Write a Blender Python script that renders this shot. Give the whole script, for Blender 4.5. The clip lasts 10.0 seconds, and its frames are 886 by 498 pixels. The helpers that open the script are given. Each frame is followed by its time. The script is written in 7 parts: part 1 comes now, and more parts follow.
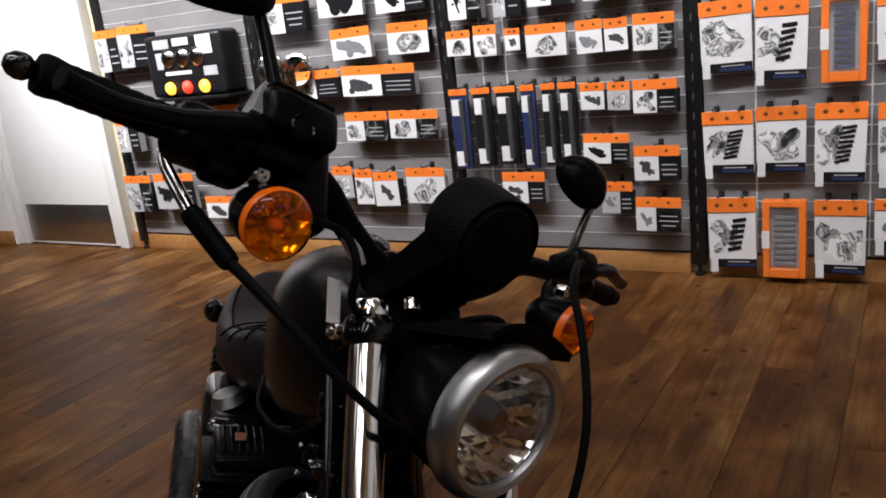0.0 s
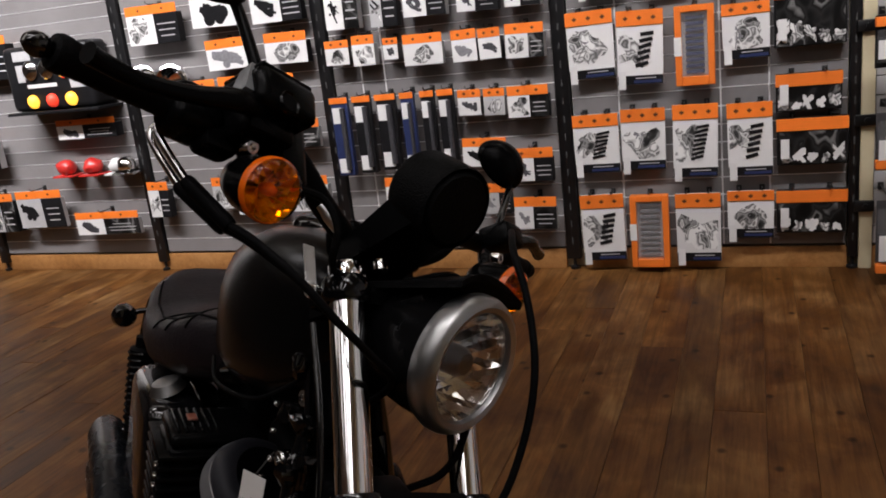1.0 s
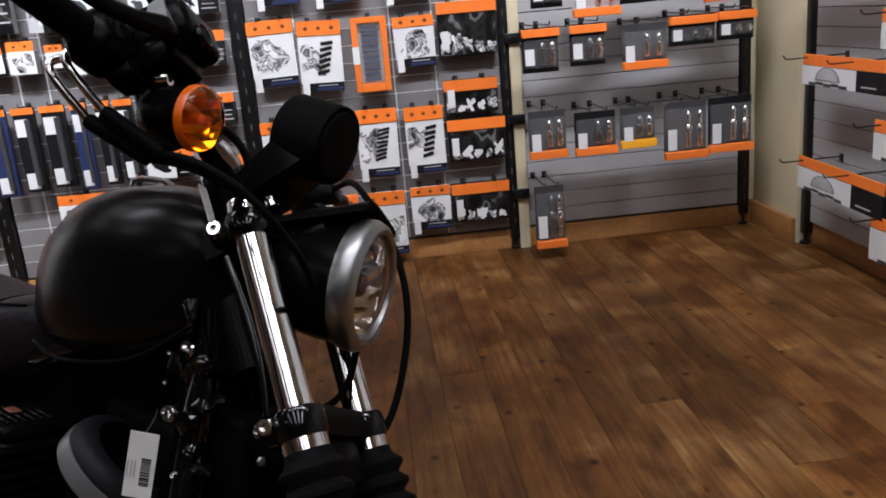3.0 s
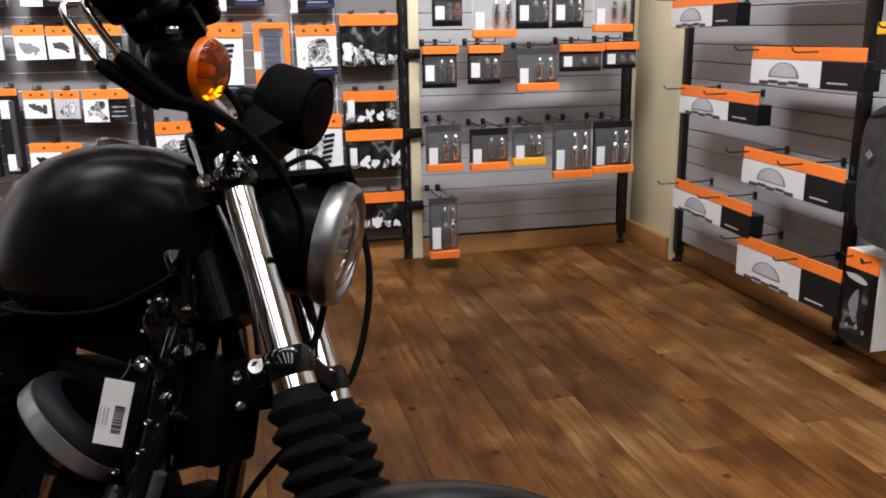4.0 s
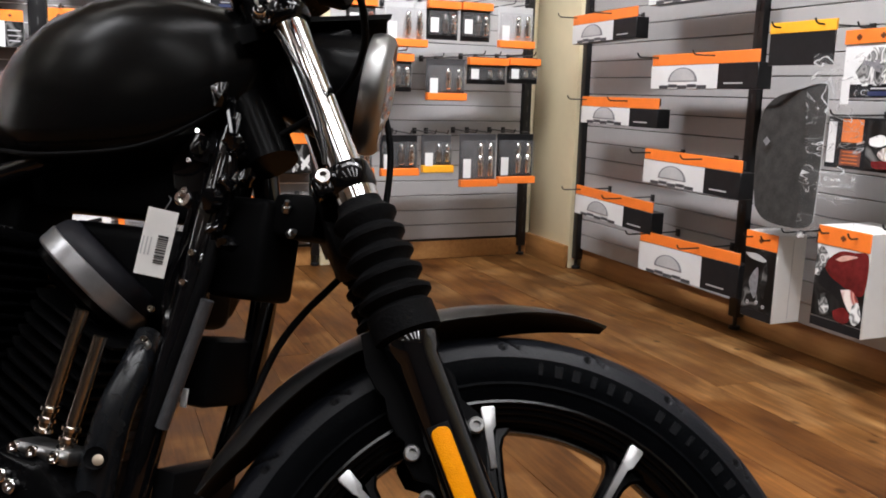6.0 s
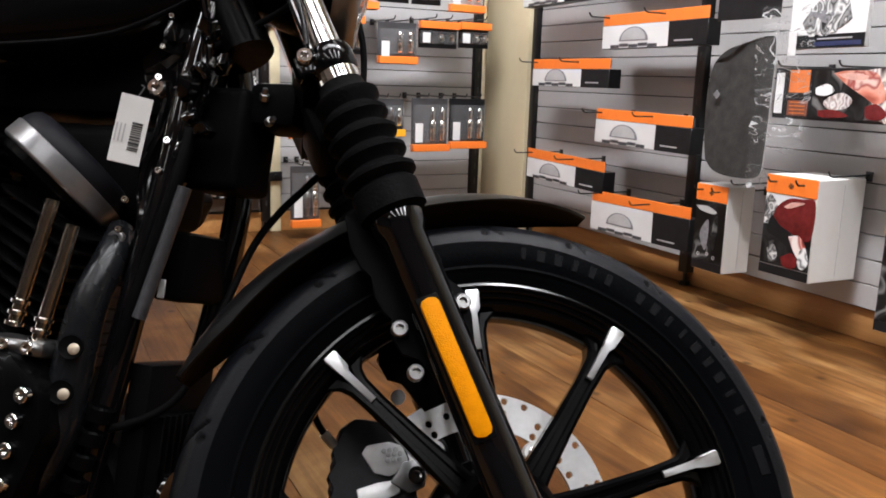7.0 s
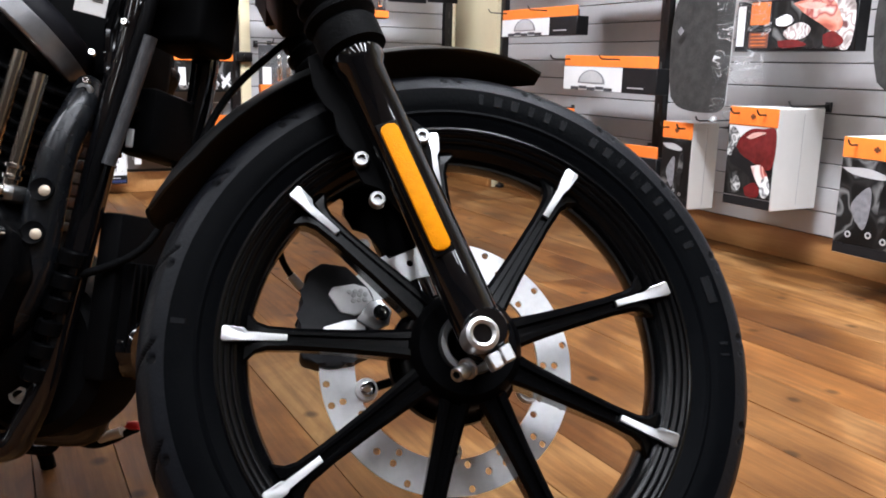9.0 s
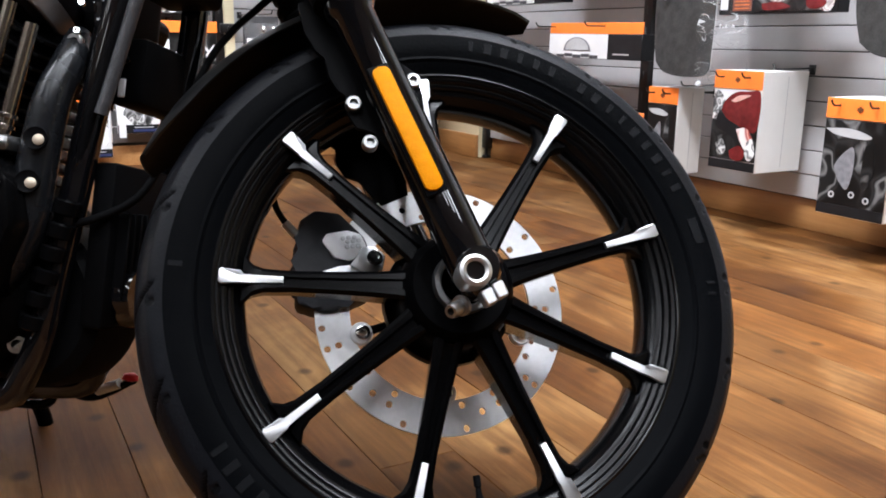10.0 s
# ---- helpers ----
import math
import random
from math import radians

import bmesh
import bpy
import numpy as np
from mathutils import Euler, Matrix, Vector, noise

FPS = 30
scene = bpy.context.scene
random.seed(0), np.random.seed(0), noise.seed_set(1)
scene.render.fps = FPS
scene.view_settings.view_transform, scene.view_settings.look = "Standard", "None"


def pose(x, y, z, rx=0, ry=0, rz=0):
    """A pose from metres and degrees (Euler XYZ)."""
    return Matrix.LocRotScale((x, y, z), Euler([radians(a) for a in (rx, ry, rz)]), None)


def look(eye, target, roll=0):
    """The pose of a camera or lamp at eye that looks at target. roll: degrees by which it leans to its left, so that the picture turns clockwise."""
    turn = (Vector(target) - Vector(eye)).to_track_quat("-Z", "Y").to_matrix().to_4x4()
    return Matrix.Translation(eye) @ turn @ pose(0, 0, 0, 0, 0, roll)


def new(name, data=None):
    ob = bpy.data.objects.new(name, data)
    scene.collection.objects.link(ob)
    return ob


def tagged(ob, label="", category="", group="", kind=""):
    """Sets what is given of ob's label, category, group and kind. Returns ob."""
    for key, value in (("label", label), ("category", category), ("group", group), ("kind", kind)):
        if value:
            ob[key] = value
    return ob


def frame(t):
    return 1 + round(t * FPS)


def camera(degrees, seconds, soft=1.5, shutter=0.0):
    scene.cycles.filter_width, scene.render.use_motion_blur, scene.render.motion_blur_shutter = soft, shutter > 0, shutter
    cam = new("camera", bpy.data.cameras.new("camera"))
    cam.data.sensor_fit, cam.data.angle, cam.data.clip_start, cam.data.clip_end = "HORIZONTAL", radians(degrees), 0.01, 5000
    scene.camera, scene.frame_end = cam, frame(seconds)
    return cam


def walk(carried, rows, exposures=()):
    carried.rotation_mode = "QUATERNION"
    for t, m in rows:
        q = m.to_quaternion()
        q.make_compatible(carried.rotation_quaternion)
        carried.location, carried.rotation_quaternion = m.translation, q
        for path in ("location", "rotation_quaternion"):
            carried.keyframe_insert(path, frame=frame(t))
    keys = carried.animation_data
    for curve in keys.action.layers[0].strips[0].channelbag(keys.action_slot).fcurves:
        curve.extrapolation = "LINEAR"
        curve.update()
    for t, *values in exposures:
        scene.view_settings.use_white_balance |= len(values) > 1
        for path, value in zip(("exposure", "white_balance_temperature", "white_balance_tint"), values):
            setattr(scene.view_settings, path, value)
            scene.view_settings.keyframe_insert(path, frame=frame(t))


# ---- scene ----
cam = camera(55.58, 10.0, soft=1.8)
PATH = [
    (0, (0.2869, -0.2795, 1.2098), (-0.6995, 1.3784, 0.6823), -6.68),
    (0.5, (0.2665, -0.3450, 1.2068), (-0.5859, 1.3867, 0.6829), -6.10),
    (1, (0.2406, -0.4192, 1.1962), (-0.4566, 1.3790, 0.6669), -6.56),
    (1.5, (0.2076, -0.4794, 1.1862), (-0.2876, 1.3710, 0.6110), -6.43),
    (2, (0.1581, -0.5121, 1.1701), (-0.1439, 1.3721, 0.5713), -5.33),
    (2.5, (0.0687, -0.5413, 1.1523), (0.0050, 1.3716, 0.5723), -5.26),
    (3, (-0.0140, -0.5700, 1.1415), (0.1232, 1.3482, 0.5922), -5.02),
    (3.2, (-0.0546, -0.5824, 1.1442), (0.1835, 1.3169, 0.5646), -4.81),
    (4.5, (-0.1826, -0.6709, 1.0384), (0.3271, 1.2126, 0.5998), 0.44),
    (5, (-0.2385, -0.6783, 0.9714), (0.3119, 1.2026, 0.5721), 0.66),
    (6.3, (-0.3973, -0.6736, 0.8281), (0.4091, 1.1188, 0.4580), 1.69),
    (6.5, (-0.4081, -0.6743, 0.8091), (0.4151, 1.1067, 0.4212), 1.79),
    (7, (-0.4127, -0.6765, 0.7467), (0.4670, 1.0759, 0.3528), 1.82),
    (7.5, (-0.4065, -0.6861, 0.6948), (0.4969, 1.0550, 0.3045), 1.85),
    (8, (-0.4127, -0.7084, 0.6556), (0.4739, 1.0420, 0.2680), 2.07),
    (8.5, (-0.4150, -0.7283, 0.6251), (0.4769, 1.0180, 0.2314), 1.58),
    (9, (-0.4240, -0.7453, 0.6018), (0.5025, 0.9750, 0.1751), 1.32),
    (9.5, (-0.4321, -0.7536, 0.5815), (0.5133, 0.9494, 0.1273), 1.05),
    (10, (-0.4396, -0.7624, 0.5684), (0.5099, 0.9322, 0.0921), 0.79),
]
EXPO = [(0.0, -1.7, 6300, 10), (0.5, -1.9, 6450, 11), (1.0, -2.0, 6550, 12), (2.5, -1.85, 6250, 11), (3.0, -1.55, 5950, 10), (4.5, -0.95, 6250, 8), (5.0, -0.9, 6200, 8), (6.5, -0.8, 6300, 8), (7.5, -0.58, 6100, 8), (9.0, -0.24, 5850, 7), (10.0, -0.23, 5850, 7)]
walk(cam, [(t, look(eye, target, roll)) for t, eye, target, roll in PATH], EXPO)

# ---- light ----
world = bpy.data.worlds.new("shop_air")
scene.world = world
world.use_nodes = True
world.node_tree.nodes["Background"].inputs[0].default_value = (1.0, 0.93, 0.84, 1)
world.node_tree.nodes["Background"].inputs[1].default_value = 0.01
CEILING = 3.0
# ceiling lights: place, power and what each one is aimed at; those along the display walls are the strongest
DOWN = None
LIGHTS = [(x, 1.6, power, (x, 3.35, 1.1), (1.1, 0.28), 75) for x, power in ((-4.2, 125), (-2.8, 84), (-1.4, 62), (0.0, 36), (1.15, 36))]
LIGHTS += [(0.45, 0.5, 40, (1.9, 0.8, 0.35), (1.1, 0.28), 80), (0.45, 2.0, 24, (1.9, 2.1, 0.5), (1.1, 0.28), 80), (1.15, -0.05, 35, DOWN, (1.1, 0.28), 60)]
LIGHTS += [(0.62, -1.6, 24, DOWN, (0.16, 1.9), 120), (-0.05, -1.6, 15, DOWN, (0.16, 1.9), 120), (-2.0, -1.6, 14, DOWN, (0.16, 1.9), 120), (-0.8, -1.6, 14, DOWN, (0.16, 1.9), 120)]
LIGHTS += [(x, y, power, DOWN, (1.1, 0.28), 120) for x, y, power in ((-2.3, 0.8, 27), (0.0, -0.15, 13), (-1.0, -0.15, 8), (-4.0, -1.8, 14), (-3.6, 0.2, 24))]


def area(name, spot, target, power, size, spread=180, colour=(1.0, 0.97, 1.0)):
    lamp = bpy.data.lights.new(name, "AREA")
    lamp.shape, lamp.size, lamp.size_y = "RECTANGLE", size[0], size[1]
    lamp.energy, lamp.color = power, colour
    ob = new(name, lamp)
    lamp.spread = radians(spread)
    ob.matrix_world = look(spot, target)
    return ob


for lx, ly, power, aimed, size, spread in LIGHTS:
    area("ceiling_lamp", (lx, ly, CEILING - 0.10), aimed or (lx, ly + 0.001, 0), power, size, spread)

# ---- materials ----


def node(nt, kind, **values):
    n = nt.nodes.new(kind)
    for key, value in values.items():
        if key in n.inputs:
            n.inputs[key].default_value = value
    return n


def base_material(name):
    m = bpy.data.materials.new(name)
    m.use_nodes = True
    nt = m.node_tree
    return m, nt, nt.nodes["Principled BSDF"]


def surface(name, colour, rough=0.5, metal=0.0, vary=0.12, scale=18.0, bump=0.0, bump_scale=120.0, coat=0.0, rough_vary=0.12, random_tint=0.0, spec=0.5):
    """A painted, moulded or metal surface with uneven tone, uneven gloss and fine relief."""
    m, nt, p = base_material(name)
    link = nt.links.new
    tex = node(nt, "ShaderNodeTexCoord")
    noise_a = node(nt, "ShaderNodeTexNoise", Scale=scale, Detail=5.0)
    noise_b = node(nt, "ShaderNodeTexNoise", Scale=scale * 7, Detail=3.0)
    link(tex.outputs["Object"], noise_a.inputs["Vector"])
    link(tex.outputs["Object"], noise_b.inputs["Vector"])
    mix = node(nt, "ShaderNodeMixRGB", Fac=0.3)
    link(noise_a.outputs["Fac"], mix.inputs[1])
    link(noise_b.outputs["Fac"], mix.inputs[2])
    ramp = node(nt, "ShaderNodeValToRGB")
    ramp.color_ramp.elements[0].position, ramp.color_ramp.elements[1].position = 0.3, 0.7
    ramp.color_ramp.elements[0].color = (*[c * (1 - vary) for c in colour], 1)
    ramp.color_ramp.elements[1].color = (*[min(1, c * (1 + vary)) for c in colour], 1)
    link(mix.outputs[0], ramp.inputs["Fac"])
    out = ramp.outputs[0]
    if random_tint:
        info = node(nt, "ShaderNodeObjectInfo")
        hsv = node(nt, "ShaderNodeHueSaturation")
        rng = node(nt, "ShaderNodeMapRange")
        rng.inputs[3].default_value, rng.inputs[4].default_value = 1 - random_tint, 1 + random_tint
        link(info.outputs["Random"], rng.inputs[0])
        link(rng.outputs[0], hsv.inputs["Value"])
        link(out, hsv.inputs["Color"])
        out = hsv.outputs[0]
    link(out, p.inputs["Base Color"])
    rr = node(nt, "ShaderNodeMapRange")
    rr.inputs[3].default_value, rr.inputs[4].default_value = max(0.02, rough * (1 - rough_vary)), min(1, rough * (1 + rough_vary))
    link(noise_b.outputs["Fac"], rr.inputs[0])
    link(rr.outputs[0], p.inputs["Roughness"])
    p.inputs["Metallic"].default_value = metal
    p.inputs["Coat Weight"].default_value = coat
    p.inputs["Coat Roughness"].default_value = 0.06
    p.inputs["Specular IOR Level"].default_value = spec
    if bump:
        noise_c = node(nt, "ShaderNodeTexNoise", Scale=bump_scale, Detail=4.0)
        link(tex.outputs["Object"], noise_c.inputs["Vector"])
        b = node(nt, "ShaderNodeBump", Strength=bump, Distance=0.004)
        link(noise_c.outputs["Fac"], b.inputs["Height"])
        link(b.outputs[0], p.inputs["Normal"])
    return m


def wood(name, dark, mid, light, rough=0.35, grain=(9.0, 0.7, 9.0), knots=True, per_piece=0.35, spec=0.5, patina=False):
    """Worn timber: long grain, darker stains, small knots; every board has a tone of its own."""
    m, nt, p = base_material(name)
    link = nt.links.new
    tex, info = node(nt, "ShaderNodeTexCoord"), node(nt, "ShaderNodeObjectInfo")
    shift = node(nt, "ShaderNodeVectorMath")
    shift.operation = "MULTIPLY_ADD"
    shift.inputs[1].default_value = (1, 1, 1)
    mul = node(nt, "ShaderNodeMath")
    mul.operation = "MULTIPLY"
    mul.inputs[1].default_value = 37.0
    link(info.outputs["Random"], mul.inputs[0])
    comb = node(nt, "ShaderNodeCombineXYZ")
    for n in range(3):
        link(mul.outputs[0], comb.inputs[n])
    link(tex.outputs["Object"], shift.inputs[0])
    link(comb.outputs[0], shift.inputs[2])
    mapping = node(nt, "ShaderNodeMapping")
    mapping.inputs["Scale"].default_value = grain
    link(shift.outputs[0], mapping.inputs["Vector"])
    fine = node(nt, "ShaderNodeTexNoise", Scale=5.0, Detail=8.0, Roughness=0.65, Distortion=0.6)
    broad = node(nt, "ShaderNodeTexNoise", Scale=3.2, Detail=6.0, Distortion=0.8)
    link(mapping.outputs[0], fine.inputs["Vector"])
    link(shift.outputs[0], broad.inputs["Vector"])
    mix = node(nt, "ShaderNodeMixRGB", Fac=0.74 if patina else 0.45)
    link(fine.outputs["Fac"], mix.inputs[1])
    link(broad.outputs["Fac"], mix.inputs[2])
    ramp = node(nt, "ShaderNodeValToRGB")
    e = ramp.color_ramp.elements
    e[0].position, e[0].color = 0.3, (*dark, 1)
    e[1].position, e[1].color = 0.72, (*light, 1)
    e.new(0.5).color = (*mid, 1)
    link(mix.outputs[0], ramp.inputs["Fac"])
    out = ramp.outputs[0]
    if knots:
        cell = node(nt, "ShaderNodeTexVoronoi", Scale=2.7)
        cell.voronoi_dimensions = "2D"
        squash = node(nt, "ShaderNodeMapping")
        squash.inputs["Scale"].default_value = (1.35, 1.2, 1.35)
        link(shift.outputs[0], squash.inputs["Vector"])
        link(squash.outputs[0], cell.inputs["Vector"])
        kr = node(nt, "ShaderNodeValToRGB")
        kr.color_ramp.elements[0].position, kr.color_ramp.elements[0].color = 0.022, (0.14, 0.10, 0.08, 1)
        kr.color_ramp.elements[1].position, kr.color_ramp.elements[1].color = 0.060, (1, 1, 1, 1)
        link(cell.outputs["Distance"], kr.inputs["Fac"])
        dots = node(nt, "ShaderNodeMixRGB", Fac=0.8)
        dots.blend_type = "MULTIPLY"
        link(out, dots.inputs[1])
        link(kr.outputs[0], dots.inputs[2])
        out = dots.outputs[0]
    if patina:  # worn, darker and redder clouds, other ones on every board
        cloud = node(nt, "ShaderNodeTexNoise", Scale=2.6, Detail=6.0, Roughness=0.6, Distortion=0.8)
        run = node(nt, "ShaderNodeMapping")
        run.inputs["Scale"].default_value = (2.6, 0.9, 1.0)
        link(shift.outputs[0], run.inputs["Vector"])
        link(run.outputs[0], cloud.inputs["Vector"])
        cr = node(nt, "ShaderNodeValToRGB")
        cr.color_ramp.elements[0].position, cr.color_ramp.elements[0].color = 0.36, (0.48, 0.39, 0.33, 1)
        cr.color_ramp.elements[1].position, cr.color_ramp.elements[1].color = 0.62, (1.15, 1.12, 1.05, 1)
        link(cloud.outputs["Fac"], cr.inputs["Fac"])
        worn = node(nt, "ShaderNodeMixRGB", Fac=0.85)
        worn.blend_type = "MULTIPLY"
        link(out, worn.inputs[1])
        link(cr.outputs[0], worn.inputs[2])
        out = worn.outputs[0]
        # thin dark streaks along the grain, and boards that lean to red
        thin, streak = node(nt, "ShaderNodeMapping"), node(nt, "ShaderNodeTexNoise", Scale=1.0, Detail=5.0, Roughness=0.6, Distortion=0.3)
        thin.inputs["Scale"].default_value = (62.0, 2.6, 1.0)
        link(shift.outputs[0], thin.inputs["Vector"])
        link(thin.outputs[0], streak.inputs["Vector"])
        sr = node(nt, "ShaderNodeValToRGB")
        sr.color_ramp.elements[0].position, sr.color_ramp.elements[0].color = 0.34, (0.50, 0.43, 0.38, 1)
        sr.color_ramp.elements[1].position, sr.color_ramp.elements[1].color = 0.58, (1.10, 1.08, 1.06, 1)
        link(streak.outputs["Fac"], sr.inputs["Fac"])
        lines = node(nt, "ShaderNodeMixRGB", Fac=0.6)
        lines.blend_type = "MULTIPLY"
        link(out, lines.inputs[1])
        link(sr.outputs[0], lines.inputs[2])
        again = node(nt, "ShaderNodeMath")
        again.operation = "FRACT"
        more = node(nt, "ShaderNodeMath")
        more.operation = "MULTIPLY"
        more.inputs[1].default_value = 17.3
        link(info.outputs["Random"], more.inputs[0])
        link(more.outputs[0], again.inputs[0])
        red = node(nt, "ShaderNodeValToRGB")
        red.color_ramp.elements[0].position, red.color_ramp.elements[0].color = 0.0, (1.06, 1.10, 1.16, 1)
        red.color_ramp.elements[1].position, red.color_ramp.elements[1].color = 1.0, (0.86, 0.75, 0.62, 1)
        link(again.outputs[0], red.inputs["Fac"])
        board = node(nt, "ShaderNodeMixRGB", Fac=1.0)
        board.blend_type = "MULTIPLY"
        link(lines.outputs[0], board.inputs[1])
        link(red.outputs[0], board.inputs[2])
        out = board.outputs[0]
    p.inputs["Specular IOR Level"].default_value = spec
    hsv, rng = node(nt, "ShaderNodeHueSaturation"), node(nt, "ShaderNodeMapRange")
    rng.inputs[3].default_value, rng.inputs[4].default_value = 1 - per_piece, 1 + per_piece
    link(info.outputs["Random"], rng.inputs[0])
    link(rng.outputs[0], hsv.inputs["Value"])
    link(out, hsv.inputs["Color"])
    link(hsv.outputs[0], p.inputs["Base Color"])
    rr = node(nt, "ShaderNodeMapRange")
    rr.inputs[3].default_value, rr.inputs[4].default_value = rough * 0.75, min(1, rough * 1.5)
    link(broad.outputs["Fac"], rr.inputs[0])
    link(rr.outputs[0], p.inputs["Roughness"])
    b = node(nt, "ShaderNodeBump", Strength=0.15, Distance=0.003)
    link(fine.outputs["Fac"], b.inputs["Height"])
    link(b.outputs[0], p.inputs["Normal"])
    return m


def clear(name, colour=(1, 1, 1), rough=0.02, ior=1.45, alpha=0.25, crinkle=0.0):
    """Thin clear plastic: mostly see-through, with a shine."""
    m, nt, p = base_material(name)
    p.inputs["Base Color"].default_value = (*colour, 1)
    p.inputs["Roughness"].default_value = rough
    p.inputs["IOR"].default_value = ior
    p.inputs["Alpha"].default_value = alpha
    tex, n = node(nt, "ShaderNodeTexCoord"), node(nt, "ShaderNodeTexNoise", Scale=22.0, Detail=3.0)
    b = node(nt, "ShaderNodeBump", Strength=0.6 + 0.4 * crinkle, Distance=0.02 - 0.008 * crinkle)
    nt.links.new(tex.outputs["Object"], n.inputs["Vector"])
    if crinkle:
        n.inputs["Scale"].default_value, n.inputs["Distortion"].default_value = 34.0, 0.6
    nt.links.new(n.outputs["Fac"], b.inputs["Height"])
    nt.links.new(b.outputs[0], p.inputs["Normal"])
    return m


def film(name):
    """Crumpled clear film: see-through, with glints of its folds painted in as thin milky streaks."""
    m, nt, p = base_material(name)
    link = nt.links.new
    tex, stretch = node(nt, "ShaderNodeTexCoord"), node(nt, "ShaderNodeMapping")
    stretch.inputs["Scale"].default_value = (1.0, 0.28, 1.0)
    fold = node(nt, "ShaderNodeTexNoise", Scale=13.0, Detail=2.0, Roughness=0.5, Distortion=0.9)
    link(tex.outputs["Object"], stretch.inputs["Vector"])
    link(stretch.outputs[0], fold.inputs["Vector"])
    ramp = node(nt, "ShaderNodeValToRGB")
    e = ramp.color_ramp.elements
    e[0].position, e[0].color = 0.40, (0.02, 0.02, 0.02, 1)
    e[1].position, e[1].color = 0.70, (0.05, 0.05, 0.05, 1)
    # narrow opacity peaks paint the bright glints along the folds
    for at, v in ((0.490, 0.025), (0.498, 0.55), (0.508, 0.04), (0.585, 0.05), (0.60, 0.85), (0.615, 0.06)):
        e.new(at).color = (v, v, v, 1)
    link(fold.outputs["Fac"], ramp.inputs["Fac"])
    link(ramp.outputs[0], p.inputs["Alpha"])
    p.inputs["Base Color"].default_value = (0.62, 0.62, 0.62, 1)
    p.inputs["Roughness"].default_value = 0.12
    bump = node(nt, "ShaderNodeBump", Strength=0.9, Distance=0.012)
    link(fold.outputs["Fac"], bump.inputs["Height"])
    link(bump.outputs[0], p.inputs["Normal"])
    return m


def glass(name, colour, rough=0.03, transmission=1.0, ior=1.45):
    m, nt, p = base_material(name)
    p.inputs["IOR"].default_value = ior
    p.inputs["Base Color"].default_value = (*colour, 1)
    p.inputs["Roughness"].default_value = rough
    p.inputs["Transmission Weight"].default_value = transmission
    return m


def photo(name, stops, scale=26.0, warp=2.2, rough=0.3, stretch=(1.0, 1.0, 0.8)):
    """Ink of a printed photograph: folded patches of a few tones, shifted for every print."""
    m, nt, p = base_material(name)
    link = nt.links.new
    tex, info = node(nt, "ShaderNodeTexCoord"), node(nt, "ShaderNodeObjectInfo")
    far = node(nt, "ShaderNodeMath")
    far.operation = "MULTIPLY"
    far.inputs[1].default_value = 53.0
    link(info.outputs["Random"], far.inputs[0])
    spread = node(nt, "ShaderNodeCombineXYZ")
    for n in range(3):
        link(far.outputs[0], spread.inputs[n])
    moved = node(nt, "ShaderNodeVectorMath")
    link(tex.outputs["Object"], moved.inputs[0])
    link(spread.outputs[0], moved.inputs[1])
    size = node(nt, "ShaderNodeMapping")
    size.inputs["Scale"].default_value = stretch
    link(moved.outputs[0], size.inputs["Vector"])
    fold = node(nt, "ShaderNodeTexNoise", Scale=scale, Detail=1.2, Roughness=0.5, Distortion=warp)
    cell = node(nt, "ShaderNodeTexVoronoi", Scale=scale * 1.3)
    link(size.outputs[0], fold.inputs["Vector"])
    link(size.outputs[0], cell.inputs["Vector"])
    mix = node(nt, "ShaderNodeMixRGB", Fac=0.35)
    link(fold.outputs["Fac"], mix.inputs[1])
    link(cell.outputs["Distance"], mix.inputs[2])
    ramp = node(nt, "ShaderNodeValToRGB")
    e = ramp.color_ramp.elements
    while len(e) < len(stops):
        e.new(0.5)
    for k, (at, colour) in enumerate(stops):
        e[k].position, e[k].color = at, (*colour, 1)
    link(mix.outputs[0], ramp.inputs["Fac"])
    link(ramp.outputs[0], p.inputs["Base Color"])
    p.inputs["Roughness"].default_value = rough
    p.inputs["Specular IOR Level"].default_value = 0.22
    return m


def grey(v):
    return (v, v, v * 0.98)


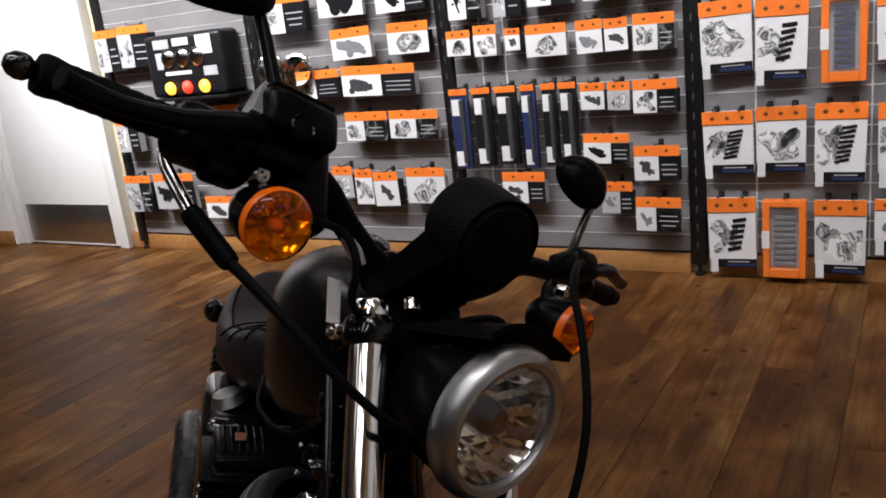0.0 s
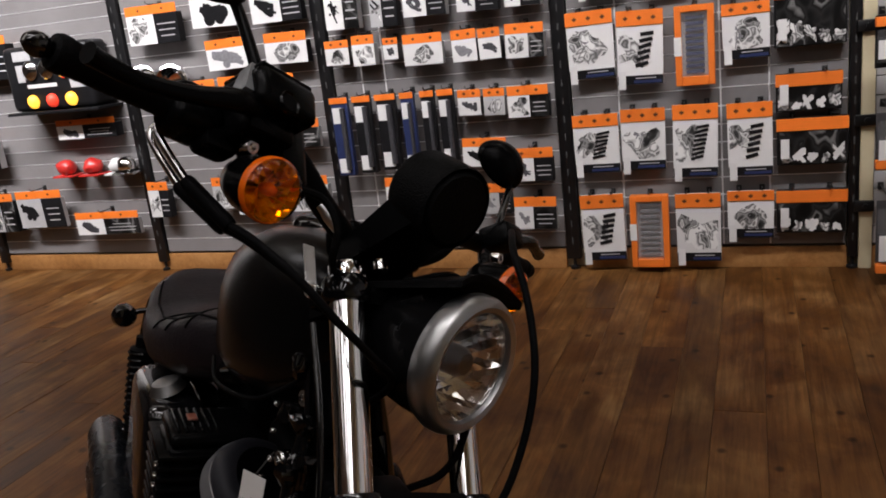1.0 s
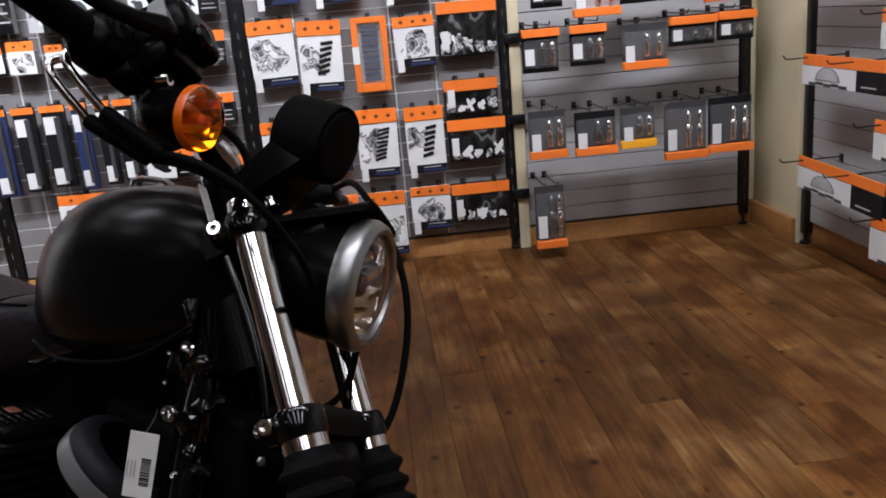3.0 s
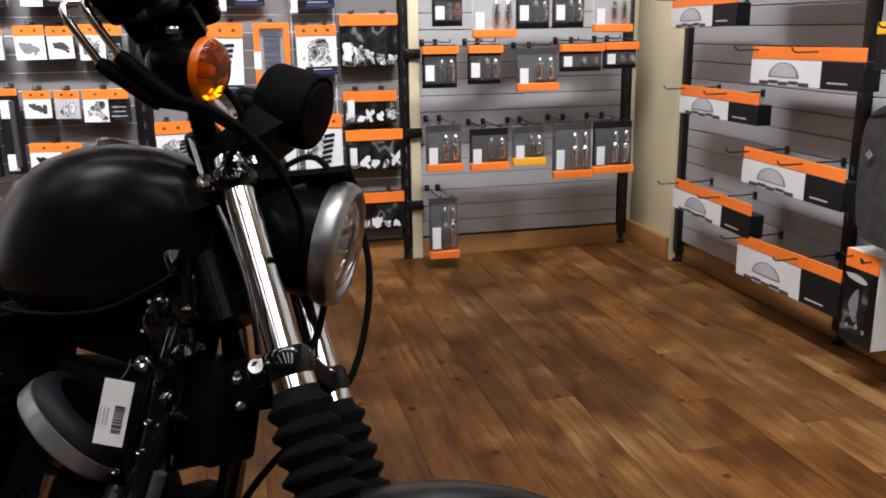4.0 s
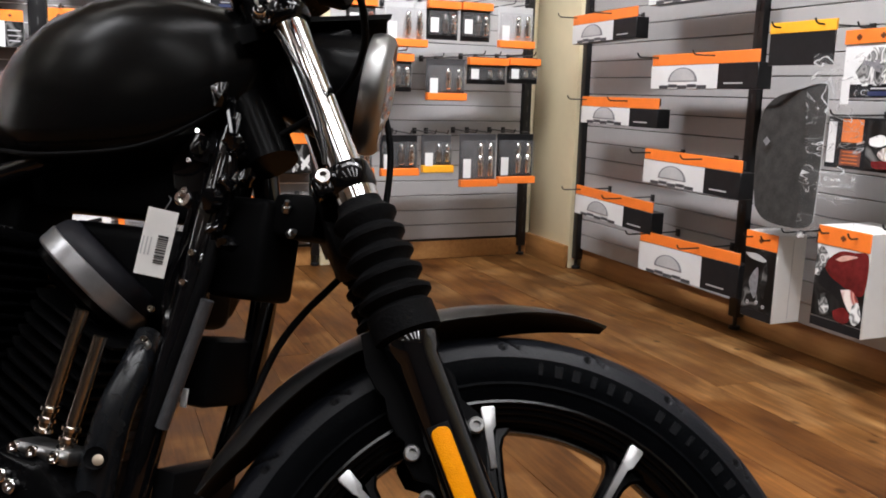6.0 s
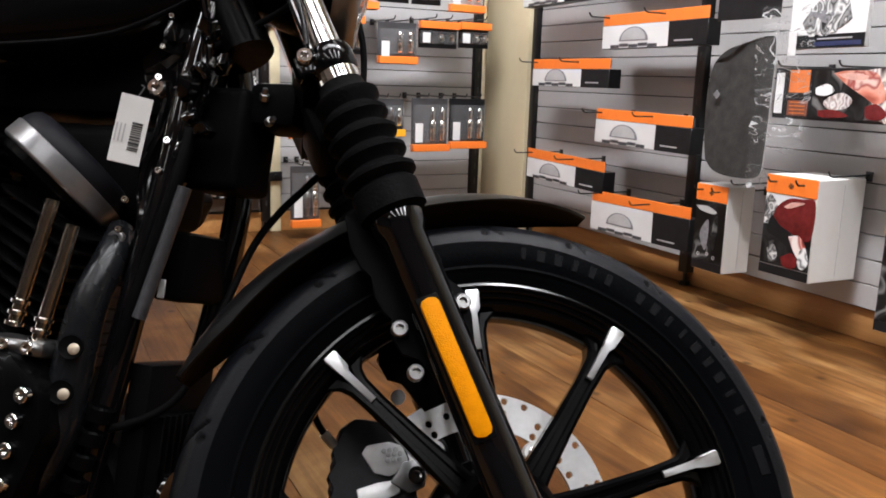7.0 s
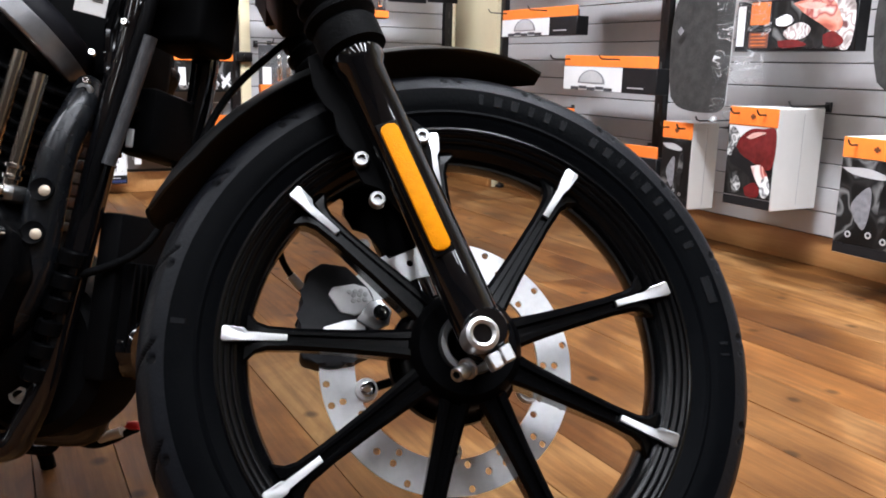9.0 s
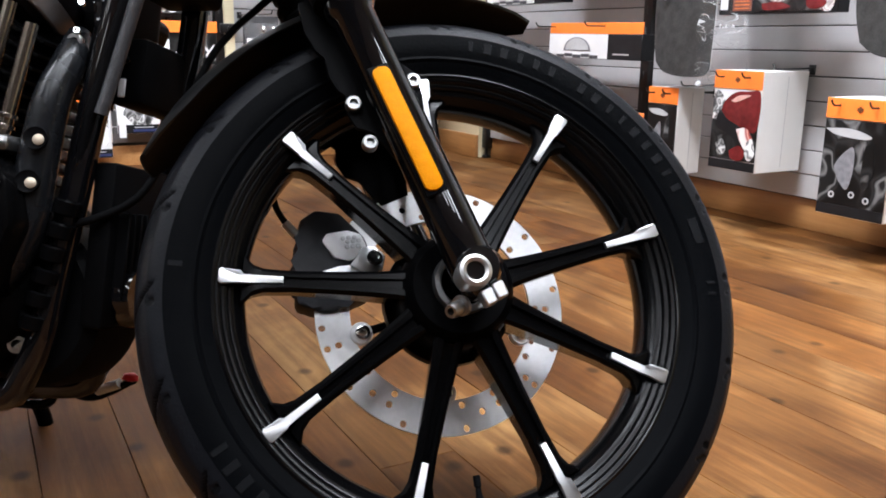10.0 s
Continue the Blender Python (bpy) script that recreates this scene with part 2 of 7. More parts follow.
M = dict(
    photo_grey=photo("grey_photo_print", [(0.30, grey(0.012)), (0.38, grey(0.05)), (0.43, grey(0.30)), (0.47, grey(0.04)), (0.52, grey(0.70)), (0.57, grey(0.10)), (0.64, grey(0.75))], 15.0, 1.4),
    photo_dark=photo("dark_photo_print", [(0.30, grey(0.004)), (0.46, grey(0.006)), (0.52, grey(0.022)), (0.56, grey(0.006)), (0.62, grey(0.16)), (0.66, grey(0.01))], 11.0, 0.7),
    photo_pale=photo("pale_photo_print", [(0.30, (0.05, 0.03, 0.03)), (0.40, (0.35, 0.30, 0.28)), (0.46, (0.70, 0.66, 0.63)), (0.52, (0.30, 0.22, 0.20)), (0.58, (0.72, 0.70, 0.68)), (0.66, (0.12, 0.05, 0.05))], 16.0, 1.6),
    photo_salmon=photo("salmon_photo_print", [(0.30, (0.20, 0.03, 0.02)), (0.42, (0.55, 0.18, 0.12)), (0.50, (0.66, 0.34, 0.26)), (0.55, (0.30, 0.06, 0.05)), (0.62, (0.70, 0.50, 0.44))], 12.0, 1.2),
    photo_red=photo("red_photo_print", [(0.28, (0.02, 0.012, 0.012)), (0.38, (0.20, 0.02, 0.018)), (0.44, (0.06, 0.03, 0.03)), (0.49, (0.42, 0.07, 0.05)), (0.53, (0.66, 0.36, 0.30)), (0.58, (0.30, 0.05, 0.04)), (0.66, (0.75, 0.66, 0.62))], 11.0, 1.4),
    plank=wood("old_plank", (0.056, 0.0235, 0.0072), (0.136, 0.0635, 0.0188), (0.262, 0.157, 0.065), rough=0.42, per_piece=0.17, spec=0.13, patina=True),
    skirting=wood("pine_skirting", (0.20, 0.085, 0.025), (0.34, 0.16, 0.05), (0.45, 0.23, 0.08), rough=0.4, per_piece=0.1, knots=False),
    under=surface("dark_joint", (0.03, 0.014, 0.006), 0.9),
    slat=surface("grey_slatboard", (0.37, 0.362, 0.355), 0.32, vary=0.06, scale=5, random_tint=0.05),
    dark_slat=surface("dark_grey_slatboard", (0.19, 0.182, 0.18), 0.24, vary=0.12, scale=3, random_tint=0.12),
    groove=surface("dark_groove", (0.05, 0.05, 0.05), 0.8),
    channel=surface("aluminium_channel", (0.82, 0.82, 0.82), 0.3, 0.4, vary=0.3, scale=6),
    cream=surface("cream_paint", (0.66, 0.58, 0.38), 0.6, vary=0.05, scale=3, bump=0.12, bump_scale=60),
    white=surface("white_paint", (0.78, 0.77, 0.74), 0.5, vary=0.03, scale=3, bump=0.08, bump_scale=60),
    plaster=surface("ceiling_tile", (0.7, 0.69, 0.66), 0.9, vary=0.05, scale=30),
    steel=surface("brushed_steel", (0.55, 0.54, 0.52), 0.32, 1.0, vary=0.1),
    post=surface("black_upright", (0.006, 0.006, 0.0065), 0.35, vary=0.3),
    hook=surface("black_wire", (0.015, 0.015, 0.015), 0.3),
    orange=surface("orange_card", (0.86, 0.20, 0.025), 0.4, vary=0.06, random_tint=0.08),
    amber_header=surface("amber_card", (0.90, 0.42, 0.02), 0.4, vary=0.05),
    white_card=surface("white_card", (0.68, 0.68, 0.67), 0.42, vary=0.03, random_tint=0.06),
    grey_card=surface("grey_card", (0.42, 0.42, 0.42), 0.45, vary=0.1),
    black_card=surface("black_card", (0.010, 0.010, 0.011), 0.35, vary=0.3, spec=0.2),
    smoky_card=surface("smoky_card", (0.048, 0.048, 0.050), 0.3, vary=0.3, scale=30),
    blue_card=surface("dark_blue_card", (0.02, 0.03, 0.09), 0.35, vary=0.2),
    brown_card=surface("brown_card", (0.16, 0.05, 0.03), 0.4, vary=0.2),
    carton=surface("plain_carton", (0.66, 0.65, 0.62), 0.55, vary=0.05, scale=6),
    red_print=surface("red_print", (0.50, 0.03, 0.025), 0.3, vary=0.35, scale=25),
    deep_red=surface("deep_red_print", (0.13, 0.013, 0.014), 0.25, vary=0.5, scale=9),
    pale_print=surface("pale_print", (0.62, 0.36, 0.30), 0.35, vary=0.3, scale=30),
    grey_print=surface("grey_print", (0.18, 0.18, 0.19), 0.4, vary=0.35, scale=60),
    dark_print=surface("dark_print", (0.045, 0.045, 0.05), 0.4, vary=0.4, scale=60),
    emblem=surface("emblem_ink", (0.12, 0.035, 0.01), 0.5),
    blister=clear("clear_blister", (0.4, 0.4, 0.4), alpha=0.10),
    bag=film("clear_bag"),
    smoke=surface("smoked_windshield", (0.040, 0.039, 0.037), 0.34, vary=0.40, scale=26, spec=0.12),
    caliper=surface("caliper_paint", (0.022, 0.022, 0.024), 0.5, vary=0.2, scale=60, spec=0.15),
    lit_cover_edge=surface("painted_lit_cover_edge", (0.012, 0.012, 0.015), 0.5, vary=0.15, scale=40, spec=0.14),
    cover=surface("dark_cover", (0.0065, 0.0065, 0.0075), 0.62, vary=0.15, scale=40, spec=0.10),
    braid=surface("grey_braid", (0.045, 0.046, 0.050), 0.36, vary=0.30, scale=90, bump=0.35, bump_scale=520, spec=0.5),
    chrome=surface("chrome", (0.88, 0.88, 0.88), 0.10, 1.0, vary=0.03),
    satin=surface("satin_silver", (0.31, 0.31, 0.308), 0.36, 1.0, vary=0.08),
    machined=surface("machined_aluminium", (0.55, 0.55, 0.55), 0.42, 1.0, vary=0.08, scale=40),
    gloss=surface("gloss_black", (0.0030, 0.0030, 0.0036), 0.05, vary=0.2, coat=0.0, spec=0.62),
    black=surface("satin_black", (0.0022, 0.0022, 0.0024), 0.26, vary=0.25, spec=0.055),
    wrinkle=surface("wrinkle_black", (0.0026, 0.0026, 0.0028), 0.5, vary=0.2, bump=0.5, bump_scale=500, spec=0.04),
    rotor=surface("brake_rotor_steel", (0.92, 0.92, 0.91), 0.40, 0.30, vary=0.16, scale=18),
    rim_black=surface("rim_black", (0.0016, 0.0016, 0.0018), 0.17, vary=0.2, spec=0.22),
    matt=surface("matt_black", (0.003, 0.003, 0.0033), 0.5, vary=0.2, spec=0.03),
    denim=surface("charcoal_denim_paint", (0.0030, 0.0029, 0.0030), 0.24, vary=0.05, scale=4, rough_vary=0.02, spec=0.13),
    fender=surface("charcoal_fender_paint", (0.0028, 0.0028, 0.003), 0.32, vary=0.05, scale=4, rough_vary=0.02, spec=0.45),
    pushrod=surface("dull_chrome", (0.42, 0.38, 0.33), 0.22, 1.0, vary=0.1),
    far_wall=surface("brown_wall_paint", (0.10, 0.085, 0.075), 0.7, vary=0.08, scale=3, bump=0.1, bump_scale=60),
    band=surface("satin_band", (0.26, 0.26, 0.268), 0.30, 0.65, vary=0.12, scale=60),
    wire=surface("glossy_wire_cover", (0.0024, 0.0024, 0.0028), 0.10, vary=0.2, spec=0.45),
    rubber=surface("black_rubber", (0.004, 0.004, 0.0043), 0.55, vary=0.2, bump=0.25, bump_scale=300, spec=0.03),
    tread=surface("tread_rubber", (0.0038, 0.0042, 0.0056), 0.45, vary=0.25, scale=9, bump=0.12, bump_scale=260, spec=0.12),
    tyre=surface("tyre_rubber", (0.0013, 0.0015, 0.0019), 0.40, vary=0.25, scale=9, bump=0.08, bump_scale=260, spec=0.02),
    relief=surface("tyre_lettering", (0.0030, 0.0033, 0.0040), 0.6, vary=0.15, spec=0.07),
    vinyl=surface("seat_vinyl", (0.011, 0.0085, 0.010), 0.42, vary=0.2, bump=0.25, bump_scale=240, spec=0.13),
    exhaust=surface("matt_exhaust", (0.010, 0.011, 0.013), 0.27, 0.2, vary=0.10, scale=5, spec=0.45),
    brass=surface("lit_brass", (0.50, 0.42, 0.32), 0.4, 0.3, vary=0.1),
    amber=glass("amber_lens", (1.0, 0.22, 0.0), 0.02, 1.0, 1.3),
    reflector=surface("amber_reflector", (0.60, 0.215, 0.0), 0.3, vary=0.12, scale=120, bump=0.3, bump_scale=700, spec=0.03),
    lens=glass("headlight_glass", (1, 1, 1), 0.0),
    clear_cap=surface("grey_clear_plastic", (0.20, 0.21, 0.22), 0.2, vary=0.3, scale=40),
    signal_bowl=surface("signal_mirror", (0.92, 0.92, 0.90), 0.10, 0.9, vary=0.03),
    lens_rim=surface("amber_rim", (0.75, 0.13, 0.003), 0.25, vary=0.1),
    bowl=surface("reflector_bowl", (0.85, 0.85, 0.85), 0.06, 1.0, vary=0.03),
    bulb_cap=surface("bulb_shield", (0.03, 0.022, 0.018), 0.3, 0.6),
    bright_tag=surface("white_plastic_tag", (0.85, 0.85, 0.84), 0.35, vary=0.02),
    clamp=surface("gloss_black_clamp", (0.0024, 0.0024, 0.0028), 0.09, vary=0.2, spec=0.34),
    hub=surface("hub_black", (0.0012, 0.0012, 0.0014), 0.35, vary=0.2, spec=0.02),
    spoke=surface("spoke_black", (0.0014, 0.0014, 0.0016), 0.22, vary=0.2, spec=0.085),
    tag=surface("paper_tag", (0.72, 0.71, 0.69), 0.6, vary=0.04),
    ink=surface("black_ink", (0.03, 0.03, 0.03), 0.6),
    red_plastic=surface("red_plastic", (0.6, 0.02, 0.02), 0.3),
    warm_print=surface("orange_print", (0.62, 0.16, 0.03), 0.4, vary=0.2),
)
glow, gnt, gp = base_material("lamp_diffuser")
gp.inputs["Emission Color"].default_value = (1.0, 0.95, 0.88, 1)
gp.inputs["Emission Strength"].default_value = 6.0
M["diffuser"] = glow

# ---- mesh helpers ----
WHERE = {}


def thing(name, spot, label, category, group="", kind=""):
    ob = new(name)
    ob.location = spot
    ob.empty_display_size = 0.05
    WHERE[ob] = Vector(spot)
    return tagged(ob, label, category, group, kind)


def part(name, bm, material, parent=None, label="", m=None, smooth=True):
    """Link a bmesh, given in world space (or in the space of m), as one mesh object, under a thing or a part if one is given."""
    if m is not None:
        bm.transform(m)
    spot = WHERE.get(parent, Vector((0, 0, 0)))
    bm.transform(Matrix.Translation(-spot))
    bmesh.ops.recalc_face_normals(bm, faces=bm.faces)
    me = bpy.data.meshes.new(name)
    bm.to_mesh(me)
    bm.free()
    for p in me.polygons:
        p.use_smooth = smooth
    if smooth:
        me.set_sharp_from_angle(angle=radians(38))
    me.materials.append(material)
    ob = new(name, me)
    WHERE[ob] = spot
    if parent is not None:
        ob.parent = parent
    if label:
        ob["label"] = label
    return ob


def solo(name, bm, material, label, category, group="", kind="", m=None, smooth=True):
    return tagged(part(name, bm, material, None, "", m, smooth), label, category, group, kind)


def box(size, centre=(0, 0, 0), bevel=0.0, segments=2, bm=None):
    own = bmesh.new()
    bmesh.ops.create_cube(own, size=1, matrix=Matrix.Translation(centre) @ Matrix.Diagonal((*size, 1)))
    if bevel:
        bmesh.ops.bevel(own, geom=own.edges[:], offset=bevel, segments=segments, affect="EDGES", profile=0.5)
    return join(bm, own)


def join(bm, own, m=None):
    if m is not None:
        own.transform(m)
    if bm is None:
        return own
    me = bpy.data.meshes.new("tmp")
    own.to_mesh(me)
    own.free()
    bm.from_mesh(me)
    bpy.data.meshes.remove(me)
    return bm


def lathe(profile, steps=32, bm=None, m=None, closed=False):
    """Turn (radius, height) pairs about the z axis."""
    own = bmesh.new()
    rings = []
    for r, h in profile:
        if r < 1e-6:
            rings.append([own.verts.new((0, 0, h))])
        else:
            rings.append([own.verts.new((r * math.cos(2 * math.pi * s / steps), r * math.sin(2 * math.pi * s / steps), h)) for s in range(steps)])
    pairs = list(zip(rings, rings[1:])) + ([(rings[-1], rings[0])] if closed else [])
    for one, two in pairs:
        for s in range(steps):
            q = [one[s % len(one)], one[(s + 1) % len(one)], two[(s + 1) % len(two)], two[s % len(two)]]
            q = list(dict.fromkeys(q))
            if len(q) > 2:
                own.faces.new(q)
    return join(bm, own, m)


def aim(spot, way, spin=0.0):
    """A pose at spot whose z axis points along way."""
    return Matrix.Translation(spot) @ Vector(way).to_track_quat("Z", "Y").to_matrix().to_4x4() @ Matrix.Rotation(spin, 4, "Z")


def smooth_line(points, steps=8):
    """Catmull-Rom through the points."""
    p = [Vector(q) for q in points]
    p = [2 * p[0] - p[1]] + p + [2 * p[-1] - p[-2]]
    out = []
    for n in range(1, len(p) - 2):
        a, b, c, d = p[n - 1 : n + 3]
        for s in range(steps):
            t = s / steps
            out.append(0.5 * (2 * b + (c - a) * t + (2 * a - 5 * b + 4 * c - d) * t * t + (3 * b - a - 3 * c + d) * t**3))
    return out + [p[-2]]


def tube(points, radius, steps=10, bm=None, smooth=6, caps=True):
    """A round tube along a line; radius may be a list, one for each given point."""
    line = smooth_line(points, smooth) if smooth else [Vector(q) for q in points]
    radii = [radius] * len(line) if not isinstance(radius, (list, tuple)) else [float(v) for v in np.interp(np.linspace(0, len(radius) - 1, len(line)), range(len(radius)), radius)]
    own = bmesh.new()
    rings, up = [], None
    for n, q in enumerate(line):
        way = (line[min(n + 1, len(line) - 1)] - line[max(n - 1, 0)]).normalized()
        if up is None:
            up = way.orthogonal().normalized()
        up = (up - way * up.dot(way)).normalized()
        side = way.cross(up)
        rings.append([own.verts.new(q + radii[n] * (math.cos(2 * math.pi * s / steps) * up + math.sin(2 * math.pi * s / steps) * side)) for s in range(steps)])
    for one, two in zip(rings, rings[1:]):
        for s in range(steps):
            own.faces.new((one[s], one[(s + 1) % steps], two[(s + 1) % steps], two[s]))
    if caps:
        own.faces.new(rings[0])
        own.faces.new(rings[-1])
    return join(bm, own)


def prism(outline, depth, bevel=0.0, bm=None, m=None):
    """An outline in x and y, given depth along z (centred)."""
    own = bmesh.new()
    low = [own.verts.new((x, y, -depth / 2)) for x, y in outline]
    high = [own.verts.new((x, y, depth / 2)) for x, y in outline]
    own.faces.new(low[::-1])
    own.faces.new(high)
    n = len(low)
    for s in range(n):
        own.faces.new((low[s], low[(s + 1) % n], high[(s + 1) % n], high[s]))
    if bevel:
        bmesh.ops.bevel(own, geom=own.edges[:], offset=bevel, segments=2, affect="EDGES", profile=0.5)
    return join(bm, own, m)


def loft(sections, caps=True, bm=None):
    own = bmesh.new()
    rings = [[own.verts.new(q) for q in sec] for sec in sections]
    n = len(rings[0])
    for one, two in zip(rings, rings[1:]):
        for s in range(n):
            own.faces.new((one[s], one[(s + 1) % n], two[(s + 1) % n], two[s]))
    if caps:
        own.faces.new(rings[0])
        own.faces.new(rings[-1])
    return join(bm, own)


def lump(size, centre=(0, 0, 0), rough=0.2, seed=0, level=2):
    """A rounded, uneven body."""
    own = bmesh.new()
    bmesh.ops.create_icosphere(own, subdivisions=level, radius=0.5)
    for v in own.verts:
        v.co *= 1 + rough * noise.noise(v.co * 3 + Vector((seed, 0, 0)))
        v.co = Vector((v.co.x * size[0], v.co.y * size[1], v.co.z * size[2])) + Vector(centre)
    return own


# ---- the shop: ground, walls, ceiling ----
WALL_Y, WALL_X = 3.32, 1.87
WEST, SOUTH, EAST = -6.2, -4.2, 3.4

solo("floor", box((EAST - WEST, 3.6 - SOUTH, 0.1), ((EAST + WEST) / 2, (3.6 + SOUTH) / 2, -0.066)), M["under"], "dark subfloor under old brown timber planks", "floor", kind="structure")
FLOOR = bpy.data.objects["floor"]
solo("wall_north", box((1.87 - WEST + 0.4, 0.16, 3.2), ((1.87 + 0.4 + WEST) / 2, WALL_Y + 0.105, 1.6)), M["cream"], "cream painted shop wall behind the display panels", "wall", kind="structure")
solo("wall_east", box((0.16, WALL_Y - SOUTH + 0.02, 3.2), (WALL_X + 0.105, (WALL_Y + SOUTH) / 2, 1.6)), M["cream"], "cream painted side wall behind the display panels", "wall", kind="structure")
solo("wall_west", box((0.16, WALL_Y + 0.2 - SOUTH, 3.2), (WEST, (WALL_Y + SOUTH) / 2, 1.6)), M["far_wall"], "dull brown painted wall closing the shop", "wall", kind="structure")
solo("wall_south", box((EAST - WEST, 0.16, 3.2), ((EAST + WEST) / 2, SOUTH, 1.6)), M["far_wall"], "dull brown painted wall closing the shop", "wall", kind="structure")
solo("ceiling", box((EAST - WEST, 3.6 - SOUTH, 0.1), ((EAST + WEST) / 2, (3.6 + SOUTH) / 2, CEILING + 0.05)), M["plaster"], "pale suspended ceiling", "ceiling", kind="structure")

for lx, ly, power, aimed, size, spread in LIGHTS:
    lamp = thing("ceiling_light", (lx, ly, CEILING), "white recessed ceiling light with glowing diffuser", "light", "ceiling lights")
    wide, deep = [(side + 0.14) for side in (size if lx != 0.45 else size[::-1])]
    body = box((wide, 0.05, 0.07), (lx, ly - deep / 2 + 0.025, CEILING - 0.036), 0.006)
    box((wide, 0.05, 0.07), (lx, ly + deep / 2 - 0.025, CEILING - 0.036), 0.006, bm=body)
    box((0.05, deep - 0.1, 0.07), (lx - wide / 2 + 0.025, ly, CEILING - 0.036), 0.006, bm=body)
    box((0.05, deep - 0.1, 0.07), (lx + wide / 2 - 0.025, ly, CEILING - 0.036), 0.006, bm=body)
    part("frame", body, M["white"], lamp)
    part("diffuser", box((wide - 0.11, deep - 0.11, 0.012), (lx, ly, CEILING - 0.03), 0.003), M["diffuser"], lamp, "glowing white diffuser")


def bay(name, x0, x1, label, m, inserts):
    """One bay of slatted display board: each board a piece. Local x along the wall, y towards the room (negative), z up."""
    holder = thing(name, (0, 0, 0), label, "slat wall", "slat wall bays", "structure")
    part("backing", box((x1 - x0, 0.012, 2.36), ((x0 + x1) / 2, 0.008, 1.27)), M["groove"], holder, "dark backing seen in the grooves", m)
    shape = None
    rows = int(2.28 / 0.076)
    for n in range(rows):
        z = 0.105 + n * 0.076
        if shape is None:
            ob = part("slat", box((x1 - x0 - 0.004, 0.014, 0.0722), ((x0 + x1) / 2, -0.008, z + 0.0361), 0.0015, 1), M["dark_slat" if inserts else "slat"], holder, "", m, False)
            shape = ob.data
        else:
            ob = new("slat", shape)
            ob.parent = holder
            ob.location = (0, 0, n * 0.076)
    if inserts:
        strip = None
        for n in range(1, rows, 1):
            z = 0.105 + n * 0.076 - 0.0019
            strip = box((x1 - x0 - 0.006, 0.004, 0.0032), ((x0 + x1) / 2, -0.0145, z), 0, bm=strip)
        part("channel", strip, M["channel"], holder, "bright aluminium groove channels", m, False)
    return holder


NORTH = Matrix.Translation((0, WALL_Y, 0))
EASTWARD = Matrix.Translation((WALL_X, 0, 0)) @ Matrix.Rotation(radians(-90), 4, "Z")  # local x runs towards -y
A_LABEL = "grey slatted display bay with bright metal channels"
bay("slat_wall", -4.02, -2.91, A_LABEL, NORTH, True)
bay("slat_wall", -2.84, -1.735, A_LABEL, NORTH, True)
bay("slat_wall", -1.665, -0.585, A_LABEL, NORTH, True)
bay("slat_wall", -0.515, 0.594, A_LABEL, NORTH, True)
bay("slat_wall", 0.69, 1.725, "plain grey slatted display bay", NORTH, False)
bay("slat_wall", -2.86, -1.765, "plain grey slatted display bay on the side wall", EASTWARD, False)
bay("slat_wall", -1.715, -0.60, "plain grey slatted display bay on the side wall", EASTWARD, False)
bay("slat_wall", -0.55, 0.58, "plain grey slatted display bay on the side wall", EASTWARD, False)


def joint_strip(x, m):
    """A thin bright metal strip that covers a joint of the board, with a stud at every groove."""
    b = box((0.007, 0.004, 2.28), (x, -0.0165, 1.25), 0.0008, 1)
    for n in range(1, 30):
        box((0.014, 0.006, 0.008), (x, -0.0185, 0.103 + n * 0.076), 0.001, 1, b)
    solo("joint_strip", b, M["channel"], "thin bright metal joint strip on the slat wall", "trim", "joint strips", "structure", m=m)


for x in (-0.308, 0.111, 0.301, -1.515, -1.395):
    joint_strip(x, NORTH)


def upright(x, width, m, foot=0.05):
    """A black steel display upright with slots and a levelling foot."""
    t = thing("display_upright", m @ Vector((x, -0.02, 0)), "black steel display upright with slotted face", "upright", "display uprights", "structure")
    part("post", box((width, 0.05, 2.42), (x, -0.012, 1.26), 0.004), M["post"], t, "", m)
    part("foot", lathe([(0, 0.0), (0.022, 0.0), (0.022, 0.012), (0.008, 0.016), (0.008, foot), (0, foot)], 12, m=Matrix.Translation((x, -0.02, 0))), M["post"], t, "", m)
    slots = None
    for n in range(28):
        slots = box((0.006, 0.003, 0.03), (x, -0.0385, 0.14 + n * 0.08), bm=slots)
    part("slots", slots, M["groove"], t, "dark slots", m, False)
    return t


for ux, uw in ((-4.05, 0.06), (-2.875, 0.06), (-1.70, 0.062), (-0.55, 0.064), (0.617, 0.04), (1.75, 0.045)):
    upright(ux, uw, NORTH)
for ux, uw in ((-2.885, 0.045), (-1.74, 0.045), (-0.575, 0.045)):
    upright(ux, uw, EASTWARD)
solo("pilaster", box((0.05, 0.05, 3.0), (0.664, WALL_Y - 0.012, 1.5), 0.004), M["cream"], "narrow cream painted pilaster between display bays", "pilaster", kind="structure")
for n, z in enumerate((0.27, 0.62, 0.985, 1.33)):
    b = box((0.075, 0.02, 0.045), (0.655, WALL_Y - 0.046, z), 0.004)
    lathe([(0, 0), (0.012, 0), (0.012, 0.01), (0, 0.012)], 10, b, aim((0.66, WALL_Y - 0.055, z), (0, -1, 0)))
    solo("post_bracket", b, M["post"], "small black bracket screwed across a cream pilaster", "bracket", "pilaster brackets")
for x0, x1 in ((-4.08, -0.59), (-0.50, 0.60), (0.645, 1.79)):
    solo("baseboard", box((x1 - x0, 0.022, 0.092), ((x0 + x1) / 2, WALL_Y - 0.004, 0.046), 0.003), M["skirting"], "varnished pine baseboard along the display wall", "baseboard", "baseboards", "structure")
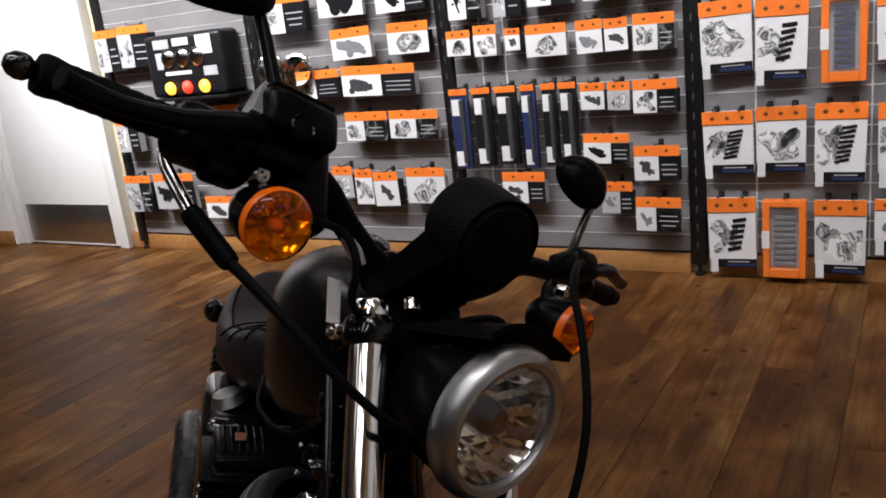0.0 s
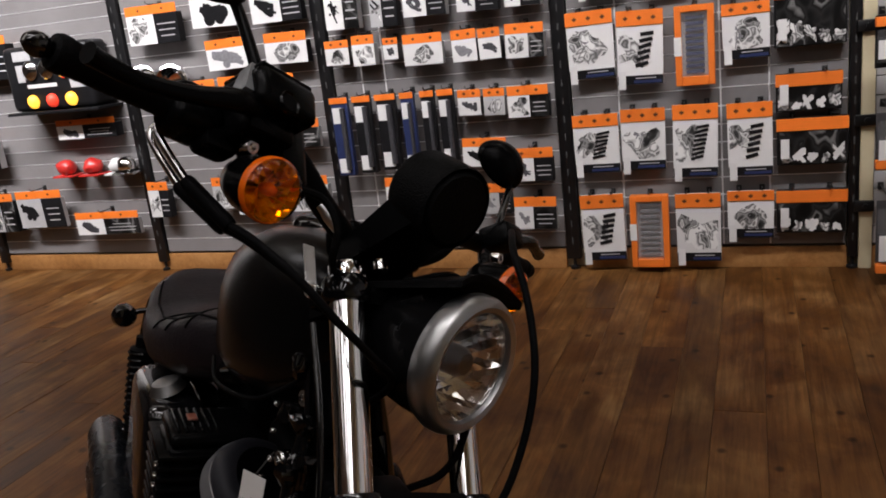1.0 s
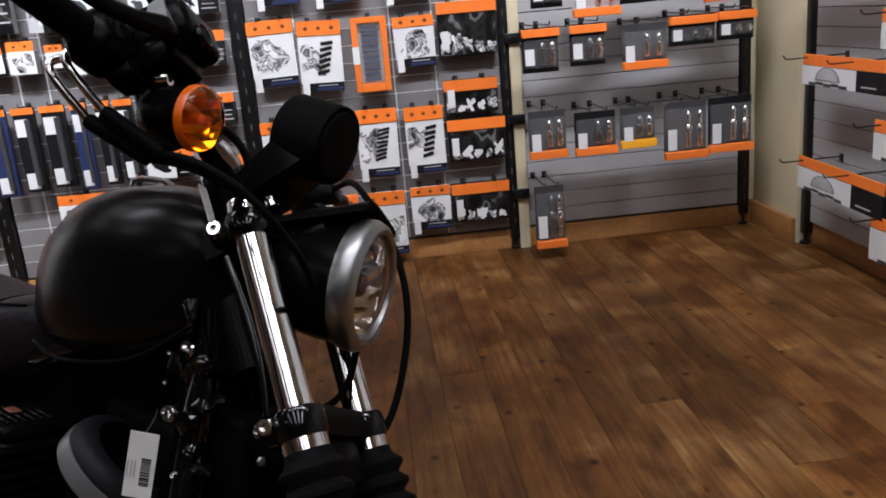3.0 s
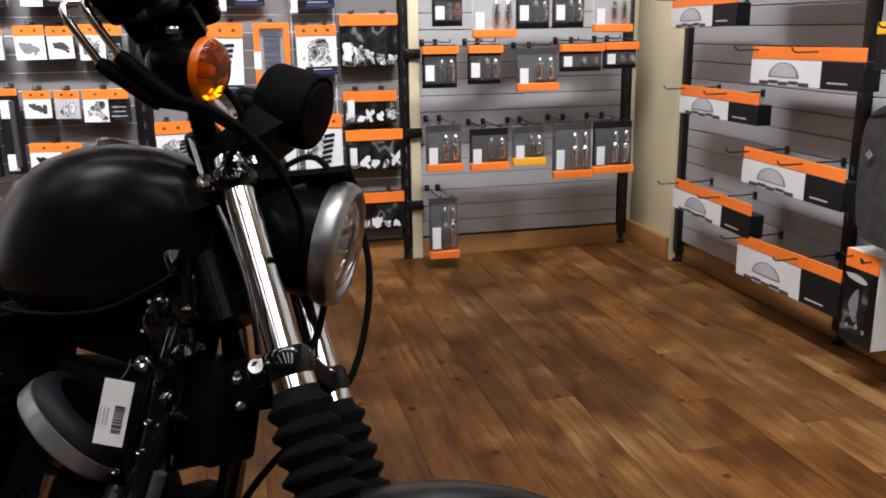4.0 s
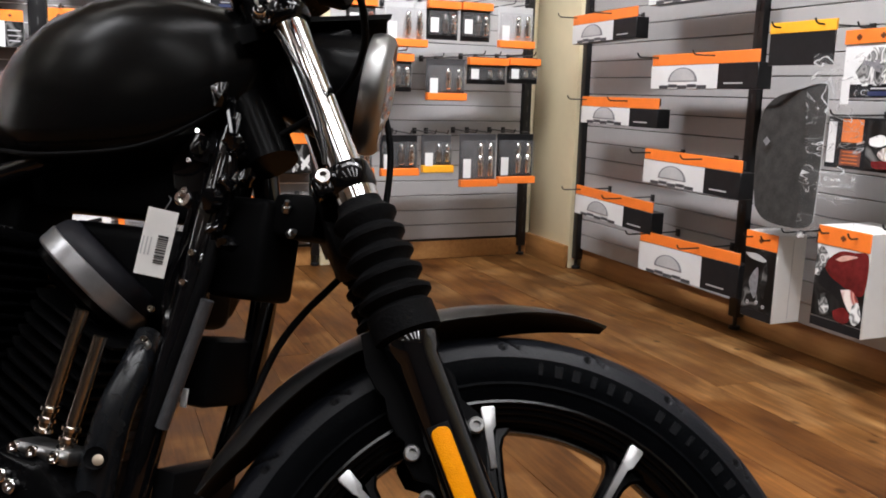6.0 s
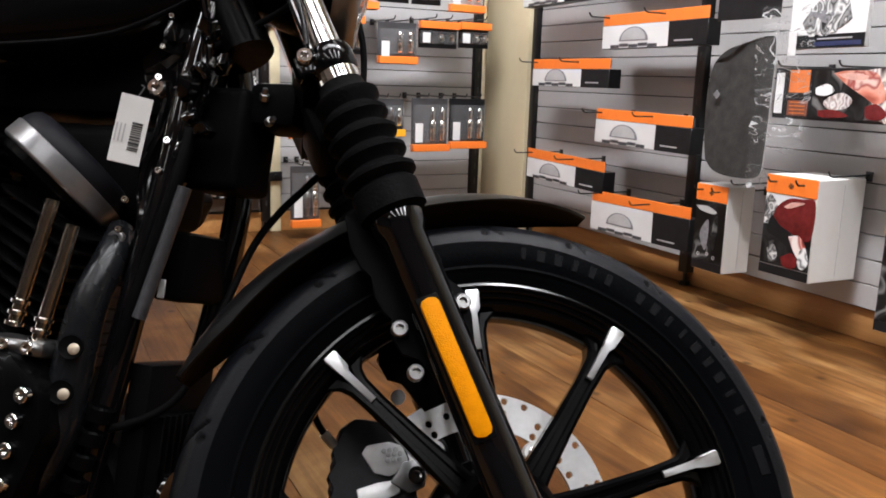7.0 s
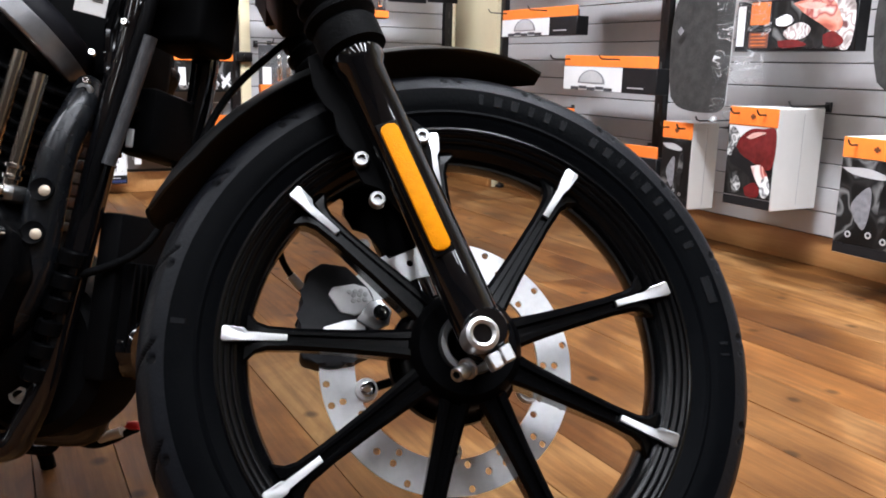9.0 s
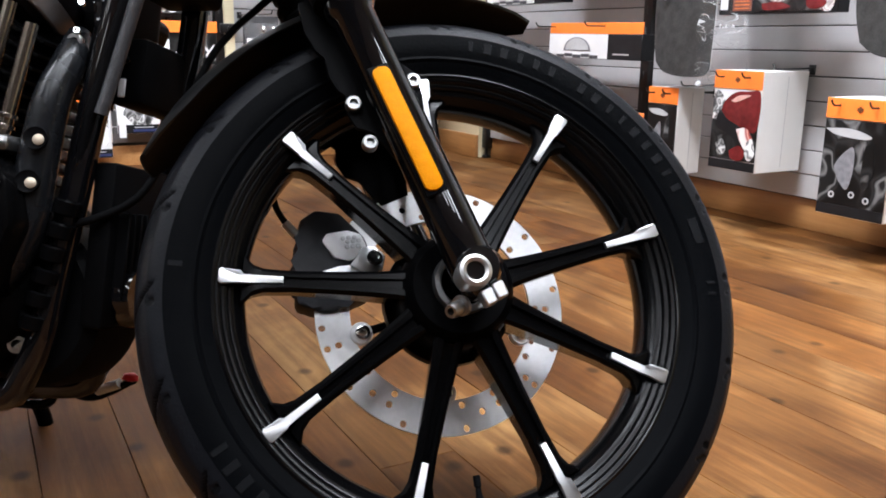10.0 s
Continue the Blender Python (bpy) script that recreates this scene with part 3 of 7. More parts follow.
solo("baseboard", box((0.022, 0.42, 0.115), (WALL_X - 0.07, 3.11, 0.0575), 0.003), M["skirting"], "varnished pine baseboard round the cream corner", "baseboard", "baseboards", "structure")
solo("baseboard", box((0.022, 4.4, 0.10), (WALL_X + 0.012, 0.68, 0.05), 0.003), M["skirting"], "varnished pine baseboard under the side display wall", "baseboard", "baseboards", "structure")
solo("corner_wall", box((0.085, 0.42, 3.0), (WALL_X - 0.0155, 3.11, 1.5), 0.003), M["cream"], "cream painted boxed corner between two display walls", "wall", kind="structure")

# the white door at the end of the display wall
door = thing("door_1", (-4.73, WALL_Y - 0.03, 0), "white painted door with brushed steel kick plate", "door", kind="structure")
part("leaf", box((0.93, 0.04, 2.05), (-4.735, WALL_Y - 0.02, 1.035), 0.004), M["white"], door)
part("kick_plate", box((0.86, 0.003, 0.26), (-4.735, WALL_Y - 0.0425, 0.16), 0.001), M["steel"], door, "brushed steel kick plate")
for side in (-5.25, -4.22):
    part("jamb", box((0.085, 0.075, 2.12), (side, WALL_Y - 0.012, 1.06), 0.005), M["white"], door)
part("head", box((0.945, 0.075, 0.085), (-4.735, WALL_Y - 0.012, 2.105), 0.005), M["white"], door)
handle = tube([(-4.36, WALL_Y - 0.04, 1.0), (-4.36, WALL_Y - 0.09, 1.0), (-4.46, WALL_Y - 0.095, 1.0)], 0.009)
lathe([(0, 0), (0.026, 0), (0.026, 0.006), (0, 0.008)], 20, handle, aim((-4.36, WALL_Y - 0.04, 1.0), (0, -1, 0)))
part("door_handle", handle, M["steel"], door, "brushed steel lever handle")
solo("wall_north_end", box((0.86, 0.10, 3.0), (-5.73, WALL_Y - 0.03, 1.5)), M["white"], "white painted wall beside the door", "wall", kind="structure")
solo("baseboard", box((0.80, 0.02, 0.10), (-5.72, WALL_Y - 0.089, 0.05), 0.003), M["skirting"], "varnished pine baseboard beside the door", "baseboard", "baseboards", "structure")
solo("baseboard", box((0.10, 0.02, 0.10), (-4.12, WALL_Y - 0.0, 0.05), 0.003), M["skirting"], "short pine baseboard beside the door", "baseboard", "baseboards", "structure")

# ---- goods on the display walls ----
# Local space of a wall: x along it, y out of it (negative towards the room), z up.


def hook(x, z, reach, m, group="display hooks"):
    b = tube([(x, -0.016, z), (x, -0.03, z), (x, -reach + 0.02, z - 0.002), (x, -reach - 0.012, z + 0.001), (x, -reach - 0.022, z + 0.014)], 0.0028, 6, smooth=3)
    box((0.022, 0.006, 0.03), (x, -0.0185, z - 0.004), 0.001, bm=b)
    return solo("display_hook", b, M["hook"], "black wire display hook in a slat groove", "hook", group, m=m)


def slotted_header(x0, x1, z0, z1, y, depth=0.004):
    w, h = x1 - x0, z1 - z0
    return box((w, depth, h), ((x0 + x1) / 2, y, (z0 + z1) / 2), 0.0008, 1)


def marks(x0, x1, z, y, count, size, m, parent):
    """Small dark emblems printed on a header."""
    b = None
    for n in range(count):
        x = x0 + (x1 - x0) * (n + 0.5) / count
        b = box((size, 0.0012, size * 0.45), (x, y, z), bm=b)
        box((size * 0.4, 0.0012, size * 0.9), (x, y - 0.0003, z), bm=b)
    tagged(part("emblem", b, M["emblem"], parent, "dark printed emblem shapes", m, False), kind="stuff")


def print_ribs(x0, x1, z0, z1, y, tilt, rnd, count=7):
    """A picture of a ribbed foot peg: a slanted stack of short dark bars."""
    b = None
    w, h = x1 - x0, z1 - z0
    for n in range(count):
        u = (n + 0.5) / count
        cx = x0 + w * (0.5 + tilt * (u - 0.5))
        own = box((w * 0.42, 0.0016, h / count * 0.62), (0, 0, 0))
        b = join(b, own, Matrix.Translation((cx, y, z0 + h * u)) @ Matrix.Rotation(radians(-10 + rnd.uniform(-6, 6)), 4, "Y"))
    return b


def print_lever(x0, x1, z0, z1, y, rnd):
    """A picture of bent levers and brackets."""
    w, h = x1 - x0, z1 - z0
    b = None
    for n in range(5):
        pts = [(x0 + w * rnd.uniform(0.1, 0.4), y, z0 + h * rnd.uniform(0.55, 0.9)), (x0 + w * rnd.uniform(0.3, 0.7), y, z0 + h * rnd.uniform(0.3, 0.7)), (x0 + w * rnd.uniform(0.55, 0.9), y, z0 + h * rnd.uniform(0.1, 0.6))]
        own = tube(pts, [w * rnd.uniform(0.04, 0.1), w * rnd.uniform(0.05, 0.12), w * rnd.uniform(0.03, 0.08)], 6, smooth=4)
        for v in own.verts:
            v.co.y = y + (v.co.y - y) * 0.05
        b = join(b, own)
    for n in range(3):
        own = lathe([(0, 0), (w * rnd.uniform(0.06, 0.14), 0), (0, 0.0012)], 10)
        b = join(b, own, aim((x0 + w * rnd.uniform(0.2, 0.8), y, z0 + h * rnd.uniform(0.2, 0.8)), (0, -1, 0)))
    return b


def blot(x0, x1, z0, z1, y, rnd, depth=0.001, bars=4):
    """A patch of print: a few crossing slanted bars and lugs."""
    cx, cz, w, h = (x0 + x1) / 2, (z0 + z1) / 2, x1 - x0, z1 - z0
    b, lean = None, rnd.choice((-1, 1))
    for n in range(bars):
        a = lean * rnd.uniform(0.5, 1.1) + (1.3 if n == bars - 1 else 0.0)
        size = rnd.uniform(0.75, 1.05), rnd.uniform(0.26, 0.42)
        own = prism([(-0.5, -0.3), (-0.42, -0.5), (0.36, -0.5), (0.5, -0.2), (0.5, 0.3), (0.3, 0.5), (-0.4, 0.42)], depth)
        ox, oz = cx + w * rnd.uniform(-0.16, 0.16), cz + h * rnd.uniform(-0.16, 0.16)
        for v in own.verts:
            u, q = v.co.x * size[0] * h, v.co.y * size[1] * w
            px, pz = ox + u * math.cos(a) - q * math.sin(a), oz + u * math.sin(a) + q * math.cos(a)
            v.co = Vector((min(max(px, x0), x1), y - 0.0002 * n + v.co.z, min(max(pz, z0), z1)))
        b = join(b, own)
    return b


def price_label(x, z, y, m, parent, w=0.03, h=0.075):
    part("price_label", box((w, 0.0012, h), (x, y, z), 0.0003, 1), M["white_card"], parent, "white price label", m, False)


def lever_card(x0, x1, top, low, reach, m, seed, ribbed):
    """A tall white hanging card with orange header and a dark part printed on it."""
    rnd = random.Random(seed)
    cx = (x0 + x1) / 2
    t = thing("hanging_card", m @ Vector((cx, -reach, low)), "white hanging card with orange header and printed %s" % ("ribbed foot peg" if ribbed else "dark lever parts"), "packaged part", "white hanging cards")
    y, head = -reach, min(0.062, 0.2 * (top - low))
    tip = radians(rnd.uniform(-1.5, 1.5))
    mm = m @ Matrix.Translation((cx, y, top)) @ Matrix.Rotation(tip, 4, "Y") @ Matrix.Rotation(radians(rnd.uniform(-2, 3)), 4, "Z") @ Matrix.Translation((-cx, -y, -top))
    part("card", box((x1 - x0, 0.018, top - low), (cx, y + 0.010, (top + low) / 2), 0.002, 1), M["white_card"], t, "", mm)
    part("header", slotted_header(x0 - 0.001, x1 + 0.001, top - head, top + 0.002, y - 0.0015), M["orange"], t, "orange header", mm)
    marks(x0 + 0.01, x1 - 0.01, top - head * 0.5, y - 0.0042, 2 if x1 - x0 < 0.15 else 3, 0.018, mm, t)
    w, h = x1 - x0, top - low
    bz0, bz1 = low + 0.20 * h, top - head - 0.012
    if ribbed:
        tagged(part("picture", blot(x0 + 0.04 * w, x0 + 0.62 * w, bz0 + 0.01 * h, bz1 - 0.006, y - 0.0005, rnd, bars=5), M["photo_grey"], t, "printed grey bracket", mm, False), kind="stuff")
        tagged(part("picture", print_ribs(x0 + 0.26 * w, x0 + 0.94 * w, bz0 + 0.012, bz1 - 0.010, y - 0.0016, 0.22, rnd, rnd.choice((6, 7, 8))), M["black_card"], t, "printed ribbed peg", mm, False), kind="stuff")
    else:
        tagged(part("picture", blot(x0 + 0.03 * w, x0 + 0.94 * w, bz0 - 0.02 * h, bz1, y - 0.0005, rnd, bars=6), M["photo_grey"], t, "printed grey machine part", mm, False), kind="stuff")
        tagged(part("picture", print_lever(x0 + 0.2 * w, x0 + 0.8 * w, bz0 + 0.1 * h, bz1 - 0.1 * h, y - 0.0012, rnd), M["grey_print"], t, "printed dark lever", mm, False), kind="stuff")
    part("foot_strip", box((w - 0.002, 0.002, 0.038), (cx, y - 0.0002, low + 0.020), 0.0004, 1), M["black_card"], t, "dark printed strip", mm, False)
    part("print_bar", box((w * 0.6, 0.001, 0.012), (cx + 0.16 * w, y - 0.0014, low + 0.013)), M["blue_card"], t, "blue printed bar", mm, False)
    part("print_bar", box((w * 0.45, 0.001, 0.004), (cx + 0.12 * w, y - 0.0014, low + 0.027)), M["grey_card"], t, "pale printed line", mm, False)
    price_label(x0 + 0.02, low + 0.02, y - 0.006, mm, t)
    hook((x0 + x1) / 2 - 0.25 * (x1 - x0), top + 0.006, reach + 0.01, m)
    hook((x0 + x1) / 2 + 0.25 * (x1 - x0), top + 0.006, reach + 0.01, m)
    return t


def window_box(x0, x1, top, low, reach, m, seed):
    """An orange box with a clear window over a dark ribbed part."""
    cx = (x0 + x1) / 2
    t = thing("window_box", m @ Vector((cx, -reach, low)), "orange window box holding a dark ribbed part", "packaged part", "orange window boxes")
    y, rim = -reach, 0.026
    frame_b = box((rim, 0.045, top - low), (x0 + rim / 2, y, (top + low) / 2), 0.002, 1)
    box((rim, 0.045, top - low), (x1 - rim / 2, y, (top + low) / 2), 0.002, 1, frame_b)
    box((x1 - x0 - 2 * rim, 0.045, rim), (cx, y, top - rim / 2), 0.002, 1, frame_b)
    box((x1 - x0 - 2 * rim, 0.045, rim * 1.4), (cx, y, low + rim * 0.7), 0.002, 1, frame_b)
    part("frame", frame_b, M["orange"], t, "", m)
    part("backing", box((x1 - x0 - 2 * rim, 0.004, top - low - 2 * rim), (cx, y + 0.015, (top + low) / 2)), M["grey_card"], t, "grey inner card", m, False)
    rib = None
    for n in range(10):
        rib = box((x1 - x0 - 3.2 * rim, 0.012, (top - low - 3 * rim) / 10 * 0.6), (cx, y + 0.004, low + 1.6 * rim + (n + 0.5) * (top - low - 3 * rim) / 10), 0.002, 1, rib)
    part("ribbed_part", rib, M["grey_print" if seed % 2 else "blue_card"], t, "ribbed rubber part", m)
    part("pane", box((x1 - x0 - 2 * rim + 0.004, 0.002, top - low - 2 * rim + 0.004), (cx, y - 0.018, (top + low) / 2)), M["blister"], t, "clear window", m, False)
    price_label(x0 + 0.012, (top + low) / 2, y - 0.024, m, t)
    hook(cx, top + 0.006, reach, m)
    return t


def small_box(x0, x1, top, low, reach, m, seed):
    """A small carded box: orange header, part white with a dark print, part black."""
    rnd = random.Random(seed)
    cx, w, h = (x0 + x1) / 2, x1 - x0, top - low
    depth = rnd.uniform(0.025, 0.06)
    split = rnd.choice((0.45, 0.55, 0.6, 1.0)) if w > 0.13 else 1.0
    t = thing("carded_box", m @ Vector((cx, -reach, low)), "small hanging box with orange header and %s front" % ("white" if split == 1.0 else "white and black"), "packaged part", "small orange-headed boxes")
    y, head = -reach, min(0.045, 0.3 * h)
    mm = m @ Matrix.Translation((cx, y, top)) @ Matrix.Rotation(radians(rnd.uniform(-1.5, 1.5)), 4, "Y") @ Matrix.Translation((-cx, -y, -top))
    part("body", box((w, depth, h - head), (cx, y + depth / 2, low + (h - head) / 2), 0.0015, 1), M["grey_card" if seed % 2 else "black_card"], t, "", mm)
    if split < 1:
        part("dark_front", box((w * (1 - split) - 0.001, 0.0016, h - head - 0.002), (x0 + w * (1 + split) / 2, y - 0.0002, low + (h - head) / 2)), M["photo_dark" if rnd.random() < 0.5 else "black_card"], t, "dark printed front", mm, False)
    part("header", slotted_header(x0, x1, top - head, top, y + 0.002), M["orange"], t, "orange header", mm)
    marks(x0 + 0.01, x1 - 0.01, top - head * 0.5, y - 0.0008, 2, 0.014, mm, t)
    part("front_label", box((w * split - 0.002, 0.0016, h - head - 0.002), (x0 + w * split / 2, y - 0.0002, low + (h - head) / 2)), M["white_card" if rnd.random() < 0.8 else "grey_card"], t, "white printed front", mm, False)
    if rnd.random() < 0.55:
        tagged(part("picture", blot(x0 + 0.006, x0 + w * split - 0.006, low + 0.008, top - head - 0.008, y - 0.0014, rnd), M["photo_grey"], t, "printed grey part", mm, False), kind="stuff")
    else:
        tagged(part("picture", print_lever(x0 + 0.01, x0 + w * split - 0.008, low + 0.012, top - head - 0.012, y - 0.0014, rnd), M[rnd.choice(("dark_print", "grey_print", "dark_print", "black_card"))], t, "printed dark part", mm, False), kind="stuff")
    if split < 1:
        bars = None
        for n in range(3):
            bars = box((w * (1 - split) * rnd.uniform(0.5, 0.8), 0.0012, h * 0.03), (x0 + w * (1 + split) / 2, y - 0.0014, low + (h - head) * (0.25 + 0.2 * n)), bm=bars)
        tagged(part("small_print", bars, M["grey_card"], t, "pale printed lines", mm, False), kind="stuff")
    hook(cx + rnd.uniform(-0.1, 0.1) * w, top + 0.005, reach + 0.01, m)
    return t


def tool_card(x0, x1, top, low, reach, m, seed):
    """A long dark packet with white labels."""
    cx, w = (x0 + x1) / 2, x1 - x0
    t = thing("long_packet", m @ Vector((cx, -reach, low)), "long black hanging packet with white labels", "packaged part", "long black packets")
    y = -reach
    part("packet", box((w * 0.86, 0.03, top - low), (cx, y + 0.015, (top + low) / 2), 0.004, 1), M["black_card" if seed % 3 else "blue_card"], t, "", m)
    part("header", slotted_header(x0 + 0.004, x1 - 0.004, top - 0.028, top, y - 0.002), M["orange"], t, "orange header", m)
    part("sleeve", tube([(cx + w * 0.15, y - 0.004, top - 0.05), (cx + w * 0.15, y - 0.004, low + 0.03)], w * 0.13, 8, smooth=0), M["dark_print"], t, "dark rolled part", m)
    price_label(cx - w * 0.12, top - 0.085, y - 0.0014, m, t, w * 0.5, 0.075)
    price_label(cx - w * 0.1, low + 0.05, y - 0.0014, m, t, w * 0.5, 0.07)
    hook(cx, top + 0.005, reach + 0.01, m)
    return t


def wide_pack(x0, x1, top, low, reach, m, seed):
    """A wide pack: orange header over a black tray with pale rounded parts."""
    rnd = random.Random(seed)
    cx, w, h = (x0 + x1) / 2, x1 - x0, top - low
    t = thing("wide_pack", m @ Vector((cx, -reach, low)), "wide hanging pack with orange header and pale rounded parts", "packaged part", "wide packs")
    y, head = -reach, 0.05
    part("tray", box((w, 0.04, h), (cx, y + 0.022, (top + low) / 2), 0.003, 1), M["black_card"], t, "", m)
    part("header", slotted_header(x0 - 0.002, x1 + 0.002, top - head, top, y - 0.001), M["orange"], t, "orange header", m)
    front = y + 0.0008
    part("picture", box((w * 0.94, 0.001, h - head - 0.01), (cx, front, low + (h - head) / 2)), M["photo_dark"], t, "dark printed picture", m, False)
    for n in range(5):
        u0 = 0.03 + 0.19 * n
        tagged(part("picture", blot(x0 + w * u0, x0 + w * (u0 + rnd.uniform(0.16, 0.2)), low + 0.006, low + h * rnd.uniform(0.25, 0.5), front - 0.001, rnd), M[rnd.choice(("white_card", "photo_grey", "white_card"))], t, "pale printed part", m, False), kind="stuff")
    price_label(x0 + 0.03, low + 0.07, y - 0.014, m, t, 0.032, 0.08)
    hook(x0 + 0.06, top + 0.006, reach + 0.01, m)
    hook(x1 - 0.06, top + 0.006, reach + 0.01, m)
    return t


def clamshell(x0, x1, top, low, reach, m, seed, strip_low, bright):
    """A clear clamshell on a black card with two small metal parts in it."""
    rnd = random.Random(seed)
    cx, w, h = (x0 + x1) / 2, x1 - x0, top - low
    t = thing("clamshell_pack", m @ Vector((cx, -reach, low)), "clear clamshell pack with %s metal parts on black card" % ("bright" if bright else "dark"), "packaged part", "clamshell packs")
    y = -reach
    part("card", box((w, 0.004, h), (cx, y + 0.03, (top + low) / 2), 0.001, 1), M[("grey_card", "smoky_card", "black_card", "smoky_card")[seed % 4]], t, "", m)
    z = low + 0.02 if strip_low else top - 0.022
    part("strip", box((w + 0.004, 0.034, 0.034), (cx, y + 0.012, z), 0.002, 1), M["orange" if seed % 5 else "amber_header"], t, "orange strip", m)
    base, roof = (low + 0.045, top - 0.03) if strip_low else (low + 0.02, top - 0.05)
    for n in range(2):
        x = cx + w * (0.05 + 0.27 * n)
        ln = roof - base - 0.02
        own = lathe([(0, 0), (0.009, 0), (0.013, 0.05 * ln), (0.0125, 0.22 * ln), (0.016, 0.28 * ln), (0.016, 0.55 * ln), (0.010, 0.60 * ln), (0.012, 0.66 * ln), (0.012, 0.88 * ln), (0.007, 0.97 * ln), (0, ln)], 14, m=Matrix.Translation((x, y + 0.014, base + 0.01)))
        for k in range(rnd.choice((1, 2, 3))):
            lathe([(0.010, 0), (0.0175, 0.002), (0.0175, 0.006), (0.010, 0.008)], 12, own, Matrix.Translation((x, y + 0.014, base + 0.01 + ln * (0.2 + 0.22 * k))))
        part("metal_part", own, M["chrome" if bright or n == 1 else "satin"] if rnd.random() < 0.97 else M["brown_card"], t, "small turned metal part", m)
    part("blister", box((w - 0.01, 0.026, roof - base), (cx, y + 0.012, (base + roof) / 2), 0.005, 2), M["blister"], t, "clear plastic blister", m)
    price_label(x0 + 0.028, low + h * 0.36, y - 0.004, m, t, 0.04, h * 0.36)
    for u in (0.3, 0.7):
        hook(x0 + w * u, top + 0.012, reach + 0.02, m)
    return t


def half_disc(radius, m, depth=0.0016, squash=0.62, steps=18):
    return prism([(radius * math.cos(math.pi * s / steps), radius * squash * math.sin(math.pi * s / steps)) for s in range(steps + 1)], depth, m=m)


def long_box(x0, x1, top, low, reach, m, seed):
    """A long low box hung by its orange flap: white with an arched screen printed on it, black at one end."""
    cx, w, h = (x0 + x1) / 2, x1 - x0, top - low
    t = thing("long_box", m @ Vector((cx, -reach, low)), "long white and black box with orange flap and printed arch", "packaged part", "long hanging boxes")
    y, head, depth = -reach, 0.042, 0.06
    mm = m @ Matrix.Translation((cx, y, top)) @ Matrix.Rotation(radians((seed * 37 % 5 - 2) * 0.5), 4, "Y") @ Matrix.Translation((-cx, -y, -top))
    part("carton", box((w, depth, h - head), (cx, y + depth / 2, low + (h - head) / 2), 0.002, 1), M["black_card"], t, "", mm)
    part("flap", box((w, 0.005, head), (cx, y + 0.004, top - head / 2), 0.001, 1), M["orange"], t, "orange hanging flap", mm)
    part("white_print", box((w * 0.66, 0.0016, h - head - 0.003), (x0 + w * 0.332, y - 0.0002, low + (h - head) / 2)), M["white_card"], t, "white printed front", mm, False)
    zz = low + (h - head) * 0.3
    up = Matrix.Translation((x0 + w * 0.33, y - 0.0014, zz)) @ Matrix.Rotation(radians(90), 4, "X")
    part("arch_print", half_disc(0.085, up), M["grey_print"], t, "printed grey arch", mm, False)
    part("arch_print", half_disc(0.072, Matrix.Translation((0, -0.0012, 0.004)) @ up), M["grey_card"], t, "printed pale arch", mm, False)
    low_print = None
    for n in range(5):
        low_print = box((w * 0.09, 0.0014, 0.012), (x0 + w * (0.14 + 0.095 * n), y - 0.0012, low + 0.008 + 0.004 * (n % 2)), bm=low_print)
    tagged(part("base_print", low_print, M["dark_print"], t, "dark printed base", mm, False), kind="stuff")
    tagged(part("small_print", box((w * 0.16, 0.0012, 0.005), (x0 + w * 0.8, y - 0.0008, low + 0.02)), M["grey_card"], t, "pale printed line", mm, False), kind="stuff")
    for u in (0.06, 0.62):
        hook(x0 + w * u, top - 0.012, reach + 0.075, m)
    return t


# bay with tall white cards
SEEDS = iter(range(1, 999))
for n, (x0, x1, top, low) in enumerate(((-0.509, -0.313, 1.151, 0.871), (-0.294, -0.105, 1.133, 0.83), (0.122, 0.302, 1.118, 0.90), (-0.509, -0.311, 0.716, 0.46), (-0.298, -0.113, 0.727, 0.466), (-0.081, 0.101, 0.731, 0.425), (0.135, 0.31, 0.723, 0.42), (-0.497, -0.307, 0.359, 0.056), (-0.083, 0.102, 0.35, 0.048), (0.131, 0.315, 0.354, 0.152), (-0.45, -0.26, 1.5, 1.21), (-0.2, 0.0, 1.5, 1.2), (0.1, 0.3, 1.48, 1.19))):
    lever_card(x0, x1, top, low, 0.075, NORTH, next(SEEDS), n in (1, 3, 5, 6, 7))
window_box(-0.06, 0.095, 1.132, 0.812, 0.075, NORTH, 0)
window_box(-0.276, -0.112, 0.352, 0.028, 0.075, NORTH, 1)
for x0, x1, top, low in ((0.324, 0.566, 0.827, 0.677), (0.327, 0.59, 0.649, 0.458), (0.325, 0.59, 0.352, 0.172), (0.319, 0.581, 1.165, 0.931)):
    wide_pack(x0, x1, top, low, 0.085, NORTH, next(SEEDS))

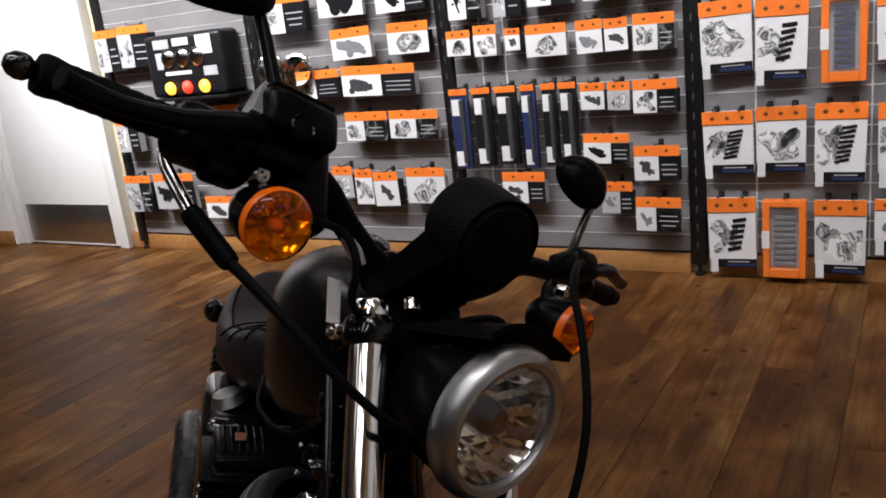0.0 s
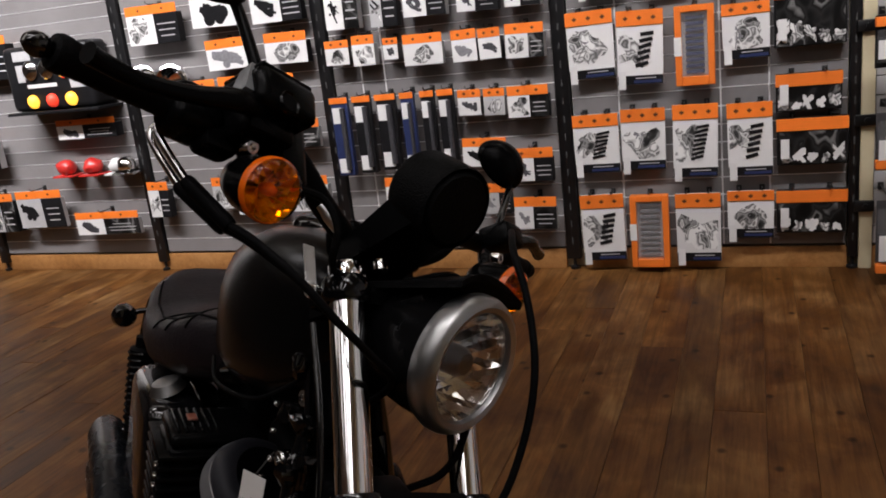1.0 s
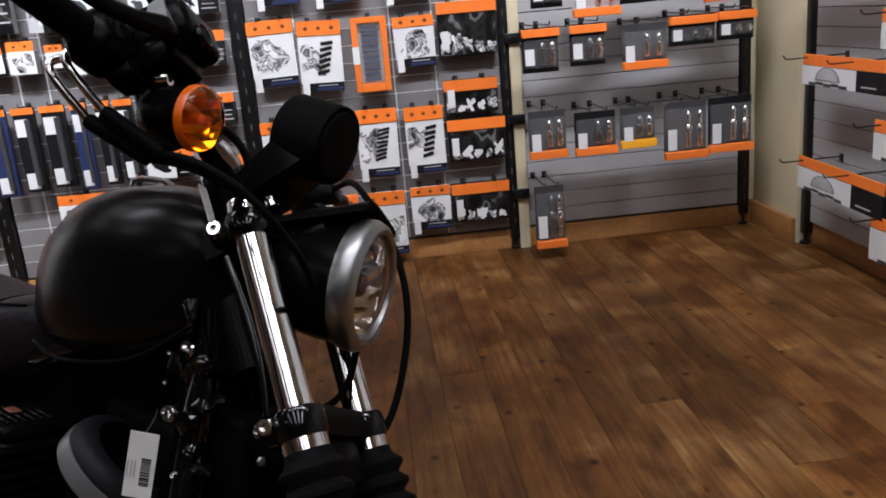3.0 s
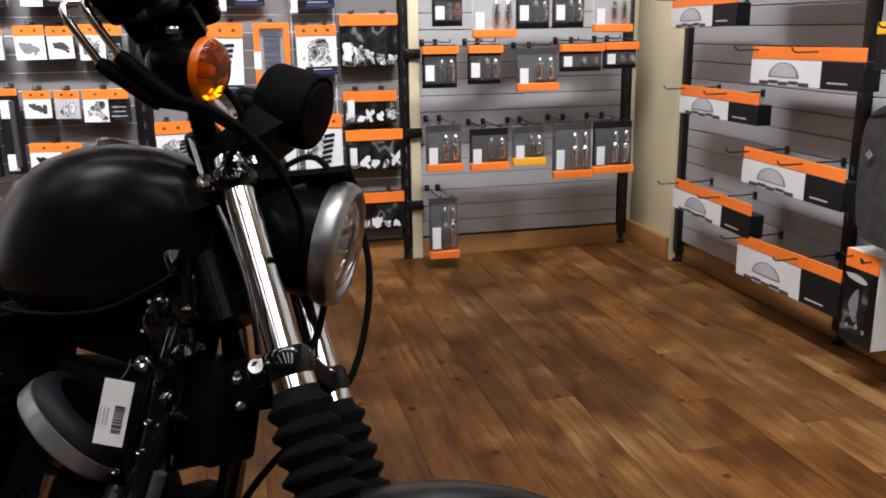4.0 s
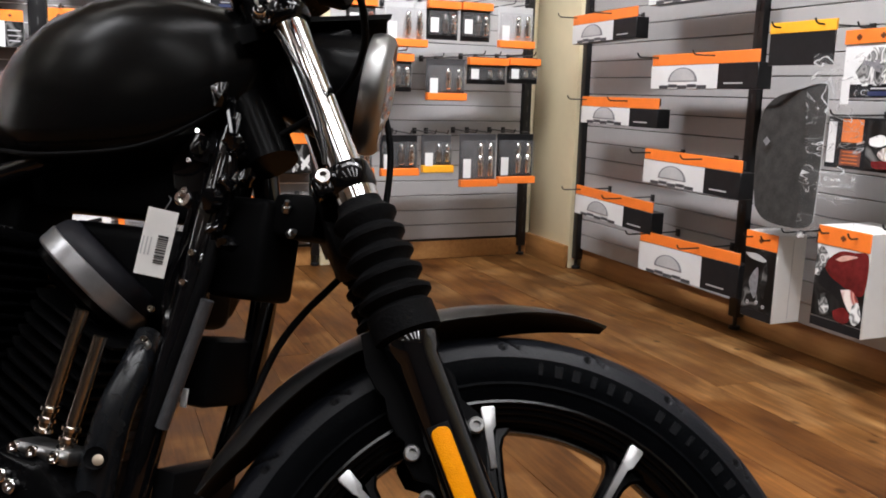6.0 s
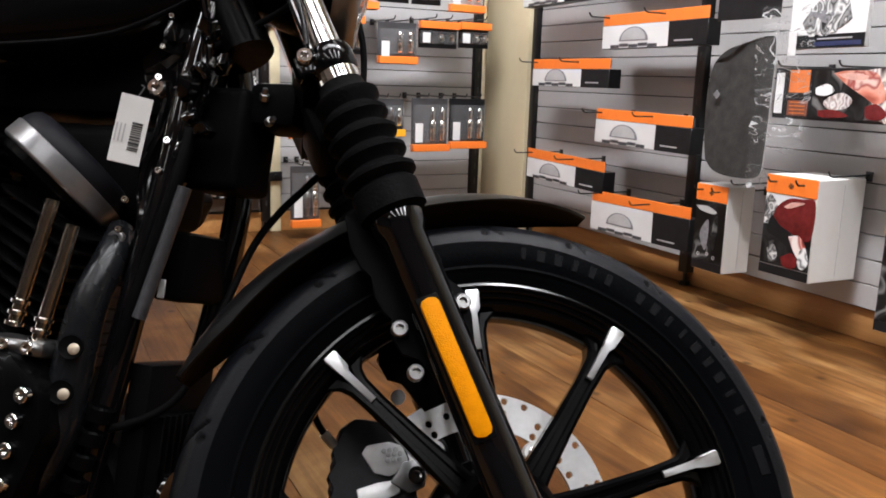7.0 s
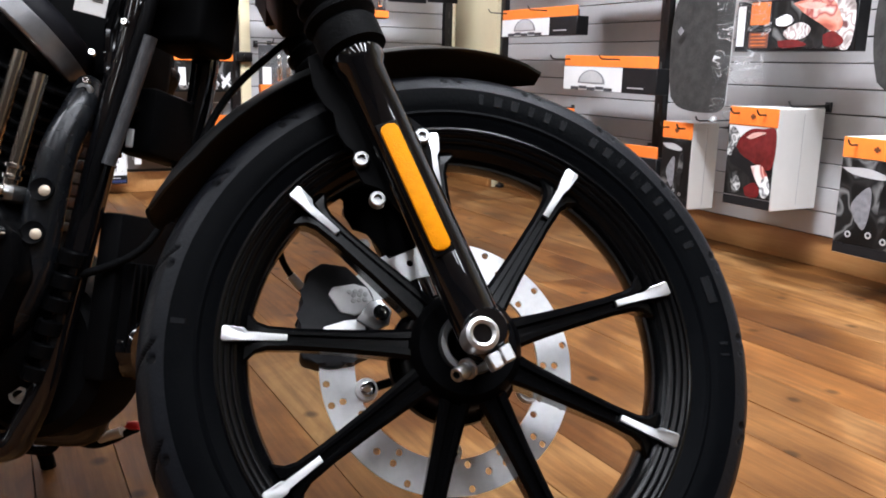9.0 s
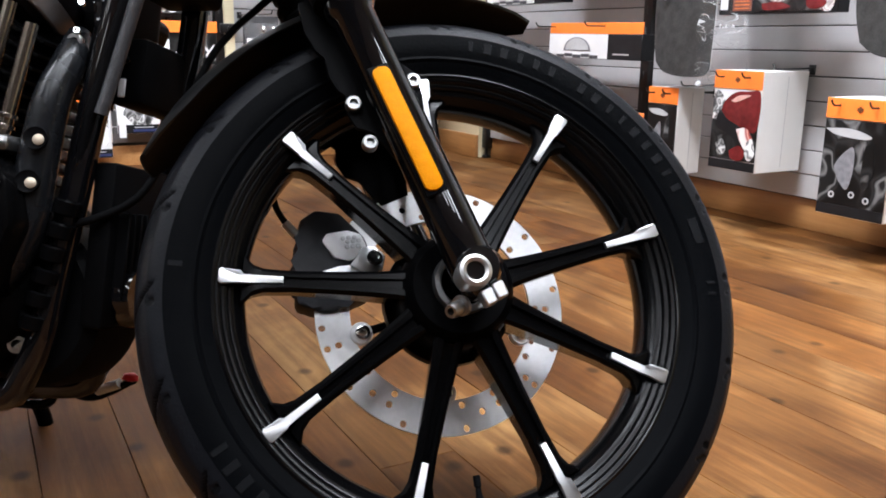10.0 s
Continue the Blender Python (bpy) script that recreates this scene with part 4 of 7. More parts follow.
# bay of small boxes and long packets beside it
ROW_ONE = ((-1.649, -1.526, 1.144, 1.031), (-1.507, -1.394, 1.156, 1.02), (-1.352, -1.278, 1.131, 1.034), (-1.252, -1.063, 1.135, 0.997), (-0.896, -0.795, 1.129, 0.996), (-0.771, -0.6, 1.134, 0.987), (-1.017, -0.908, 0.87, 0.754), (-0.895, -0.797, 0.867, 0.748), (-0.785, -0.6, 0.868, 0.729), (-1.018, -0.809, 0.649, 0.517))
ROW_TWO = ((-0.795, -0.6, 0.591, 0.44), (-1.43, -1.215, 0.484, 0.336), (-0.949, -0.808, 0.436, 0.293), (-0.797, -0.6, 0.366, 0.215), (-1.021, -0.904, 1.133, 0.994), (-1.62, -1.45, 1.42, 1.191), (-1.393, -1.258, 1.405, 1.182), (-1.23, -1.026, 1.369, 1.209), (-0.975, -0.783, 1.349, 1.205), (-0.759, -0.6, 1.333, 1.204))
ROW_THREE = ((-1.968, -1.74, 1.21, 1.064), (-2.305, -2.07, 1.212, 1.064), (-2.559, -2.289, 1.024, 0.882), (-2.268, -1.839, 1.025, 0.876), (-2.284, -2.03, 0.801, 0.654), (-2.016, -1.74, 0.796, 0.659), (-2.416, -2.288, 0.525, 0.359), (-2.275, -2.168, 0.509, 0.324), (-2.163, -2.015, 0.493, 0.316), (-1.962, -1.74, 0.512, 0.332))
ROW_FOUR = ((-2.745, -2.435, 1.415, 1.224), (-2.35, -2.083, 1.453, 1.271), (-2.014, -1.74, 1.434, 1.26), (-4.03, -3.838, 1.36, 1.12), (-3.828, -3.573, 1.366, 1.132), (-4.0, -3.818, 0.842, 0.637), (-4.03, -3.801, 0.489, 0.262), (-3.772, -3.439, 0.499, 0.284), (-3.352, -2.952, 0.883, 0.777), (-3.368, -2.93, 0.364, 0.235), (-2.83, -2.699, 0.517, 0.324))
for row in (ROW_ONE, ROW_TWO, ROW_THREE, ROW_FOUR):
    for x0, x1, top, low in row:
        small_box(x0, x1, top, low, 0.10, NORTH, next(SEEDS))
for n, (x0, x1) in enumerate(((-1.664, -1.562), (-1.546, -1.443), (-1.428, -1.315), (-1.301, -1.225), (-1.2, -1.125), (-1.117, -1.03))):
    tool_card(x0, x1, 0.882, 0.505 + 0.01 * (n % 3), 0.11, NORTH, n)

# bay of clamshell packs
ROW_TOP = ((0.707, 0.844, 1.263, 1.106), (0.888, 1.088, 1.258, 1.052), (1.093, 1.251, 1.273, 1.094), (1.265, 1.418, 1.275, 1.094), (1.461, 1.648, 1.265, 1.069))
ROW_MID = ((0.658, 0.817, 1.027, 0.839), (0.867, 1.022, 1.027, 0.851), (1.096, 1.293, 1.006, 0.813), (1.306, 1.511, 1.025, 0.896), (1.52, 1.686, 1.03, 0.904))
ROW_LOW = ((0.668, 0.834, 0.674, 0.462), (0.874, 1.058, 0.65, 0.458), (1.08, 1.235, 0.652, 0.471), (1.279, 1.473, 0.657, 0.399), (1.482, 1.682, 0.659, 0.412), (0.677, 0.813, 0.338, 0.052))
for n, (x0, x1, top, low) in enumerate(ROW_TOP):
    clamshell(x0, x1, top, low, 0.27, NORTH, (22, 24, 26, 34, 28)[n], n in (1, 4), n in (1, 4))
for n, (x0, x1, top, low) in enumerate(ROW_MID):
    clamshell(x0, x1, top, low, 0.27, NORTH, (38, 42, 33, 46, 54)[n], n == 2, n > 1)
for n, (x0, x1, top, low) in enumerate(ROW_LOW):
    clamshell(x0, x1, top, low, 0.27, NORTH, (41, 42, 45, 43, 46, 47)[n], True, n in (0, 3, 4))

# side wall: long boxes on hooks
for n, (y0, y1, top, low) in enumerate(((2.768, 2.272, 1.214, 1.088), (2.654, 2.09, 0.852, 0.735), (2.663, 2.08, 0.446, 0.315), (2.149, 1.565, 1.021, 0.89), (2.157, 1.6, 0.652, 0.516), (2.15, 1.57, 0.325, 0.165), (2.20, 1.66, 1.34, 1.21))):
    long_box(-y0, -y1, top, low, 0.18, EASTWARD, n)


def bagged_windshield(x, top, low, width, reach, m, header):
    """A smoked windshield in a clear bag under a black and amber card."""
    t = thing("bagged_windshield", m @ Vector((x, -reach, low)), "smoked windshield in a crinkled clear bag", "windshield", "bagged windshields")
    h = top - low
    outline = [(-0.34, 0.10), (-0.46, 0.30), (-0.50, 0.52), (-0.46, 0.70), (-0.34, 0.84), (-0.1, 0.95), (0.2, 1.02), (0.40, 1.06), (0.46, 1.0), (0.46, 0.6), (0.45, 0.2), (0.42, 0.02), (0.2, -0.01), (-0.12, 0.02)]
    up = Matrix.Translation((x, -reach, low)) @ Matrix.Rotation(radians(90), 4, "X")
    own = bmesh.new()
    loop = [(p.x, p.y) for p in smooth_line([(a * width, b * h, 0) for a, b in outline] + [(outline[0][0] * width, outline[0][1] * h, 0)], 4)][:-1]
    face = own.faces.new([own.verts.new((a, b, 0)) for a, b in loop])
    inner = bmesh.ops.inset_region(own, faces=[face], thickness=width * 0.12)
    core = bmesh.ops.inset_region(own, faces=[face], thickness=width * 0.15)
    for v in own.verts:
        v.co.z = 0.05 * (1 - (v.co.x / (0.5 * width)) ** 2)
    ext = bmesh.ops.solidify(own, geom=own.faces[:], thickness=0.004)
    part("screen", own, M["smoke"], t, "smoked curved screen", m @ up)
    edge = tube([(a, b, 0.05 * (1 - (a / (0.5 * width)) ** 2)) for a, b in loop + [loop[0]]], 0.0018, 6, smooth=0)
    part("edge_trim", edge, M["grey_card"], t, "pale edge trim", m @ up)
    bag = bmesh.new()
    bmesh.ops.create_grid(bag, x_segments=26, y_segments=38, size=0.5)
    for v in bag.verts:
        a, b = v.co.x * width * 0.62 + 0.64 * width, (v.co.y + 0.5) * (h + 0.14) - 0.03
        v.co = (a, b, 0.052 * (1 - min(1, (a / (0.55 * width)) ** 2)) + 0.010 + 0.012 * noise.noise((a * 16, b * 7, 3)) + 0.010 * noise.noise((a * 60, b * 22, 1)))
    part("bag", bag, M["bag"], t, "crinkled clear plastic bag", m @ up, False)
    part("header_card", box((width * 0.9, 0.005, 0.10), (x, -reach, top + 0.13), 0.001, 1), M["black_card"], t, "black header card", m)
    part("header_strip", box((width * 0.9 + 0.004, 0.008, 0.034), (x, -reach, top + 0.196), 0.001, 1), M[header], t, "amber header strip", m)
    part("medallion", lathe([(0, 0), (0.015, 0), (0.015, 0.001), (0, 0.001)], 4, m=aim((x - 0.05, -reach - 0.052, low + h * 0.62), (0, -1, 0))), M["grey_print"], t, "small grey diamond print", m)
    hook(x - width * 0.3, top + 0.2, reach + 0.02, m)
    hook(x + width * 0.3, top + 0.2, reach + 0.02, m)
    return t


bagged_windshield(-1.36, 0.885, 0.475, 0.29, 0.21, EASTWARD, "amber_header")
bagged_windshield(-0.60, 0.93, 0.545, 0.29, 0.21, EASTWARD, "amber_header")


def print_shape(points, cx, w, low, h, y, material, m, t):
    """A smooth printed patch on the front of a pack; points in parts of its width and height."""
    line = [(p.x, p.y) for p in smooth_line([(cx + w * u, low + h * v, 0) for u, v in points + points[:1]], 5)][:-1]
    own = prism(line, 0.001)
    for q in own.verts:
        q.co = Vector((q.co.x, y + q.co.z, q.co.y))
    tagged(part("picture", own, material, t, "printed picture shape", m, False), kind="stuff")


def picture_box(x0, x1, top, low, depth, reach, m, tone, seed):
    """A carton with a printed front, an orange flap and plain grey sides."""
    rnd = random.Random(seed)
    cx, w, h = (x0 + x1) / 2, x1 - x0, top - low
    t = thing("picture_box", m @ Vector((cx, -reach, low)), "tall carton with orange flap, %s printed front and plain sides" % tone, "packaged part", "tall cartons")
    y, head = -reach, 0.055
    part("carton", box((w, depth, h), (cx, y + depth / 2, (top + low) / 2), 0.002, 1), M["carton"], t, "", m)
    part("front_print", box((w - 0.003, 0.0016, h - head - 0.003), (cx, y - 0.0004, low + (h - head) / 2)), M["black_card" if tone == "dark" else "white_card"], t, "printed front", m, False)
    part("flap", box((w + 0.001, 0.004, head), (cx, y - 0.001, top - head / 2), 0.0008, 1), M["orange"], t, "orange flap", m)
    marks(cx - 0.03, cx + 0.03, top - head * 0.5, y - 0.0042, 1, 0.018, m, t)
    part("print_strip", box((w - 0.003, 0.0016, 0.028), (cx, y - 0.0018, low + 0.016)), M["black_card"], t, "black printed foot", m, False)
    def shape(points, kind, lift):
        print_shape(points, cx, w, low, h, y - 0.0018 - lift, M[kind], m, t)

    def ring(u, v, r, kind, lift):
        part("picture", lathe([(r * 0.55, 0), (r, 0), (r, 0.0008), (r * 0.55, 0.0008)], 24, m=aim((cx + w * u, y - 0.0016 - lift, low + h * v), (0, -1, 0)), closed=True), M[kind], t, "printed wheel", m)

    if tone == "red":
        part("picture", box((w - 0.004, 0.001, h * 0.40), (cx, y - 0.0016, low + 0.032 + h * 0.20)), M["photo_dark"], t, "dark printed machine", m, False)
        shape([(-0.48, 0.80), (-0.36, 0.79), (-0.24, 0.70), (-0.30, 0.60), (-0.36, 0.52), (-0.48, 0.54)], "photo_grey", 0.0)
        shape([(-0.34, 0.60), (-0.14, 0.58), (0.08, 0.46), (0.30, 0.40), (0.2, 0.26), (-0.1, 0.36), (-0.40, 0.44)], "black_card", 0.0004)
        shape([(-0.30, 0.60), (-0.22, 0.70), (-0.02, 0.785), (0.24, 0.80), (0.49, 0.79), (0.49, 0.46), (0.34, 0.40), (0.08, 0.46), (-0.16, 0.52)], "deep_red", 0.0010)
        shape([(-0.10, 0.70), (0.06, 0.755), (0.30, 0.765), (0.16, 0.725), (0.0, 0.69)], "pale_print", 0.0018)
        shape([(0.05, 0.42), (0.26, 0.44), (0.40, 0.34), (0.30, 0.22), (0.16, 0.30)], "photo_red", 0.0012)
        shape([(-0.06, 0.20), (0.14, 0.26), (0.28, 0.19), (0.2, 0.11), (0.0, 0.12)], "deep_red", 0.0020)
        shape([(-0.36, 0.26), (-0.22, 0.31), (-0.14, 0.20), (-0.28, 0.14)], "photo_grey", 0.0020)
        shape([(0.30, 0.30), (0.40, 0.34), (0.48, 0.2), (0.38, 0.12), (0.28, 0.18)], "photo_grey", 0.0028)
    else:
        part("picture", box((w - 0.004, 0.001, h - head - 0.034), (cx, y - 0.0018, low + 0.032 + (h - head - 0.034) / 2)), M["photo_dark"], t, "dark printed photograph", m, False)
        shape([(-0.48, 0.74), (-0.1, 0.75), (0.2, 0.70), (0.1, 0.67), (-0.3, 0.69)], "grey_card", 0.0008)
        shape([(-0.2, 0.30), (-0.28, 0.44), (-0.05, 0.60), (0.0, 0.44), (-0.06, 0.24)], "grey_print", 0.0008)
        shape([(0.14, 0.62), (0.26, 0.64), (0.28, 0.40), (0.2, 0.26), (0.12, 0.36)], "photo_dark", 0.0016)
        for k, (u, v) in enumerate(((-0.28, 0.18), (0.02, 0.20), (0.24, 0.17))):
            ring(u, v, w * 0.045, "grey_card", 0.0012 + 0.0008 * k)
    part("side_seam", box((0.0012, 0.0016, h * 0.9), (x1 + 0.0002, y + depth * 0.55, (top + low) / 2)), M["grey_card"], t, "carton seam", m, False)
    for u in (0.2, 0.75):
        hook(x0 + w * u, top - 0.018, reach + 0.02, m)
    hook(x1 - 0.02, top + 0.008, reach - depth * 0.4, m)
    return t


picture_box(-1.17, -0.985, 0.499, 0.195, 0.20, 0.255, EASTWARD, "red", 5)
picture_box(-1.49, -1.35, 0.432, 0.14, 0.12, 0.23, EASTWARD, "dark", 6)
picture_box(-0.763, -0.56, 0.439, 0.12, 0.20, 0.25, EASTWARD, "dark", 8)


def printed_pack(x0, x1, top, low, reach, m, seed):
    """A low wide pack with a white label, an orange panel and a pale printed picture."""
    w, h, y = x1 - x0, top - low, -reach
    t = thing("printed_pack", m @ Vector(((x0 + x1) / 2, -reach, low)), "wide black pack with white label and pale red printed picture", "packaged part", "printed packs")
    part("body", box((w, 0.05, h), ((x0 + x1) / 2, y + 0.026, (top + low) / 2), 0.002, 1), M["black_card"], t, "", m)
    price_label(x0 + 0.022, (top + low) / 2, y - 0.0008, m, t, 0.03, h * 0.8)
    part("panel", box((w * 0.17, 0.0016, h * 0.44), (x0 + w * 0.22, y - 0.0006, top - h * 0.26)), M["warm_print"], t, "orange printed panel", m, False)
    part("panel", box((w * 0.17, 0.0016, h * 0.3), (x0 + w * 0.22, y - 0.0006, low + h * 0.22)), M["brown_card"], t, "brown printed panel", m, False)
    lines = None
    for k in range(4):
        lines = box((w * 0.13, 0.001, h * 0.02), (x0 + w * 0.22, y - 0.0018, low + h * (0.12 + 0.07 * k)), bm=lines)
    tagged(part("small_print", lines, M["warm_print"], t, "small printed lines", m, False), kind="stuff")
    tagged(part("picture", box((w * 0.64, 0.0014, h * 0.9), (x0 + w * 0.66, y - 0.0005, (top + low) / 2)), M["photo_dark"], t, "dark red printed picture", m, False), kind="stuff")
    cx = (x0 + x1) / 2
    for k, (kind, points) in enumerate((
            ("photo_pale", [(0.16, 0.94), (0.46, 0.94), (0.47, 0.10), (0.36, 0.08), (0.30, 0.40), (0.20, 0.66)]),
            ("photo_salmon", [(0.0, 0.90), (0.10, 0.95), (0.30, 0.93), (0.36, 0.74), (0.40, 0.46), (0.33, 0.36), (0.22, 0.52), (0.10, 0.70)]),
            ("pale_print", [(0.03, 0.88), (0.12, 0.91), (0.26, 0.86), (0.22, 0.78), (0.10, 0.80)]),
            ("deep_red", [(0.26, 0.30), (0.34, 0.36), (0.42, 0.20), (0.38, 0.08), (0.28, 0.10)]),
            ("photo_pale", [(-0.02, 0.46), (0.08, 0.54), (0.16, 0.42), (0.12, 0.26), (0.0, 0.22), (-0.06, 0.34)]),
            ("deep_red", [(-0.10, 0.20), (0.04, 0.22), (0.14, 0.12), (0.02, 0.07), (-0.08, 0.08)]),
            ("photo_grey", [(-0.13, 0.62), (-0.04, 0.70), (0.02, 0.58), (-0.04, 0.48), (-0.12, 0.50)]))):
        print_shape(points, cx, w, low, h, y - 0.0018 - 0.0005 * k, M[kind], m, t)
    for u in (0.1, 0.6):
        hook(x0 + w * u, top + 0.006, reach + 0.02, m)
    return t


printed_pack(-1.225, -0.80, 0.815, 0.665, 0.21, EASTWARD, 3)
lever_card(-1.195, -0.93, 1.06, 0.87, 0.21, EASTWARD, 90, False)
wide_pack(-0.80, -0.60, 1.15, 0.96, 0.2, EASTWARD, 77)

# lit lamp kit and chrome lamps on the far bay
kit = thing("lamp_kit", (-3.25, WALL_Y - 0.1, 0.95), "black lamp display unit with lit amber and red lamps", "lamp display")
part("housing", box((0.58, 0.16, 0.34), (-3.25, WALL_Y - 0.10, 1.12), 0.03, 3), M["black_card"], kit)
part("shelf_plate", box((0.62, 0.2, 0.015), (-3.25, WALL_Y - 0.11, 0.94), 0.003), M["black_card"], kit)
em = {}
for nm, col, power in (("lit_amber", (1.0, 0.5, 0.05), 7.0), ("lit_red", (1.0, 0.06, 0.03), 3.0)):
    mat, nt, p = base_material(nm)
    p.inputs["Base Color"].default_value = (*col, 1)
    p.inputs["Emission Color"].default_value = (*col, 1)
    p.inputs["Emission Strength"].default_value = power
    em[nm] = mat
for lx, lz, w, h, kind in ((-3.40, 1.24, 0.12, 0.05, "grey_card"), (-3.25, 1.245, 0.12, 0.04, "white_card"), (-3.08, 1.22, 0.11, 0.10, "white_card"), (-3.43, 1.15, 0.05, 0.09, "grey_card"), (-3.30, 1.08, 0.20, 0.02, "white_card"), (-3.06, 1.08, 0.10, 0.05, "grey_card")):
    part("label", box((w, 0.002, h), (lx, WALL_Y - 0.1815, lz), 0.0005, 1), M[kind], kit, "pale printed label", None, False)
dome = [(0.0, 0.03), (0.02, 0.026), (0.034, 0.012), (0.036, 0)]
for lx, nm in ((-3.38, "lit_amber"), (-3.12, "lit_amber"), (-3.25, "lit_red")):
    part("lamp_lens", lathe(dome, 18, m=aim((lx, WALL_Y - 0.18, 1.0), (0, -1, -0.1))), em[nm], kit, "glowing lamp lens")
for lx in (-3.36, -3.25, -3.14):
    part("chrome_lamp", lathe([(0, 0.03), (0.03, 0.026), (0.05, 0.008), (0.052, -0.02)], 20, m=aim((lx, WALL_Y - 0.18, 1.16), (0, -1, 0))), M["chrome"], kit, "round chrome lamp")
for lx, lz in ((-2.72, 1.03), (-2.55, 1.02)):
    solo("chrome_lamp_shell", lathe([(0, 0.0), (0.04, 0.004), (0.07, 0.025), (0.082, 0.06), (0.086, 0.13), (0.076, 0.134), (0.070, 0.09)], 24, m=aim((lx, WALL_Y - 0.018, lz), (0.3, -1, 0.1))), M["chrome"], "round chrome lamp shell fixed to the slat wall", "lamp shell", "chrome lamp shells")
for n, (lx, kind) in enumerate(((-3.36, "red_print"), (-3.18, "red_print"), (-3.0, "white_card"), (-2.95, "chrome"))):
    rail = box((0.14, 0.11, 0.01), (lx, WALL_Y - 0.075, 0.575), 0.002)
    join(rail, lump((0.12, 0.1, 0.09), (lx, WALL_Y - 0.08, 0.62), 0.25, n))
    solo("shelf_part", rail, M[kind], "rounded spare part on a small shelf plate", "spare part", "shelf parts")

# ---- the motorcycle ----
# Chassis space: x ahead, y to the rider's left, z up, leaning on its stand. Fork space: x ahead, y left, z up along the fork, origin at the front axle.
CHASSIS = Matrix(((0.6947, 0.692, 0.1965, -0.0815), (-0.7193, 0.6682, 0.1897, -0.0893), (0.0, -0.2731, 0.962, -0.0046), (0, 0, 0, 1)))
FORK = Matrix(((0.9461, 0.2402, -0.2171, 0.0), (-0.0835, 0.8287, 0.5534, 0.0), (0.3128, -0.5055, 0.8041, 0.300), (0, 0, 0, 1)))
bike = thing("motorcycle", CHASSIS @ Vector((-0.75, 0, 0.0)), "black cruiser motorcycle leaning on its side stand with bars turned", "motorcycle")
AHEAD = Vector((0.84, 0, -0.545))  # level, straight ahead of the fork


def fpart(name, bm, material, parent=bike, label=""):
    return part(name, bm, M[material], parent, label, FORK)


def cpart(name, bm, material, parent=bike, label=""):
    return part(name, bm, M[material], parent, label, CHASSIS)


SIDEWAYS = Matrix.Rotation(radians(90), 4, "X")  # turns a lathe's z axis to -y (to the rider's right)


def bolts(name, rows, material, parent, label, place):
    for spot, way, r, h in rows:
        place(name, bolt(spot, way, r, h), material, parent, label)


def bolt(spot, way, r=0.008, h=0.008, bm=None):
    """A socket-headed bolt."""
    own = lathe([(0, 0), (r, 0), (r, h * 0.85), (r * 0.85, h), (r * 0.5, h), (r * 0.45, h * 0.5), (0, h * 0.5)], 12)
    return join(bm, own, aim(spot, way))


# front wheel
TYRE_R = 0.3262
tyre_half = [(0.247, 0.036), (0.2485, 0.0395), (0.2515, 0.0405), (0.2535, 0.0415), (0.262, 0.0445), (0.273, 0.0478), (0.284, 0.0490), (0.295, 0.0485), (0.305, 0.0450), (0.310, 0.0425), (0.3125, 0.0395), (0.319, 0.031), (0.3245, 0.016)]
tyre_profile = tyre_half + [(TYRE_R, 0.0)] + [(r, -h) for r, h in reversed(tyre_half)]
rim_half = [(0.252, 0.034), (0.2505, 0.040), (0.2475, 0.0412), (0.2462, 0.0405), (0.2455, 0.0378), (0.2428, 0.0374), (0.2414, 0.0362), (0.2402, 0.0336), (0.2368, 0.0331), (0.2352, 0.0317), (0.2338, 0.0286), (0.2298, 0.0277), (0.2282, 0.0262), (0.2255, 0.0225), (0.2215, 0.0195), (0.2185, 0.010)]
rim_profile = rim_half + [(0.2175, 0.0)] + [(r, -h) for r, h in reversed(rim_half)] + [(0.246, -0.022), (0.228, -0.012), (0.227, 0.012), (0.246, 0.022)]


def tread_band(prof, count=960, across=48):
    """The running surface, with curved slits and round sipes sunk into it."""
    own, rings, sunk = bmesh.new(), [], {}
    line = smooth_line([(r, h, 0) for r, h in prof], 6)
    run = [0.0]
    for one, two in zip(line, line[1:]):
        run.append(run[-1] + (two - one).length)
    pitch = 360 / 20
    for n in range(count):
        a, ring = 360 * n / count, []
        for k in range(across + 1):
            u = run[-1] * k / across
            r, h = float(np.interp(u, run, [q.x for q in line])), float(np.interp(u, run, [q.y for q in line]))
            v, depth = abs(2 * k / across - 1), 0.0
            shift = 0 if h < 0 else pitch / 2
            if 0.05 < v < 0.86:
                d = (a + shift + 10.0 * (v - 0.05) ** 1.2 + pitch / 2) % pitch - pitch / 2
                depth = 0.0042 * min(1.0, max(0.0, 1.5 - abs(d) / 0.50)) * min(1.0, (0.86 - v) * 14, (v - 0.05) * 9)
            d = (a + shift + 4.0 + pitch / 2) % pitch - pitch / 2
            far = math.hypot(radians(d) * r, (v - 0.80) * run[-1] / 2)
            depth = max(depth, 0.0040 * min(1.0, max(0.0, 1.6 - far / 0.0030)))
            sunk[n, k] = depth > 0.0016
            ring.append(own.verts.new(((r - depth) * math.cos(radians(a)), h, (r - depth) * math.sin(radians(a)))))
        rings.append(ring)
    for n in range(count):
        one, two = rings[n], rings[(n + 1) % count]
        for k in range(across):
            face = own.faces.new((one[k], one[k + 1], two[k + 1], two[k]))
            # sunk faces get a darker black that paints in the shade of the slits
            face.material_index = int(sunk[n, k] or sunk[n, k + 1])
    return own


